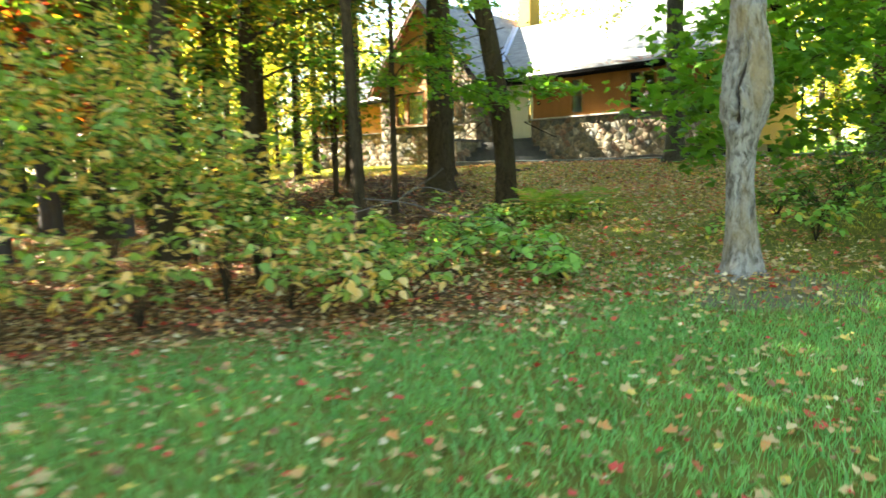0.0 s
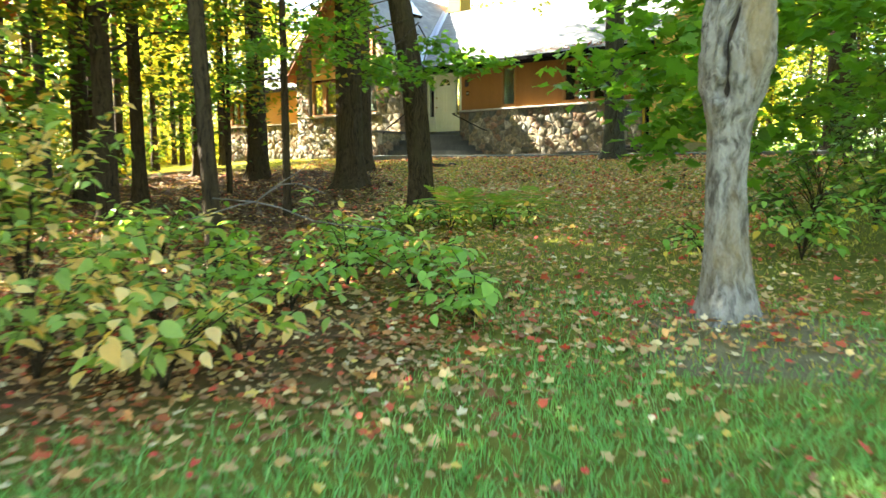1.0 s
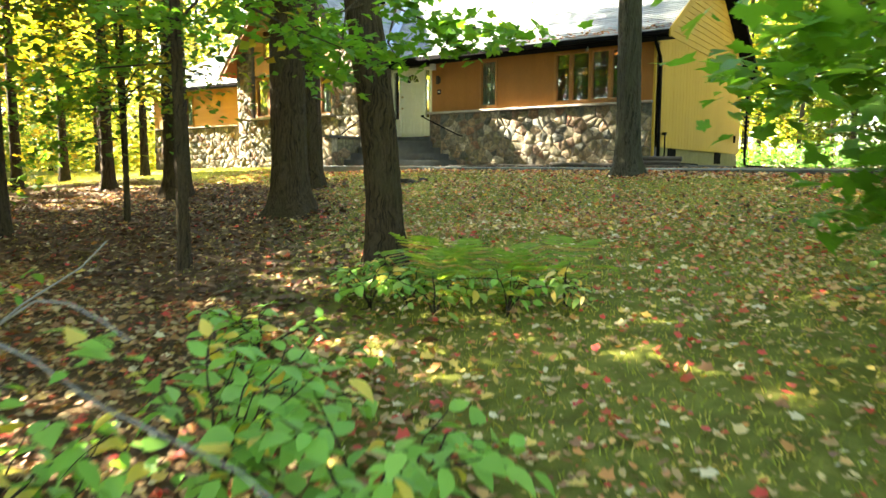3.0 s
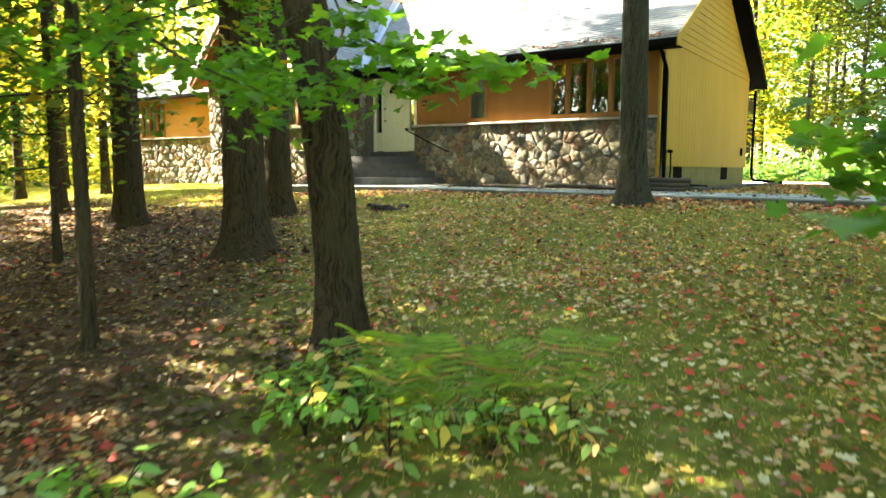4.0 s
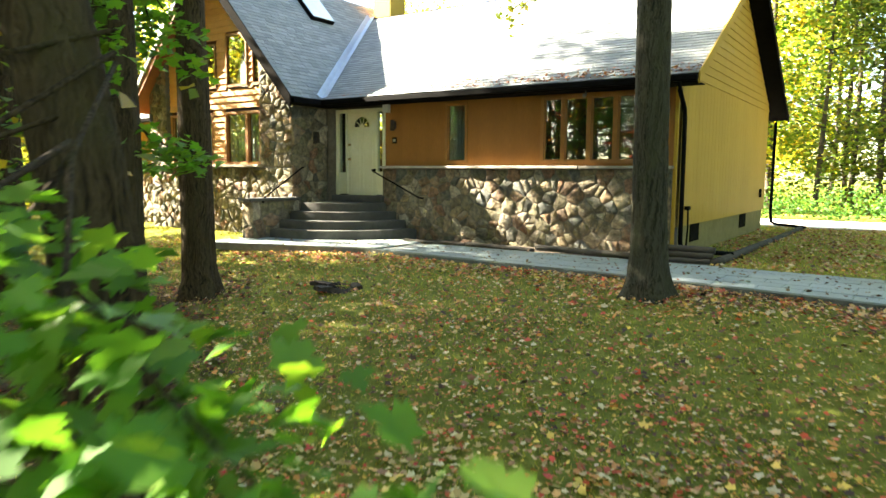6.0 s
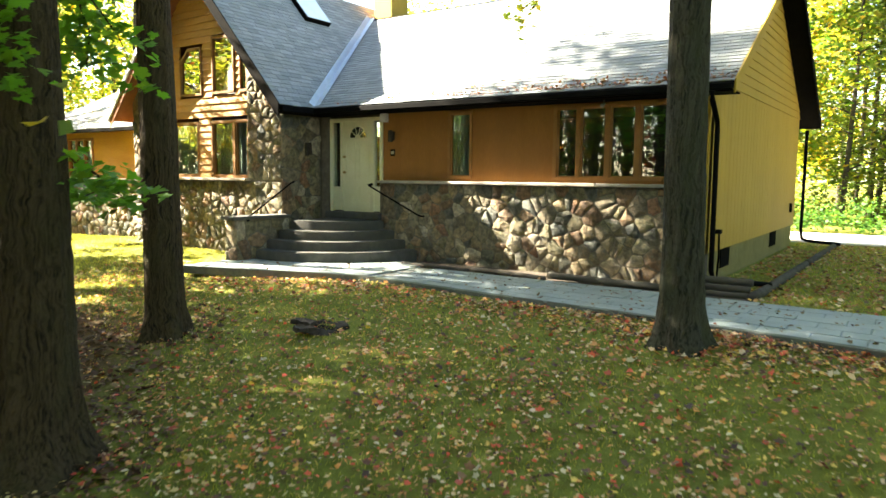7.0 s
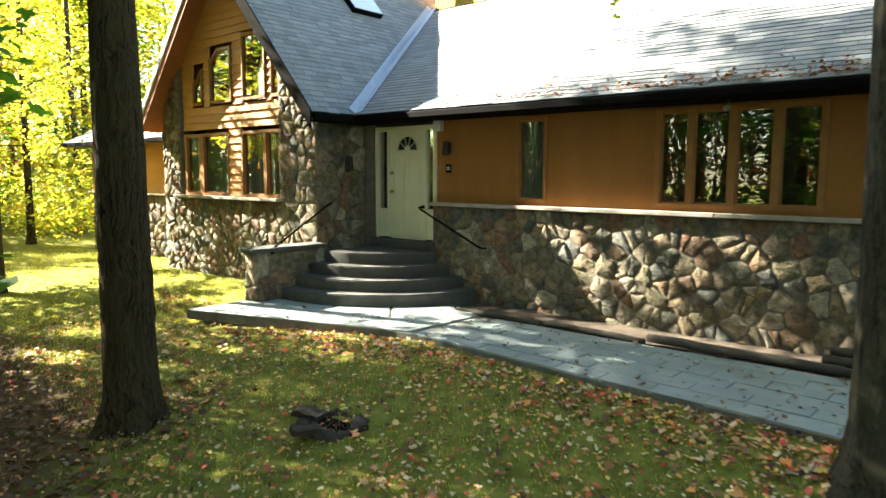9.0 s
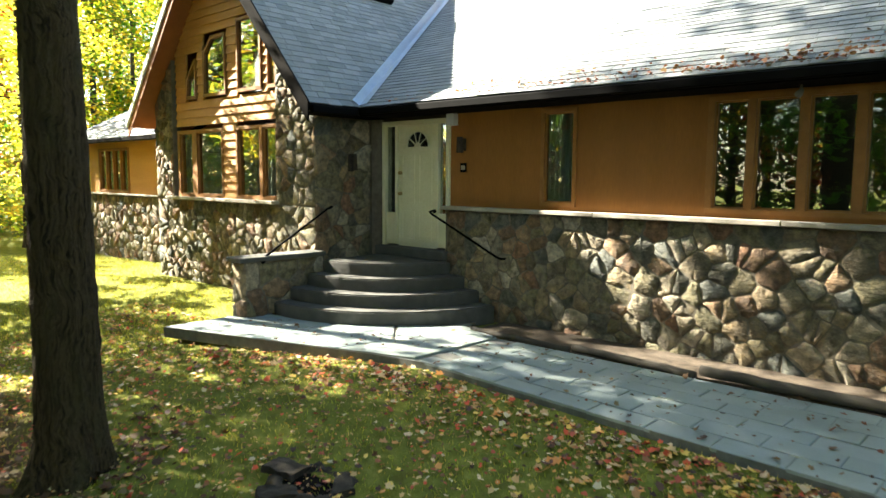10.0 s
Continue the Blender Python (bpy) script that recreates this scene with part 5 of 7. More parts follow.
# short added tree whose clumps shade the west lawn
tree(-11.5, -3.5, 0.22, 9, 150, WEST, crown_at=0.7, crown_r=1.6, leaves=250, leaf_size=0.16, limbs=5, clumps=((0.2, -0.4, 4.4, 0.4), (-0.3, -1.4, 4.9, 0.4), (0.1, -2.2, 5.4, 0.4), (0.3, -1.0, 5.9, 0.35), (-0.2, -2.9, 6.2, 0.4), (0.1, -1.9, 6.8, 0.35), (0.0, -3.4, 7.2, 0.4)))
tree(-13.5, -9.0, 0.44, 25, 151, TALL, crown_at=0.68, crown_r=4.6, leaves=9000, leaf_size=0.26, limbs=14)
tree(-9.5, -13.5, 0.42, 24, 152, TALL, crown_at=0.66, crown_r=4.6, leaves=9000, leaf_size=0.26, limbs=14)
tree(-16.5, -0.9, 0.26, 10.5, 128, WEST, crown_at=0.5, crown_r=2.4, leaves=3200, leaf=M_LEAF_GOLD)
# high clumps placed to throw leaf shadow on the roof's right end
tree(-12.6, -9.0, 0.34, 17.5, 122, WEST, crown_at=0.78, crown_r=2.2, leaves=5000, thick=1.8, clumps=((0.3, 2.4, 18.2, 0.6), (0.0, 1.9, 18.9, 0.6), (0.2, 2.7, 17.3, 0.5), (0.0, 2.0, 19.8, 0.5), (0.0, 3.9, 19.5, 0.7), (0.3, 3.0, 19.0, 0.7), (0.0, 3.4, 20.3, 0.6), (0.2, 2.2, 18.6, 0.6), (0.0, 0.6, 4.4, 0.8), (0.2, 0.9, 5.8, 0.8), (0.0, -0.5, 3.7, 0.8), (0.1, -1.7, 5.1, 0.8), (0.0, 0.9, 6.8, 0.7)))
tree(-5.2, -10.4, 0.34, 14.5, 126, WEST, crown_at=0.5, crown_r=2.8, leaves=11000)
# clumps set to shade the low wall and patches of lawn
tree(-8.5, -7.9, 0.30, 15.5, 131, WEST, crown_at=0.78, crown_r=1.8, leaves=3500, clumps=((0.0, 2.65, 6.9, 0.35), (0.0, 2.6, 7.5, 0.35), (0.0, 1.1, 6.6, 0.6), (0.1, 1.2, 7.3, 0.6), (-0.1, 1.0, 8.0, 0.6), (0.0, -1.7, 7.2, 0.6), (0.0, -2.1, 9.2, 0.6), (0.1, -2.3, 9.9, 0.6)))
# clumps added to cut the sun on the leaf litter
tree(-9.5, -13.0, 0.36, 17.0, 127, WEST, crown_at=0.5, crown_r=3.0, leaves=8000, clumps=((0.0, -2.4, 9.8, 0.7), (0.0, -3.2, 10.6, 0.7), (0.0, -4.0, 10.0, 0.7), (0.2, -3.0, 11.5, 0.7), (-0.2, -4.0, 11.3, 0.6)))
# three more added shade trees; the last gets low clumps over the lawn
for k, (x, y, h, r, n) in enumerate(((-7.6, -8.8, 12.5, 2.8, 9000), (-12.0, -11.0, 15.5, 3.2, 8000), (-4.2, -7.4, 10.5, 2.3, 1500))):
    tree(x, y, 0.32 + 0.02 * k, h, 123 + k, WEST, crown_at=0.5, crown_r=r, leaves=n, leaf=M_LEAF_MIX if k % 2 else M_LEAF_GOLD, clumps=() if k < 2 else ((0.0, -0.3, 3.0, 0.5), (0.3, 0.6, 3.4, 0.5), (-0.4, -1.0, 3.8, 0.5), (0.2, 1.4, 3.0, 0.45), (0.0, 0.3, 4.4, 0.5), (-0.2, -1.8, 3.2, 0.45)))
tree(1.5, -12.6, 0.34, 14, 113, "dark slim trunk at the edge of the wood, crown set for shade", (0.0, 0.0), crown_at=0.35, crown_r=3.4, leaves=8000)
tree(-0.7, -12.9, 0.42, 15, 114, "dark trunk at the edge of the wood", (0.01, 0.0), crown_at=0.35, crown_r=3.4, leaves=5500)
# low clumps on this trunk are added to shade the litter east of it
tree(5.2, -15.2, 0.36, 14, 115, "dark trunk in the shady wood", (0.0, 0.0), crown_at=0.3, crown_r=3.6, leaves=9000, clumps=((0.8, 0.2, 4.0, 0.6), (0.3, -1.0, 3.6, 0.6), (-0.6, 1.2, 4.4, 0.6), (0.6, 1.6, 3.7, 0.5), (-0.2, -2.0, 4.6, 0.6), (1.2, -0.6, 4.8, 0.6)))
tree(7.6, -18.2, 0.40, 14, 116, "dark trunk in the shady wood", (0.0, 0.0), crown_at=0.3, crown_r=3.4, leaves=5500)
# two more unseen trees, added as sun blockers for the lawn's south end
tree(8.2, -24.6, 0.40, 14, 133, "dark trunk in the shady wood", crown_at=0.3, crown_r=3.6, leaves=6500)
tree(5.6, -22.2, 0.38, 14, 134, "dark trunk in the shady wood", crown_at=0.3, crown_r=3.6, leaves=6500)
# clumps reach west only to stop sun patches on the litter
tree(3.2, -17.5, 0.45, 15, 117, "dark trunk in the shady wood", (0.0, 0.0), crown_at=0.3, crown_r=3.6, leaves=5500, clumps=((-2.7, -1.3, 7.2, 0.7), (-2.7, -0.2, 6.7, 0.7), (-2.4, -0.8, 7.9, 0.6), (-2.9, -0.9, 6.3, 0.6)))

# pale scarred tree at the lawn's edge
gzt = float(ground_z(15.95, -16.1)) - 0.1
grey = thing("tree", "pale grey scarred trunk with a knotted hollow, on bare soil", "tree", "trees of the wood", at=(15.93, -16.12, gzt))
def scarred_trunk(profile, seed):
    """A knotted trunk: swollen burl, a split that opens into a hollow, a lip of healed wood below it, blocky bark above."""
    sides = 110
    hs, dx, rr = (np.array(c) for c in zip(*profile))
    u = np.concatenate([np.arange(0, 2.75, 0.022), np.arange(2.75, hs[-1], 0.25), [hs[-1]]])
    th = np.linspace(-math.pi, math.pi, sides, endpoint=False)
    rows = []
    for h in u:
        r, off = np.interp(h, hs, rr), np.interp(h, hs, dx)
        f = 1 + 0.55 * math.exp(-h / 0.13)
        lob = 1 + 0.20 * math.exp(-h / 0.2) * np.sin(4 * th + 0.6) + 0.035 * np.sin(3 * th + 1.2 * h) + 0.03 * np.sin(7 * th + 0.7 * math.sin(2 * h))
        fade = min(1.0, max(0.0, (3.0 - h) / 0.3))
        mid = -1.50 + 0.10 * math.sin(h * 9)
        slit = 0.42 * np.exp(-((th - mid) / (0.075 + 0.05 * abs(math.sin(h * 13)))) ** 2) * math.exp(-((h - 1.92) / 0.24) ** 4)
        fork = 0.25 * np.exp(-((th - mid - 0.35 * (h - 1.8)) / 0.06) ** 2) * math.exp(-((h - 2.25) / 0.3) ** 4)
        pocket = 0.52 * np.exp(-((th + 1.62) / 0.27) ** 4) * math.exp(-((h - 1.645) / 0.055) ** 2)
        lip = 0.12 * np.exp(-((th + 1.55) / 0.55) ** 2) * math.exp(-((h - 1.50) / 0.07) ** 2)
        groove = 0.10 * np.exp(-((th + 1.25) / 0.12) ** 2) * math.exp(-((h - 0.7) / 0.5) ** 2)
        blocky = 1.0 if h > 1.5 else 0.3
        rough = np.array([noise.noise(Vector((math.cos(a) * 3.2, math.sin(a) * 3.2, h * 3.0 + seed))) + 0.8 * noise.noise(Vector((math.cos(a) * 8, math.sin(a) * 8, h * 8.0 + seed))) for a in th])
        rough = np.round(rough * 3.2) / 3.2 * 0.6 + rough * 0.4
        R = r * f * (lob + fade * (lip - slit - fork - pocket - groove) + 0.13 * blocky * fade * rough)
        rows.append(np.stack([off * 0.8 + R * np.cos(th), off * 0.62 + R * np.sin(th), np.full(sides, h)], -1))
    n = len(u)
    i, k = np.meshgrid(np.arange(n - 1), np.arange(sides), indexing="ij")
    k2 = (k + 1) % sides
    return np.concatenate(rows), np.stack([i * sides + k, i * sides + k2, (i + 1) * sides + k2, (i + 1) * sides + k], -1).reshape(-1, 4)


pieces = [scarred_trunk(((0, 0.01, 0.18), (0.25, 0.01, 0.172), (0.62, -0.01, 0.142), (1.04, -0.03, 0.130), (1.40, -0.02, 0.142), (1.56, -0.02, 0.175), (1.68, -0.015, 0.212), (1.86, 0.0, 0.238), (2.12, 0.02, 0.225), (2.37, 0.02, 0.198), (2.55, 0.01, 0.17),
                         (2.85, 0.0, 0.155), (3.4, 0.04, 0.15), (5, 0.12, 0.12), (8.5, 0.2, 0.06)), 3)]
tips = []
rg = np.random.RandomState(6)
for k in range(8):
    h = 4 + 0.55 * k
    az = k * 2.4
    tip = np.array([math.cos(az) * 2.0, math.sin(az) * 2.0, h + 1.0])
    pieces.append(limb((0.15, 0.1, h), tip, 0.05, 0.012, 600 + k, 0.2))
    tips += [np.array([0.15, 0.1, h]) * (1 - q) + tip * q for q in (0.5, 0.75, 1.0)]
v, f = merge(pieces)
part("trunk", raw_mesh("trunk", v, f, True), M_BARK_PALE, grey)
# dark rotten wood deep in the split
bm = bmesh.new()
bmesh.ops.create_icosphere(bm, subdivisions=3, radius=1.0)
for vv in bm.verts:
    vv.co = Vector((vv.co.x * 0.09, vv.co.y * 0.06, vv.co.z * 0.36)) * (1 + 0.25 * noise.noise(vv.co * 2.2))
bm.transform(Matrix.Translation((0.015, -0.100, 1.92)))
part("hollow", bm, M_DARKWOOD, grey, "dark rotten hollow")
v, f = leaf_cloud(tips, (0.5, 0.5, 0.35), 2500, 0.14, 77, 0.55)
part("crown", raw_mesh("crown", v, f), M_LEAF_GREEN, grey)


def spray(owner, branches, leaves, size, material, seed, spread=(0.16, 0.16, 0.09), shape="maple", origin=None, start=0.22):
    """Thin branches (lists of world points) with leaves along their outer part, as parts of a tree or shrub."""
    base = np.array(owner.location if origin is None else origin)
    cs = []
    for k, pts in enumerate(branches):
        pts = np.array(pts) - base
        n = len(pts)
        part("branch", tube([tuple(p) for p in pts], 0.014, 6, 0.004), M_BARK, owner)
        for i in range(n - 1):
            for q in np.linspace(0, 1, 6):
                if i + q > (n - 1) * start:
                    cs.append(pts[i] * (1 - q) + pts[i + 1] * q)
    v, f = leaf_cloud(cs, spread, leaves, size, seed, 0.4, shape)
    part("foliage", raw_mesh("foliage", v, f), material, owner)


# low boughs of the lawn maple
spray(A, [[(9.4, -11.7, 1.75), (10.1, -12.3, 1.3), (10.8, -12.7, 1.0), (11.4, -12.85, 0.86), (11.95, -12.95, 0.72)],
          [(10.1, -12.3, 1.3), (10.4, -12.8, 0.85), (10.7, -12.95, 0.55)],
          [(10.8, -12.7, 1.0), (11.2, -12.95, 0.75), (11.45, -13.0, 0.62)],
          [(10.1, -12.3, 1.35), (10.5, -12.8, 1.15), (11.0, -13.1, 1.08)],
          [(9.4, -11.7, 1.8), (9.6, -12.5, 1.3), (9.9, -12.9, 0.85), (10.0, -13.1, 0.4)],
          [(9.4, -11.7, 1.6), (9.3, -12.4, 1.3), (9.5, -12.8, 1.0), (9.7, -13.0, 0.75)],
          [(9.4, -11.7, 2.3), (8.8, -12.5, 2.0), (8.4, -13.0, 1.5), (8.0, -13.3, 1.2)],
          [(9.35, -11.7, 2.6), (9.9, -12.6, 2.5), (10.4, -13.6, 2.3), (10.7, -14.5, 2.1)],
          [(9.4, -11.7, 1.9), (9.2, -12.8, 1.5), (9.6, -13.8, 1.1), (10.1, -14.4, 0.7)], [(9.6, -13.8, 1.1), (10.3, -13.9, 0.8), (10.9, -13.7, 0.55)]], 900, 0.118, M_LEAF_BOUGH, 901, (0.15, 0.15, 0.05), start=0.42)
# green boughs hanging at the edge of the wood
SAP = bpy.data.objects["tree.006"]
spray(SAP, [[(7.3, -12.95, 1.6), (8.0, -13.4, 1.7), (8.9, -13.7, 1.55), (9.6, -13.9, 1.35)], [(7.3, -12.95, 1.9), (7.0, -13.8, 1.9), (7.1, -14.6, 1.7), (7.4, -15.2, 1.45)], [(7.3, -12.95, 1.3), (7.9, -13.9, 1.2), (8.7, -14.5, 1.0)],
            [(7.3, -12.95, 2.2), (6.6, -12.5, 2.3), (5.9, -12.0, 2.1), (5.3, -11.7, 1.8)], [(7.3, -12.95, 2.4), (8.1, -12.6, 2.5), (8.8, -12.3, 2.3)], [(7.3, -12.95, 0.9), (6.7, -13.6, 0.8), (6.3, -14.3, 0.55)]], 620, 0.125, M_LEAF_BOUGH, 905, (0.17, 0.17, 0.06), start=0.3)
TWIN = bpy.data.objects["tree.007"]
spray(TWIN, [[(2.7, -10.95, 1.5), (3.6, -11.3, 1.5), (4.5, -11.7, 1.3)], [(2.7, -10.95, 2.1), (3.3, -10.3, 2.2), (4.0, -9.9, 2.0)], [(2.7, -10.95, 0.7), (2.0, -11.6, 0.7), (1.5, -12.2, 0.5)], [(2.7, -10.95, 1.0), (3.4, -11.9, 0.9), (4.1, -12.6, 0.6)],
             [(2.7, -10.95, 0.2), (2.2, -11.7, 0.1), (2.0, -12.3, -0.1)], [(2.7, -10.95, 2.6), (1.9, -11.4, 2.6), (1.3, -11.9, 2.3)], [(2.7, -10.95, 1.8), (1.9, -10.6, 1.8), (1.2, -10.5, 1.5)]], 800, 0.13, M_LEAF_BOUGH, 906, (0.22, 0.22, 0.10), start=0.25)
# maple beside the lawn to the east
E = tree(16.9, -11.3, 0.22, 9, 118, "small green maple with low boughs east of the lawn", (0.0, 0.0), crown_at=0.3, crown_r=2.4, leaves=8000, leaf=M_LEAF_GREEN)
spray(E, [[(16.9, -11.3, 2.0), (16.0, -12.6, 1.3), (15.2, -13.6, 0.8), (14.7, -14.4, 0.45), (14.2, -15.1, 0.15)], [(16.9, -11.3, 1.6), (15.9, -12.2, 1.0), (14.9, -12.6, 0.6), (14.1, -12.4, 0.35), (13.6, -12.7, 0.2)],
          [(16.0, -12.6, 0.9), (15.2, -13.2, 0.3), (14.7, -13.6, -0.2), (14.5, -13.9, -0.6)], [(16.9, -11.3, 2.2), (15.9, -13.0, 1.6), (15.1, -13.9, 1.3), (14.3, -14.5, 1.0)],
          [(16.9, -11.3, 2.0), (15.8, -12.3, 1.5), (14.8, -12.9, 1.1), (14.0, -13.5, 0.85)], [(16.9, -11.3, 1.5), (16.4, -13.2, 1.0), (15.8, -14.3, 0.5), (15.3, -15.0, 0.1)],
          [(16.9, -11.3, 2.6), (15.7, -11.6, 2.4), (14.7, -12.0, 2.0), (14.0, -12.4, 1.6)], [(16.9, -11.3, 0.9), (16.3, -12.0, 0.3), (15.6, -12.7, -0.2), (15.2, -13.1, -0.6)],
          [(16.9, -11.3, 1.4), (17.0, -12.6, 1.3), (17.1, -13.6, 0.9), (17.1, -14.6, 0.5)], [(16.9, -11.3, 3.0), (16.2, -12.9, 2.6), (15.6, -14.2, 2.2), (15.1, -15.2, 1.8)]], 3800, 0.16, M_LEAF_BOUGH, 902, (0.22, 0.22, 0.14))
for k, (x, y, h, r, n) in enumerate(((16.2, -8.0, 8, 2.2, 6500), (15.9, -4.4, 9.5, 2.4, 6500), (17.8, -1.0, 10.5, 2.8, 6500))):
    tree(x, y, 0.18 + 0.02 * k, h, 140 + k, "green young maple with low boughs east of the lawn", crown_at=0.22, crown_r=r, leaves=n, leaf=M_LEAF_GREEN, limbs=14)
# low boughs of the stout maple
spray(B, [[(5.1, -9.2, 3.9), (4.9, -8.7, 3.6), (4.4, -8.25, 3.25), (3.6, -7.95, 3.0), (3.0, -8.1, 3.1)], [(5.1, -9.2, 3.8), (5.1, -8.7, 3.4), (5.2, -8.35, 2.9), (5.3, -8.2, 2.45)], [(4.9, -8.7, 3.6), (4.6, -8.3, 3.0), (4.3, -8.2, 2.6)],
          [(5.1, -9.2, 2.0), (5.3, -8.9, 1.7), (5.0, -8.5, 1.4), (4.3, -8.3, 1.3), (3.7, -8.3, 1.4)], [(5.3, -8.9, 1.7), (5.7, -8.75, 1.45), (6.0, -8.8, 1.3)], [(5.1, -9.2, 3.4), (5.5, -9.55, 3.1), (5.75, -9.7, 2.7), (5.8, -9.6, 2.3)]], 640, 0.15, M_LEAF_BOUGH, 904, (0.14, 0.14, 0.08))
# a leafy twig of the tree by the path, hanging before the roof
spray(R, [[(9.4, -3.75, 5.3), (8.4, -3.4, 4.9), (7.4, -3.0, 4.4), (6.9, -2.85, 4.1), (6.5, -2.7, 3.75)], [(7.4, -3.0, 4.4), (6.8, -2.7, 4.2), (6.3, -2.6, 3.95)]], 90, 0.13, M_LEAF_GOLD, 903, (0.1, 0.1, 0.1))

# ---- the wood ----
rng = np.random.RandomState(77)
wood = []


def clear(x, y):
    q = y - 0.36 * x
    if -17 < x < 14 and -2.5 < y < 19 or 13 < x < 24 and 9.5 < y < 16.5:
        return False
    if -28 < x < 0 and -7.5 < q < 8:
        return False
    if -26 < x < -3 and y > 12:
        return False
    if x > 8 and -40 < y < 3 and x < (15.5 if y > -9 else 20):
        return False
    if -3 < x < 19 and -24 < y < 0 and not (x < 7 and y < -13.5):
        return False
    if x > 8 and y < -16 and x + y > -30 and y > -34:
        return False
    return True


tries = 0
while len(wood) < 155 and tries < 9000:
    tries += 1
    x0, x1, y0, y1 = ((-46, 50, -46, 48), (2, 34, 16, 40), (-46, -27, -22, 14), (-34, 8, -34, -13))[tries % 4]
    x, y = rng.uniform(x0, x1), rng.uniform(y0, y1)
    if not clear(x, y) or any((x - a) ** 2 + (y - b) ** 2 < 6.5 for a, b in wood):
        continue
    wood.append((x, y))


def forest_tree(k, leaf, leaves=3500, bare=0.13):
    rg = np.random.RandomState(300 + k)
    H = (13 if bare < 0.3 else 16) + (k % 6) * 0.9
    t = thing("forest_tree", "tall slender woodland tree with turning leaves", "tree", "trees of the wood")
    dia = 0.24 + 0.045 * (k % 6)
    pts = [(0.25 * math.sin(0.3 * i + k), 0.2 * math.sin(0.4 * i), H * i / 8) for i in range(9)]
    pieces = [trunk_mesh(pts, [dia / 2 * (1 - 0.08 * i) for i in range(9)], 300 + k, sides=12, step=0.3)]
    tips = []
    for i in range(26):
        h = H * (bare + (0.98 - bare) * (i + 0.5) / 26)
        L = (1.3 + 2.0 * math.sin(math.pi * min(1, 0.15 + 0.85 * h / H))) * rg.uniform(0.6, 1.1)
        az = rg.uniform(0, 6.28)
        b = np.array([0, 0, h])
        tip = b + np.array([L * math.cos(az), L * math.sin(az), rg.uniform(-0.2, 0.8)])
        if i % 2:
            pieces.append(limb(b, tip, 0.035, 0.01, k * 100 + i, 0.15))
        tips += [b + (tip - b) * q for q in (0.5, 0.8, 1.05)]
    v, f = merge(pieces)
    part("trunk", raw_mesh("trunk", v, f, True), M_BARK_FAR, t)
    v, f = leaf_cloud(tips, (0.6, 0.6, 0.4), leaves, 0.27, 400 + k, 0.6, "quad")
    part("crown", raw_mesh("crown", v, f), leaf, t)
    return t


protos = []
for k in range(8):
    protos.append(forest_tree(k, (M_LEAF_GOLD, M_LEAF_GREEN, M_LEAF_GOLD, M_LEAF_MIX, M_LEAF_GOLD, M_LEAF_RED, M_LEAF_PALE, M_LEAF_EAST)[k]))
protos.append(forest_tree(8, M_LEAF_MIX, 3000, 0.5))


def glade(x, y):
    """The open stand of tall trees south-west of the lawn, through which the sky shows."""
    return (y < -17.3) & (abs(x - 7 - 0.4 * y) < 3.0 - 0.12 * y)


# the far wood, where single trees can no longer be told apart
rf = np.random.RandomState(88)
fa, fr, fh = rf.uniform(0, 6.283, 900), rf.uniform(40, 54, 900), rf.uniform(0, 1, 900) ** 0.9
fc = np.stack([4 + fr * np.cos(fa), fr * np.sin(fa), -1.0 + 17.5 * fh], -1)
fc = fc[~(glade(fc[:, 0], fc[:, 1]) & (fc[:, 2] < 8))]
east = (fc[:, 0] > 6) & (fc[:, 1] > -20)
south = ~east & (fc[:, 1] < -9)
for mask, mat, count, note in ((~east & ~south, M_LEAF_GOLD, 20000, "distant yellow-green autumn woodland to the west"), (south, M_LEAF_MIX, 6000, "distant green and gold woodland south of the lawn"), (east, M_LEAF_EAST, 20000, "distant deep green woodland behind the house")):
    v, f = leaf_cloud(fc[mask], (1.5, 1.5, 1.0), count, 0.5, 89, 0.7, "quad")
    tagged(part("far_wood", raw_mesh("far_wood", v, f), mat, None, note, "stuff"), category="woodland")
wood += [(0.6, -17.8), (-3.2, -21.5)]
placed = set()
for i, (x, y) in enumerate(wood):
    k = i % 6 if i < len(wood) - 2 else 5
    if k == 5 and i < len(wood) - 2 and rng.rand() > 0.35:
        k = 2
    if y < -3 and x < 8 and k != 5:
        k = (1, 3)[i % 2]
    elif k == 1:
        k = 4
    if x > 8 and (y > 4 or x > 14):
        k = 7 if i % 3 else 6
    if glade(x, y) and i < len(wood) - 2:
        k = 8
    m = pose(x, y, float(ground_z(x, y)) - 0.12, 0, 0, rng.uniform(0, 360))
    if k not in placed:
        placed.add(k)
        protos[k].matrix_basis = m
    else:
        copy_thing(protos[k], m)

# green weeds along the far side of the drive
rng = np.random.RandomState(1700)
cs = []
for k in range(420):
    x, y = rng.uniform(5, 34), 15.2 + abs(rng.normal(0, 0.9))
    cs.append((x, y, -0.3 + (0.35 + 0.35 * min(1.0, (y - 15.2) / 1.2)) * rng.uniform(0.25, 1.5)))
v, f = leaf_cloud(cs, (0.22, 0.2, 0.16), 9000, 0.15, 1701, 0.9, "quad")
tagged(part("weeds", raw_mesh("weeds", v, f), M_LEAF_WEED, None, "bright green weeds beside the gravel drive", "stuff"), category="weeds")
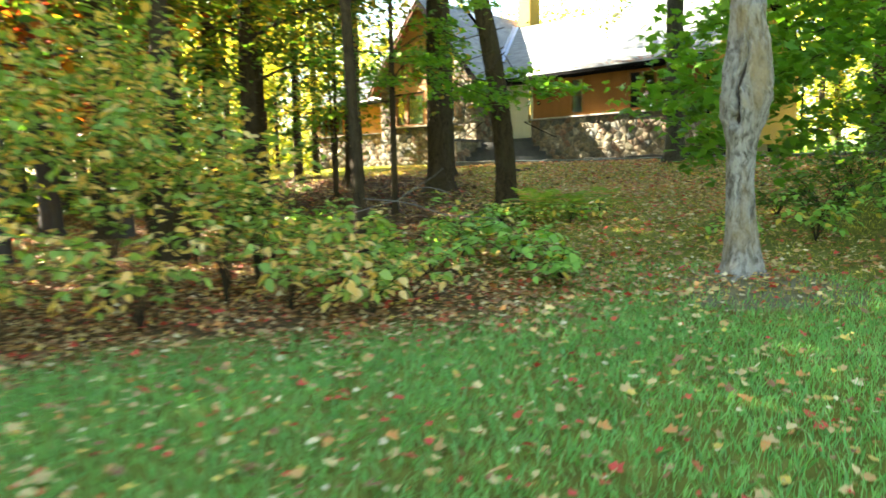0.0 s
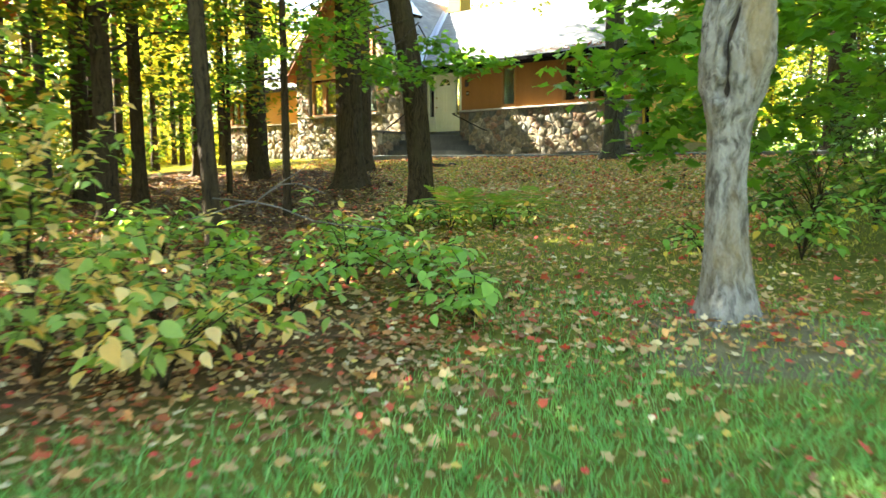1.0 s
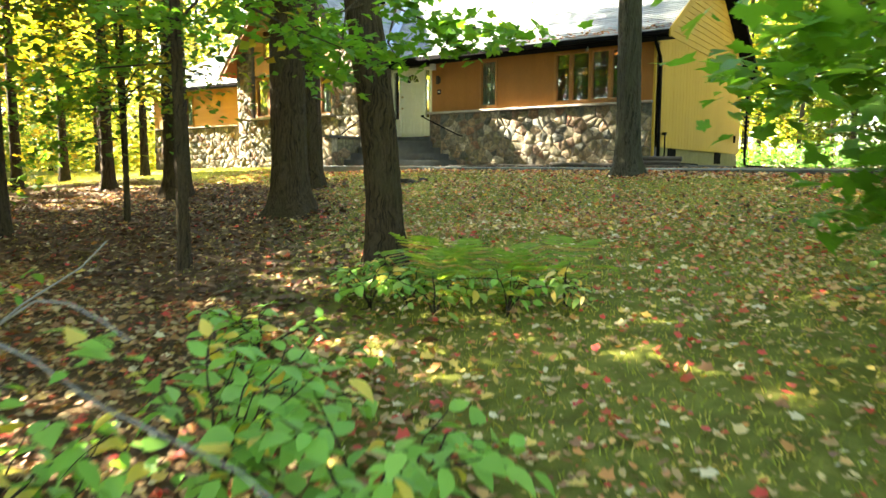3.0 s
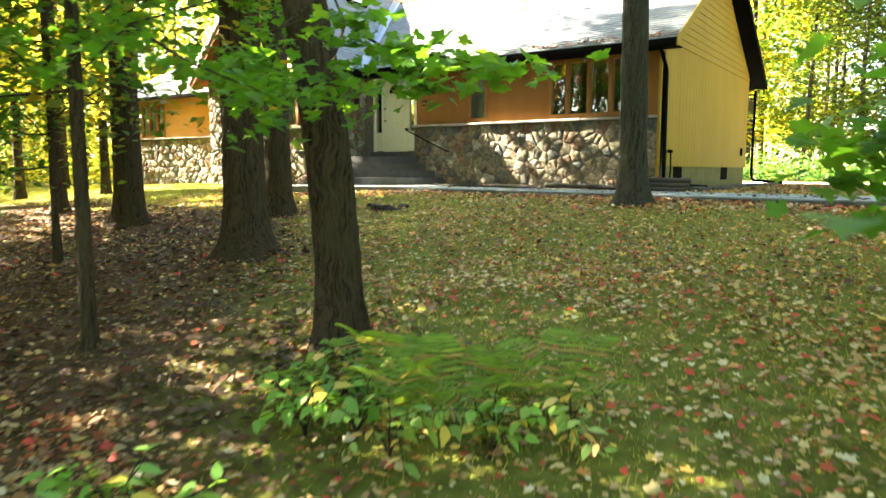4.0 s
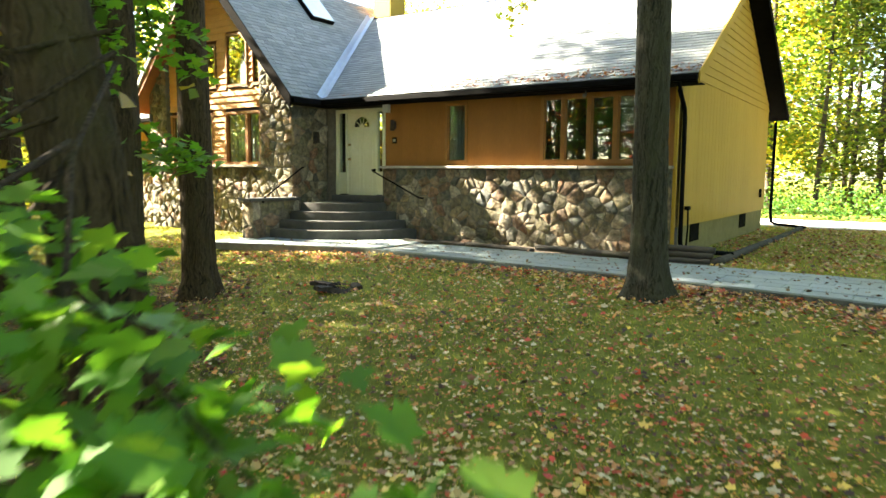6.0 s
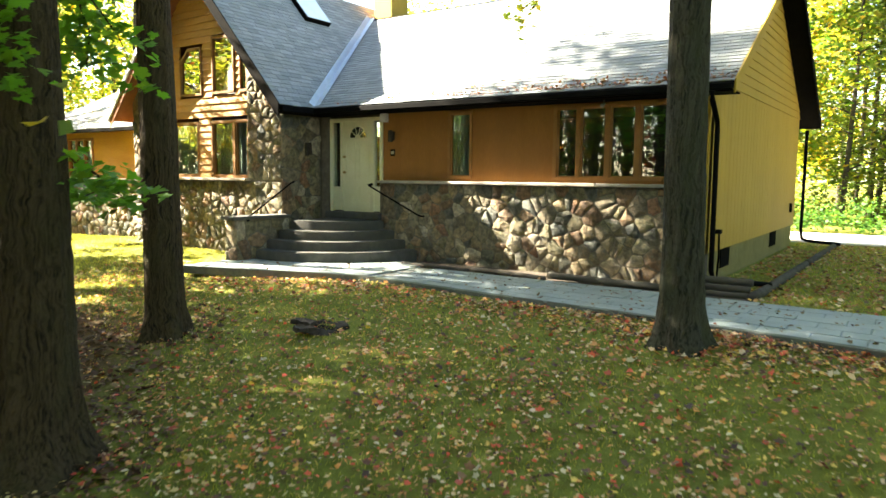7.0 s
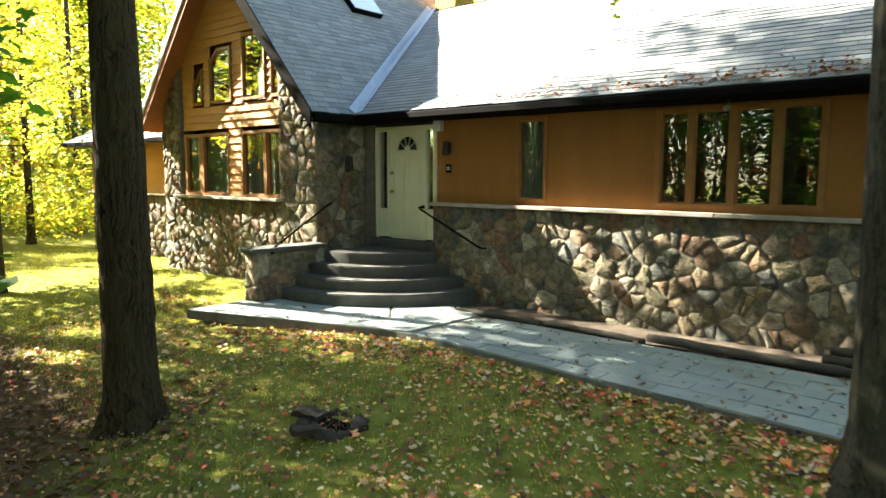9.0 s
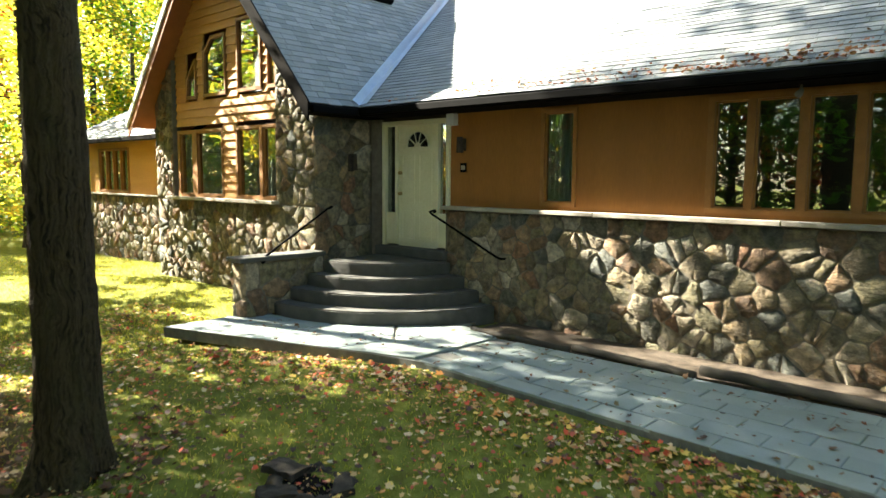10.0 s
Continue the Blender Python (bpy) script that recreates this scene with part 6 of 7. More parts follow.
# undergrowth along the edge of the wood
rng = np.random.RandomState(40)
cs = []
for i in range(2600):
    x, y = rng.uniform(-42, 34), rng.uniform(-34, 38)
    if clear(x, y) and (x - 8) ** 2 + (y + 5) ** 2 < 2400 and not (x > 0 and -20 < y < -12):
        h = rng.uniform(0.1, 1.1) ** 1.3
        for k in range(3):
            cs.append((x + rng.normal(0, 0.3), y + rng.normal(0, 0.3), float(ground_z(x, y)) + 0.15 + h * rng.uniform(0.2, 1.5)))
cs = np.array(cs)
shady = cs[:, 1] < -7
east = (cs[:, 0] > 6) & ~shady
for mask, mat, count in ((shady, M_LEAF_MIX, 24000), (~shady & ~east, M_LEAF_GOLD, 20000), (east, M_LEAF_EAST, 16000)):
    v, f = leaf_cloud(cs[mask], (0.4, 0.4, 0.28), count, 0.22, 41, 0.6, "quad")
    tagged(part("undergrowth", raw_mesh("undergrowth", v, f), mat, None, "leafy undergrowth below the woodland trees", "stuff"), category="undergrowth")

cs = []
for i in range(420):
    x, y, h = rng.uniform(-27, -15.5), rng.uniform(-9, 10), rng.uniform(0.3, 3.8)
    for k in range(3):
        cs.append((x + rng.normal(0, 0.4), y + rng.normal(0, 0.4), float(ground_z(x, y)) + 0.2 + h * rng.uniform(0.3, 1.1)))
cs = np.array(cs)
for mask, mat, count, note in ((cs[:, 1] > -1.5, M_LEAF_GOLD, 15000, "sunlit yellow-green thicket west of the house"), (cs[:, 1] <= -1.5, M_LEAF_MIX, 11000, "green thicket at the edge of the west lawn")):
    v, f = leaf_cloud(cs[mask], (0.35, 0.35, 0.25), count, 0.17, 43, 0.6, "quad")
    tagged(part("thicket", raw_mesh("thicket", v, f), mat, None, note, "stuff"), category="undergrowth")

# ---- shrubs ----
def shrub(x, y, height, radius, leaves, size, material, seed, label, stems=9, lean=(0, 0), group="shrubs at the wood's edge"):
    """Thin arching canes with side twigs; leaves stand in two rows along them, drooping a little."""
    rg = np.random.RandomState(seed)
    z0 = float(ground_z(x, y)) - 0.03
    t = thing("shrub", label, "shrub", group, at=(x, y, z0))
    lines = []
    for k in range(stems):
        az = rg.uniform(0, 6.28)
        L = radius * rg.uniform(0.45, 1.05)
        h = height * rg.uniform(0.55, 1.0)
        tip = np.array([L * math.cos(az) + lean[0], L * math.sin(az) + lean[1], h])
        pts = [tip * np.array([q ** 1.4, q ** 1.4, 1.15 * q ** 0.8 - 0.15 * q ** 3]) + rg.normal(0, 0.02, 3) * q for q in np.linspace(0, 1, 8)]
        part("stem", tube([tuple(p) for p in pts], 0.009, 5, 0.003), M_BARK, t)
        lines.append(np.array(pts[2:]))
        for i in (3, 5):
            d = np.array([math.cos(az + rg.choice((-1, 1)) * rg.uniform(0.5, 1.2)), math.sin(az + rg.uniform(-1.2, 1.2)), rg.uniform(-0.1, 0.35)]) * rg.uniform(0.18, 0.38)
            tw = np.array([pts[i] + d * q + np.array([0, 0, -0.08 * q * q]) for q in (0, 0.35, 0.7, 1.0)])
            part("twig", tube([tuple(p) for p in tw], 0.005, 4, 0.002), M_BARK, t)
            lines.append(tw)
    lens = np.array([np.linalg.norm(np.diff(l, axis=0), axis=1).sum() for l in lines])
    out = [(0.0, 0.0), (0.14, 0.17), (0.38, 0.27), (0.62, 0.24), (0.84, 0.11), (1.0, 0.0), (0.84, -0.11), (0.62, -0.24), (0.38, -0.27), (0.14, -0.17)]
    vs = []
    for l, m in zip(lines, lens):
        n = max(2, int(round(0.8 * leaves * m / lens.sum())))
        for i in range(n):
            q = (i + rg.uniform(0.2, 0.8)) / n * (len(l) - 1)
            a = min(int(q), len(l) - 2)
            p = l[a] + (l[a + 1] - l[a]) * (q - a)
            d = (l[a + 1] - l[a]) / max(1e-6, np.linalg.norm(l[a + 1] - l[a]))
            side = np.cross(d, (0, 0, 1.0))
            side /= max(1e-6, np.linalg.norm(side))
            u = side * (1 if i % 2 else -1) + d * rg.uniform(0.3, 1.0) + np.array([0, 0, rg.normal(-0.15, 0.3)]) + rg.normal(0, 0.25, 3)
            u /= np.linalg.norm(u)
            nr = np.array([rg.normal(0, 0.4), rg.normal(0, 0.4), 1.0])
            w = np.cross(nr, u)
            w /= np.linalg.norm(w)
            nr = np.cross(u, w)
            s = size * rg.uniform(0.6, 1.2)
            wide = rg.uniform(0.85, 1.25)
            vs.append([p + u * (a_ * s) + w * (b_ * s * wide) + nr * (s * (0.3 * abs(b_) - 0.28 * a_ * a_)) for a_, b_ in out])
    v = np.array(vs).reshape(-1, 3)
    part("foliage", raw_mesh("foliage", v, np.arange(len(v)).reshape(-1, len(out))), material, t)
    return t


G1, Y1 = "pale green broad-leaved shrub over fallen leaves", "tall yellowing shrub at the edge of the wood"
for k, (x, y, h, r, n, m) in enumerate(((13.0, -16.1, 0.75, 0.75, 210, 0), (12.2, -16.2, 1.05, 0.7, 210, 0), (11.6, -16.9, 0.75, 0.7, 190, 0), (14.1, -16.6, 0.62, 0.65, 170, 0), (12.5, -17.2, 0.6, 0.8, 190, 0),
                                        (13.3, -18.3, 0.75, 0.75, 230, 1), (12.7, -19.4, 0.95, 0.8, 300, 1), (13.5, -19.0, 0.65, 0.6, 180, 1), (12.2, -18.3, 1.1, 0.8, 280, 1), (11.6, -15.4, 0.6, 0.7, 160, 0),
                                        (11.8, -19.6, 1.7, 0.9, 420, 1), (11.2, -20.6, 3.4, 1.1, 1100, 1), (10.4, -21.6, 3.6, 1.3, 1200, 1), (11.3, -18.9, 2.4, 0.9, 650, 1), (10.2, -19.6, 3.8, 1.3, 1200, 1), (9.2, -18.6, 3.0, 1.2, 900, 1), (12.2, -20.7, 1.1, 0.8, 300, 1), (11.6, -21.9, 1.4, 0.9, 320, 1),
                                        (9.6, -17.6, 1.0, 0.9, 260, 0), (8.6, -16.2, 0.9, 0.9, 240, 0), (10.6, -14.6, 0.5, 0.6, 120, 0))):
    shrub(x, y, h, r, n, 0.145 if m == 0 else 0.14, (M_LEAF_SHRUB, M_LEAF_SHRUB_Y)[m], 1000 + k, (G1, Y1)[m], stems=7 + int(h * 4))
for k, (x, y, h, r, n) in enumerate(((15.05, -13.8, 0.5, 0.4, 90), (15.9, -13.4, 0.8, 0.6, 190), (16.8, -12.9, 1.0, 0.8, 260), (17.4, -13.8, 0.9, 0.8, 260), (17.8, -12.2, 1.2, 0.9, 320), (15.4, -7.4, 1.9, 1.0, 500), (16.6, -9.2, 2.2, 1.1, 600), (15.6, -5.2, 2.0, 1.0, 500), (17.2, -6.4, 2.6, 1.2, 650), (18.4, -10.2, 2.6, 1.2, 650), (18.9, -13.4, 1.6, 1.0, 450), (15.7, -12.2, 0.9, 0.8, 260), (16.3, -11.4, 1.2, 0.9, 340), (15.5, -10.6, 1.1, 0.9, 320), (16.4, -9.9, 1.5, 1.0, 420), (15.3, -9.0, 1.3, 0.9, 360), (14.9, -11.8, 0.6, 0.6, 150))):
    shrub(x, y, h, r, n, 0.12, M_LEAF_SHRUB if k < 3 else M_LEAF_GREEN, 1100 + k, "green shrub east of the lawn", group="shrubs east of the lawn")
dead = thing("dead_branch", "bare grey dead branch arching among the shrubs", "branch")
M_GREYTWIG = surface("bleached_twig", (0.16, 0.145, 0.125), (0.26, 0.24, 0.21), 9, 0.9, 80, 0.4)
part("stem", tube([(10.65, -17.07, -1.26), (10.99, -16.96, -1.18), (11.33, -16.86, -1.08), (11.52, -16.81, -1.05), (11.68, -16.78, -0.96), (11.85, -16.74, -0.87), (12.06, -16.72, -0.86), (12.27, -16.71, -0.90), (12.45, -16.71, -0.95)], 0.008, 6, 0.004), M_GREYTWIG, dead)
part("twig", tube([(11.52, -16.81, -1.05), (11.78, -16.76, -0.89), (12.13, -16.70, -0.72), (12.30, -16.69, -0.61)], 0.006, 5, 0.003), M_GREYTWIG, dead)
part("twig", tube([(10.98, -16.94, -1.02), (11.52, -16.81, -1.05), (11.86, -16.77, -1.10), (12.30, -16.74, -1.21), (12.62, -16.74, -1.23), (13.11, -16.78, -1.23), (13.34, -16.83, -1.25)], 0.008, 6, 0.004), M_GREYTWIG, dead)
part("twig", tube([(11.52, -16.81, -1.05), (11.70, -16.81, -1.26)], 0.004, 5, 0.002), M_GREYTWIG, dead)


# ---- ferns ----
def frond_mesh(seed, length):
    rg = np.random.RandomState(seed)
    vs, fs = [], []
    n = 13
    for i in range(n):
        q = (i + 1) / n
        p = np.array([length * q * (1 - 0.15 * q), 0, length * (0.95 * q - 0.75 * q * q)])
        w = length * 0.26 * math.sin(math.pi * min(1, 0.12 + 0.88 * (1 - q) ** 0.8)) + 0.012
        for s in (1, -1):
            a = p + np.array([0.2 * w, s * w, -0.18 * w + rg.uniform(-0.01, 0.01)])
            d = np.array([length / n * 0.62, 0, 0])
            b = len(vs)
            vs += [p - d * 0.25, p + d * 0.25, (p + a) / 2 + d * 0.38 + np.array([0, 0, 0.006]), a, (p + a) / 2 - d * 0.38]
            fs.append((b, b + 1, b + 2, b + 3, b + 4) if s > 0 else (b + 4, b + 3, b + 2, b + 1, b))
    return raw_mesh("frond", vs, fs)


fronds = [frond_mesh(50 + k, 0.44 + 0.10 * k) for k in range(4)]
for me in fronds:
    me.materials.append(M_FERN)
rng = np.random.RandomState(51)
for k, (x, y) in enumerate(((10.55, -12.5), (10.9, -12.3), (11.25, -12.55), (11.6, -12.4), (11.95, -12.2), (11.15, -12.85), (11.6, -12.75))):
    t = thing("fern", "yellow-green fern clump in fallen leaves", "fern", "ferns by the lawn maple", at=(x, y, float(ground_z(x, y)) - 0.02))
    for i in range(9):
        ob = part("frond", fronds[rng.randint(4)], M_FERN, t)
        ob.matrix_basis = pose(rng.normal(0, 0.04), rng.normal(0, 0.04), 0, rng.uniform(-12, 12), rng.uniform(-68, -12), i * 40 + rng.uniform(-12, 12))

# ---- stump ----
sx, sy = 4.75, -5.15
stump = thing("stump", "low rotten dark tree stump in the lawn", "stump", at=(sx, sy, float(ground_z(sx, sy)) + 0.005))
n, rings = 44, ((0.41, -0.02), (0.37, 0.035), (0.32, 0.06), (0.26, 0.05), (0.21, -0.01), (0.11, -0.02))
sv, sf = [], []
for r, h in rings:
    for k in range(n):
        a = 2 * math.pi * k / n
        w = noise.noise(Vector((math.cos(a) * 1.8, math.sin(a) * 1.8, r * 3)))
        e = noise.noise(Vector((math.cos(a) * 5, math.sin(a) * 5, r * 9 + 4)))
        rr = r * (1 + 0.22 * w + 0.08 * e)
        sv.append((rr * 1.05 * math.cos(a), rr * 0.85 * math.sin(a), max(-0.03, 0.75 * h * (1 + 1.5 * w + 1.0 * e)) if h > 0 else h))
for q in range(len(rings) - 1):
    for k in range(n):
        m = (k + 1) % n
        sf.append((q * n + k, q * n + m, (q + 1) * n + m, (q + 1) * n + k))
part("root_wood", raw_mesh("root_wood", sv, sf, True), M_DARKWOOD, stump)
part("hollow_floor", raw_mesh("hollow_floor", [(0.3 * math.cos(0.4 * k), 0.26 * math.sin(0.4 * k), 0.012 + 0.01 * math.sin(k * 2.3)) for k in range(16)], [tuple(range(16))]), M_FASCIA, stump, "dark hollow")
for k, (px, py, rz, lx, ly) in enumerate(((-0.33, -0.02, 0.3, 0.17, 0.12), (0.02, -0.34, 1.2, 0.15, 0.10), (0.30, 0.10, -0.6, 0.11, 0.07))):
    bm = boxes((-lx, lx, -ly, ly, -0.02, 0.045))
    bmesh.ops.subdivide_edges(bm, edges=bm.edges[:], cuts=4, use_grid_fill=True)
    for vv in bm.verts:
        vv.co += Vector((noise.noise(vv.co * 9 + Vector((k, 0, 0))), noise.noise(vv.co * 9 + Vector((0, k + 5, 0))), 0.6 * noise.noise(vv.co * 12 + Vector((0, 0, k))))) * 0.035
    bm.transform(Matrix.Translation((px, py, 0.035)) @ Euler((0.1 * k - 0.08, 0.12, rz)).to_matrix().to_4x4())
    part("rotten_slab", bm, M_DARKWOOD, stump)

# ---- fallen leaves and grass ----
def on_path(x, y):
    return (x > -0.35) & (y > np.interp(x, [-0.3, 3.55, 6.4, 8.2, 11, 20], [-3.98, -2.68, -2.87, -2.95, -3.2, -4.4])) & (y < -0.2)


def scatter(count, x0, x1, y0, y1, seed, chance):
    rg = np.random.RandomState(seed)
    x, y = rg.uniform(x0, x1, count), rg.uniform(y0, y1, count)
    keep = rg.rand(count) < chance(x, y)
    return x[keep], y[keep]


def patches(x, y, s, seed):
    """Soft uneven patches between 0 and 1."""
    return 0.5 + 0.22 * (np.sin(x * s + seed) * np.sin(y * s * 1.3 + 2 * seed) + np.sin((x + y) * s * 1.9 + 3 * seed) * np.sin((x - y) * s * 1.5 + seed) + 0.7 * np.sin(x * s * 4.1 + y * s * 3.3 + seed))


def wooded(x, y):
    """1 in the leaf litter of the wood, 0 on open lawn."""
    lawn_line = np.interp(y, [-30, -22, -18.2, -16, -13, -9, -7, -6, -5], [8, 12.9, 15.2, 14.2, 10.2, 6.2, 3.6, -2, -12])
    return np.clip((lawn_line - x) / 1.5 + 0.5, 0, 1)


def lay_leaves(name, x, y, size, material, seed, label, z=None, shape="maple", lift=0.012):
    rg = np.random.RandomState(seed)
    n = len(x)
    z = ground_z(x, y) + lift if z is None else z
    th = rg.uniform(0, 6.28, n)
    a = np.stack([np.cos(th), np.sin(th), rg.normal(0, 0.18, n)], -1)
    nr = np.stack([rg.normal(0, 0.5, n), rg.normal(0, 0.5, n), np.ones(n)], -1)
    b = np.cross(nr, a)
    b /= np.linalg.norm(b, axis=1)[:, None]
    s = (size * np.clip(rg.lognormal(-0.12, 0.33, n), 0.4, 1.7))[:, None]
    up = np.array([0, 0, 1.0])
    if shape == "maple":
        out = [(-0.45, 0.03), (-0.34, 0.3), (-0.1, 0.27), (0.08, 0.47), (0.22, 0.24), (0.55, 0.04), (0.25, -0.2), (0.16, -0.44), (-0.07, -0.29), (-0.3, -0.34)]
    else:
        out = [(-0.5, 0), (-0.15, 0.27), (0.2, 0.24), (0.55, 0), (0.2, -0.24), (-0.15, -0.27)]
    curl = rg.uniform(0.0, 1.1, n)[:, None]
    P0 = np.stack([x, y, z], -1)
    k = len(out)
    v = np.zeros((n, k, 3))
    for i, (u, w) in enumerate(out):
        v[:, i] = P0 + a * (u * s) + b * (w * s) + up * (s * curl * (abs(w) + 0.6 * u * u))
    ob = part(name, raw_mesh(name, v.reshape(-1, 3), np.arange(n * k).reshape(n, k)), material, None, label, "stuff")
    return tagged(ob, category="leaves")


for k, (x, y) in enumerate(((10.2, -12.3), (10.35, -12.7), (10.0, -12.9), (10.8, -13.0), (11.2, -13.15), (11.8, -12.9), (12.15, -12.5), (10.5, -13.2))):
    shrub(x, y, 0.36 + 0.02 * k, 0.3, 70, 0.125, M_LEAF_SHRUB if k % 2 else M_LEAF_SHRUB_Y, 1200 + k, "low maple seedlings beside the ferns", 5, group="seedlings by the ferns")
LA = "fallen maple leaves in tan, yellow and red on the grass"
x, y = scatter(290000, -6, 21, -25, -3.0, 71, lambda x, y: np.where(on_path(x, y) | (x < -3) | (x > 15.2) & (y > -13) | (x > 19), 0.0, np.clip(np.where(y > -10, 0.42 - 0.08 * np.clip(y + 7, 0, 2), 0.18) + 0.5 * np.clip(patches(x, y, 0.9, 1.0), 0, 1) ** 1.3 * np.where(y > -10, 1.3, 1.0), 0.06, 0.98) * (1 - 0.75 * wooded(x, y) * (y > -14)) * np.where((y > -7.5) & (x < 7), 0.7, 1.0) * np.where(y < -18.5 + 0.9 * (x - 14.5), 0.4, np.where(y < -12, 0.85, 1.0))))
north = y > -9.5 + 1.6 * patches(x, y, 1.3, 4.0)
for k, (mask, mat, n1, n2) in enumerate(((north, M_FALLEN_RED, LA, "fallen ash and cherry leaves on the grass"), (~north, M_FALLEN, "pale, yellow and red fallen leaves on the grass", "pale narrow fallen leaves on the grass"))):
    lx, ly = x[mask], y[mask]
    half = len(lx) * (3 + 3 * k) // 10
    lay_leaves("fallen_leaves", lx[:half], ly[:half], (0.060, 0.063)[k], mat, 72 + 2 * k, n1, lift=(0.036, 0.034)[k])
    lay_leaves("fallen_leaves", lx[half:], ly[half:], (0.045, 0.050)[k], mat, 73 + 2 * k, n2, shape="oval", lift=(0.034, 0.034)[k])
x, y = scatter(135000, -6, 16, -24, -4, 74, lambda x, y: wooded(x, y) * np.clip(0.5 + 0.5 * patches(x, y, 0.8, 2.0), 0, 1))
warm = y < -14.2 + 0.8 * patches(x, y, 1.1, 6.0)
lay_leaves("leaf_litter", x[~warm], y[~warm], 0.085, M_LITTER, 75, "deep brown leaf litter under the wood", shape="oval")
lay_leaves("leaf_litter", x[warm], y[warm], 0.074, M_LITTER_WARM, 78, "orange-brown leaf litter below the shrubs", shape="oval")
# drifts against the path and beside the trunks
rg = np.random.RandomState(76)
x = 14.5 - 14.0 * rg.uniform(0, 1, 2300) ** 1.5
y = np.interp(x, [-0.3, 3.55, 6.4, 8.2, 11, 20], [-3.98, -2.68, -2.87, -2.95, -3.2, -4.4]) - 0.03 - np.abs(rg.normal(0, 0.5, 2300))
lay_leaves("leaf_drift", x, y, 0.07, M_FALLEN_RED, 77, "leaves drifted along the paved path")
for k, (tx, ty) in enumerate(((9.45, -3.7), (2.67, -6.27), (9.45, -11.7), (5.1, -9.2), (-0.6, -7.7), (15.95, -16.1))):
    th, r = rg.uniform(0, 6.28, 260), 0.3 + np.abs(rg.normal(0, 0.55, 260))
    lay_leaves("leaf_drift", tx + r * np.cos(th), ty + r * np.sin(th), 0.085 if k < 5 else 0.06, (M_FALLEN_RED if k == 0 else M_FALLEN if k == 5 else M_LITTER), 80 + k, "leaves gathered round the foot of a trunk")
# a few on the paving, side bed, roof edge and gutter
x, y = scatter(1300, 0, 15, -3.6, -1.1, 90, lambda x, y: np.where(on_path(x, y), 0.6, 0))
lay_leaves("path_leaves", x, y, 0.052, M_LITTER, 91, "scattered leaves on the paving", np.interp(x, [0, 4, 12, 20], [-0.245, -0.27, -0.308, -0.325]) + 0.008)
x, y = scatter(15000, 8.85, 15, -1.0, 10.5, 92, lambda x, y: np.where((x < 9.6) & (y < 0), 0.0, np.clip(0.15 + 0.6 * patches(x, y, 0.8, 7.0), 0, 1)))
dull = np.arange(len(x)) % 3 > 0
lay_leaves("side_leaves", x[dull], y[dull], 0.068, M_LITTER_WARM, 93, "dull brown leaves on the grass beside the house", lift=0.03)
lay_leaves("side_leaves", x[~dull], y[~dull], 0.06, M_FALLEN_RED, 94, "tan and red leaves on the grass beside the house", lift=0.034)
M_FALLEN_ROOF = leaf_material("dry_red_brown_leaf", [(0.22, 0.06, 0.03), (0.28, 0.12, 0.05), (0.16, 0.08, 0.04), (0.34, 0.10, 0.03), (0.30, 0.18, 0.07)], 0.1, 0.75)
n = 750
x = 9.2 - np.abs(rg.normal(0, 4.2, n))
x = x[x > 0.6]
d = np.abs(rg.normal(0, 0.22, len(x)))
lay_leaves("roof_leaves", x, EAVE_Y - 0.03 + d * 0.85, 0.05, M_FALLEN_ROOF, 95, "red and brown leaves caught at the eaves", EAVE_Z + 0.02 + d * 0.52)

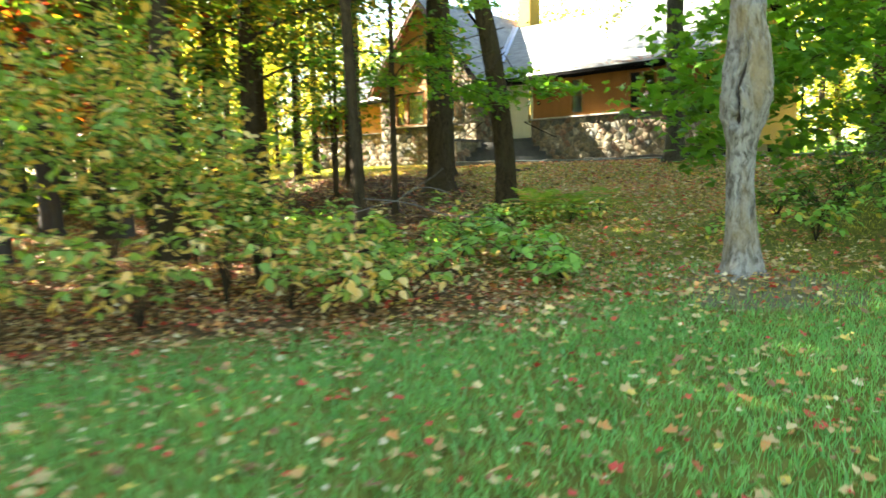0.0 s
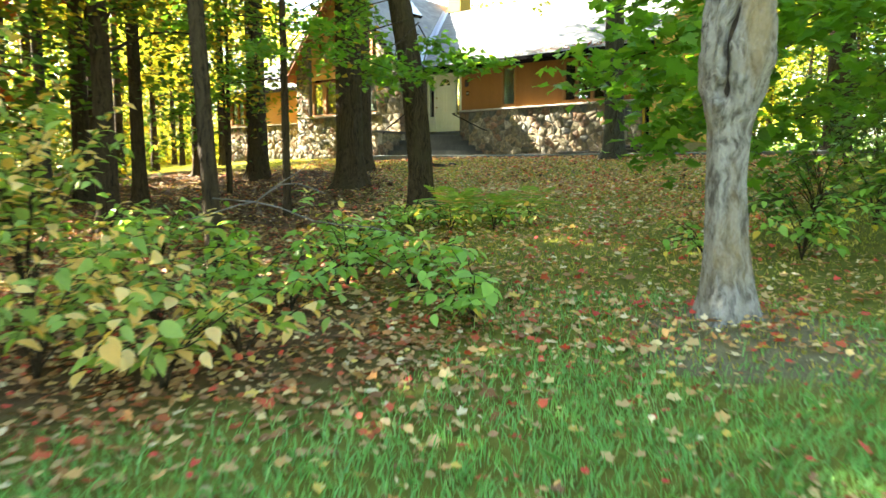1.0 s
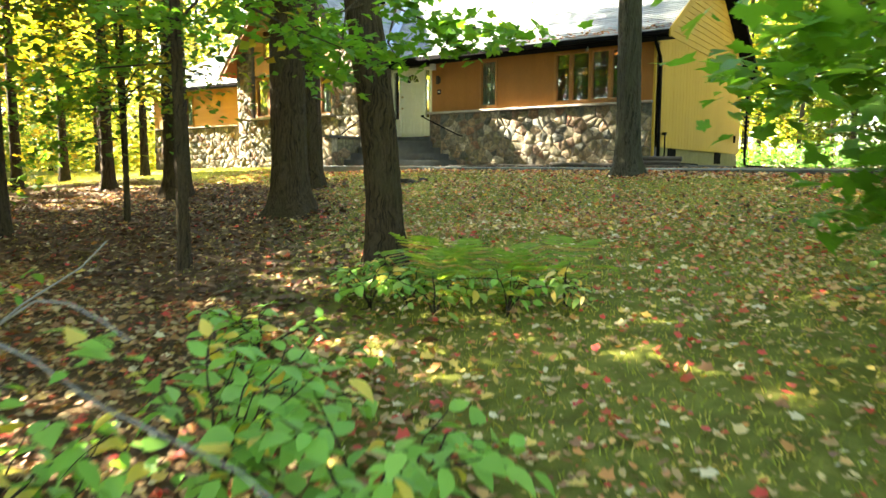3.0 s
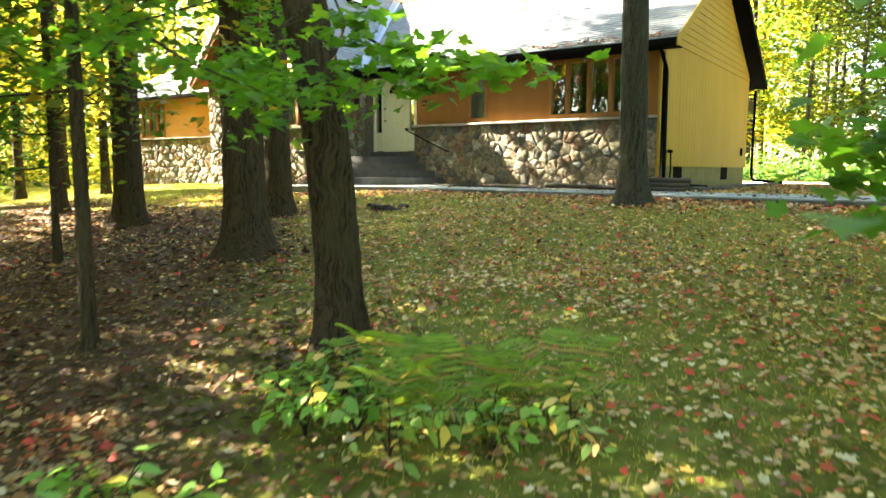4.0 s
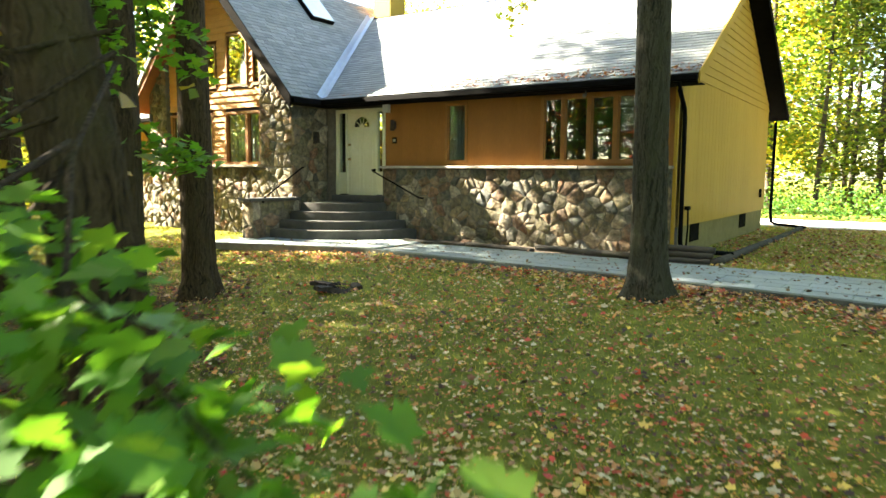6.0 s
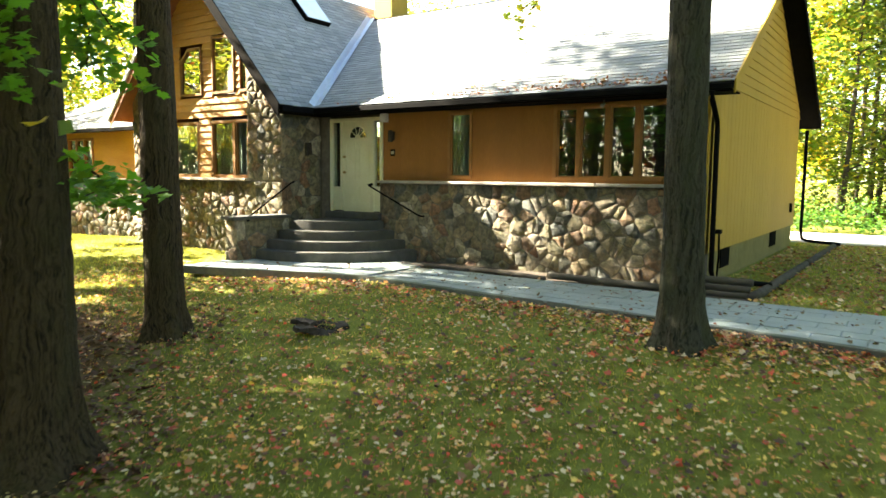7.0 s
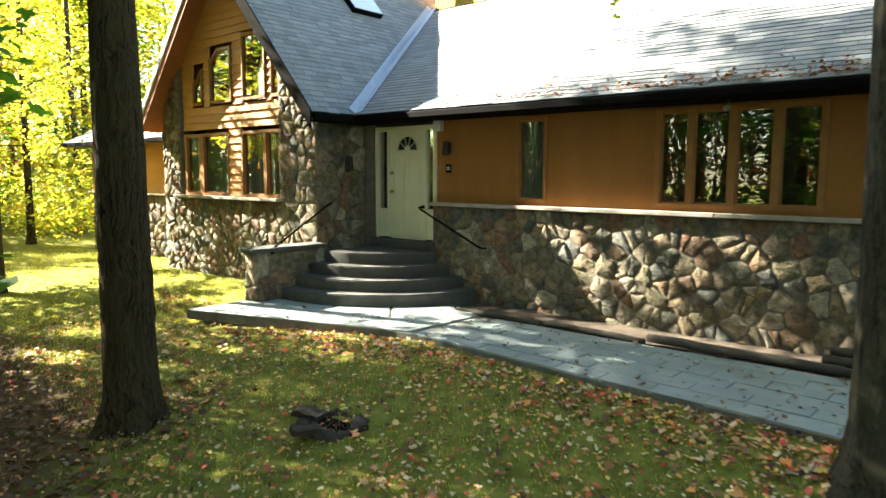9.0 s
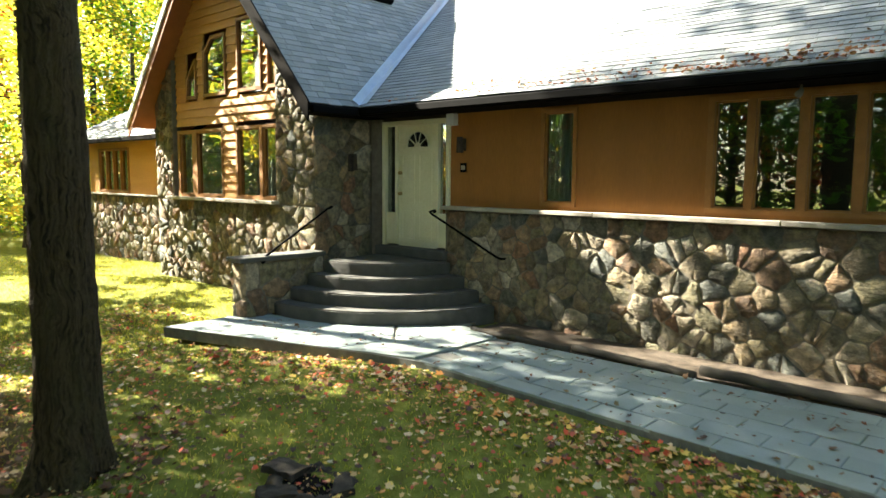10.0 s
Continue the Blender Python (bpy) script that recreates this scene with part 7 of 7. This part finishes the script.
GA = "short green lawn grass"
def blades(name, x, y, height, material, seed, label):
    rg = np.random.RandomState(seed)
    n = len(x)
    z = ground_z(x, y)
    th = rg.uniform(0, 6.28, n)
    h = height * rg.uniform(0.5, 1.3, n)
    w = 0.0045 * rg.uniform(0.7, 1.4, n)
    tilt = rg.normal(0, 0.5, (n, 2)) * h[:, None]
    v = np.zeros((n, 4, 3))
    dx, dy = np.cos(th) * w, np.sin(th) * w
    for i, (s, q) in enumerate(((-1, 0.0), (1, 0.0), (0.7, 0.55), (-0.7, 0.55))):
        v[:, i, 0] = x + s * dx + tilt[:, 0] * q * 0.5
        v[:, i, 1] = y + s * dy + tilt[:, 1] * q * 0.5
        v[:, i, 2] = z - 0.005 + h * q
    tip = np.stack([x + tilt[:, 0], y + tilt[:, 1], z + h], -1)
    vv = np.concatenate([v, tip[:, None]], 1).reshape(-1, 3)
    o = np.arange(n)[:, None] * 5
    f = o + np.array([[0, 1, 2, 4, 3]])
    ob = part(name, raw_mesh(name, vv, f), material, None, label, "stuff")
    return tagged(ob, category="grass")


x, y = scatter(125000, -2, 20, -17, -2.9, 96, lambda x, y: np.where(on_path(x, y), 0, (1 - 0.85 * wooded(x, y)) * np.clip(0.35 + 0.5 * patches(x, y, 1.1, 5.0), 0.1, 1)))
blades("lawn_grass", x, y, 0.042, M_GRASS, 97, GA)
x, y = scatter(90000, 11.5, 21, -25, -15.5, 98, lambda x, y: (1 - wooded(x, y)) * np.where(y < -17.5 + 0.9 * (x - 14.5), 1.0, 0.45) * np.clip(np.hypot(x - 16.2, y + 16.35) - 0.35, 0.12, 1))
blades("lush_grass", x, y, 0.075, leaf_material("lush_grass_blade", [(0.175, 0.44, 0.13), (0.20, 0.48, 0.15), (0.155, 0.39, 0.115), (0.26, 0.50, 0.17), (0.225, 0.46, 0.16)], 0.4, 0.5), 99, "lush green grass at the lawn's edge")
x, y = scatter(24000, 8.8, 15, -0.9, 10.4, 122, lambda x, y: np.where(x < 9.8, 0.45 * (y > 0), 0.8))
blades("side_grass", x, y, 0.05, M_GRASS, 123, "shaded grass beside the yellow gable wall")
x, y = scatter(36000, -14, 0, -7, -0.3, 120, lambda x, y: np.where((x > -6.4) & (y > -1.4), 0.0, 0.8))
blades("west_grass", x, y, 0.05, M_GRASS, 121, "sunlit grass before the gable wing")
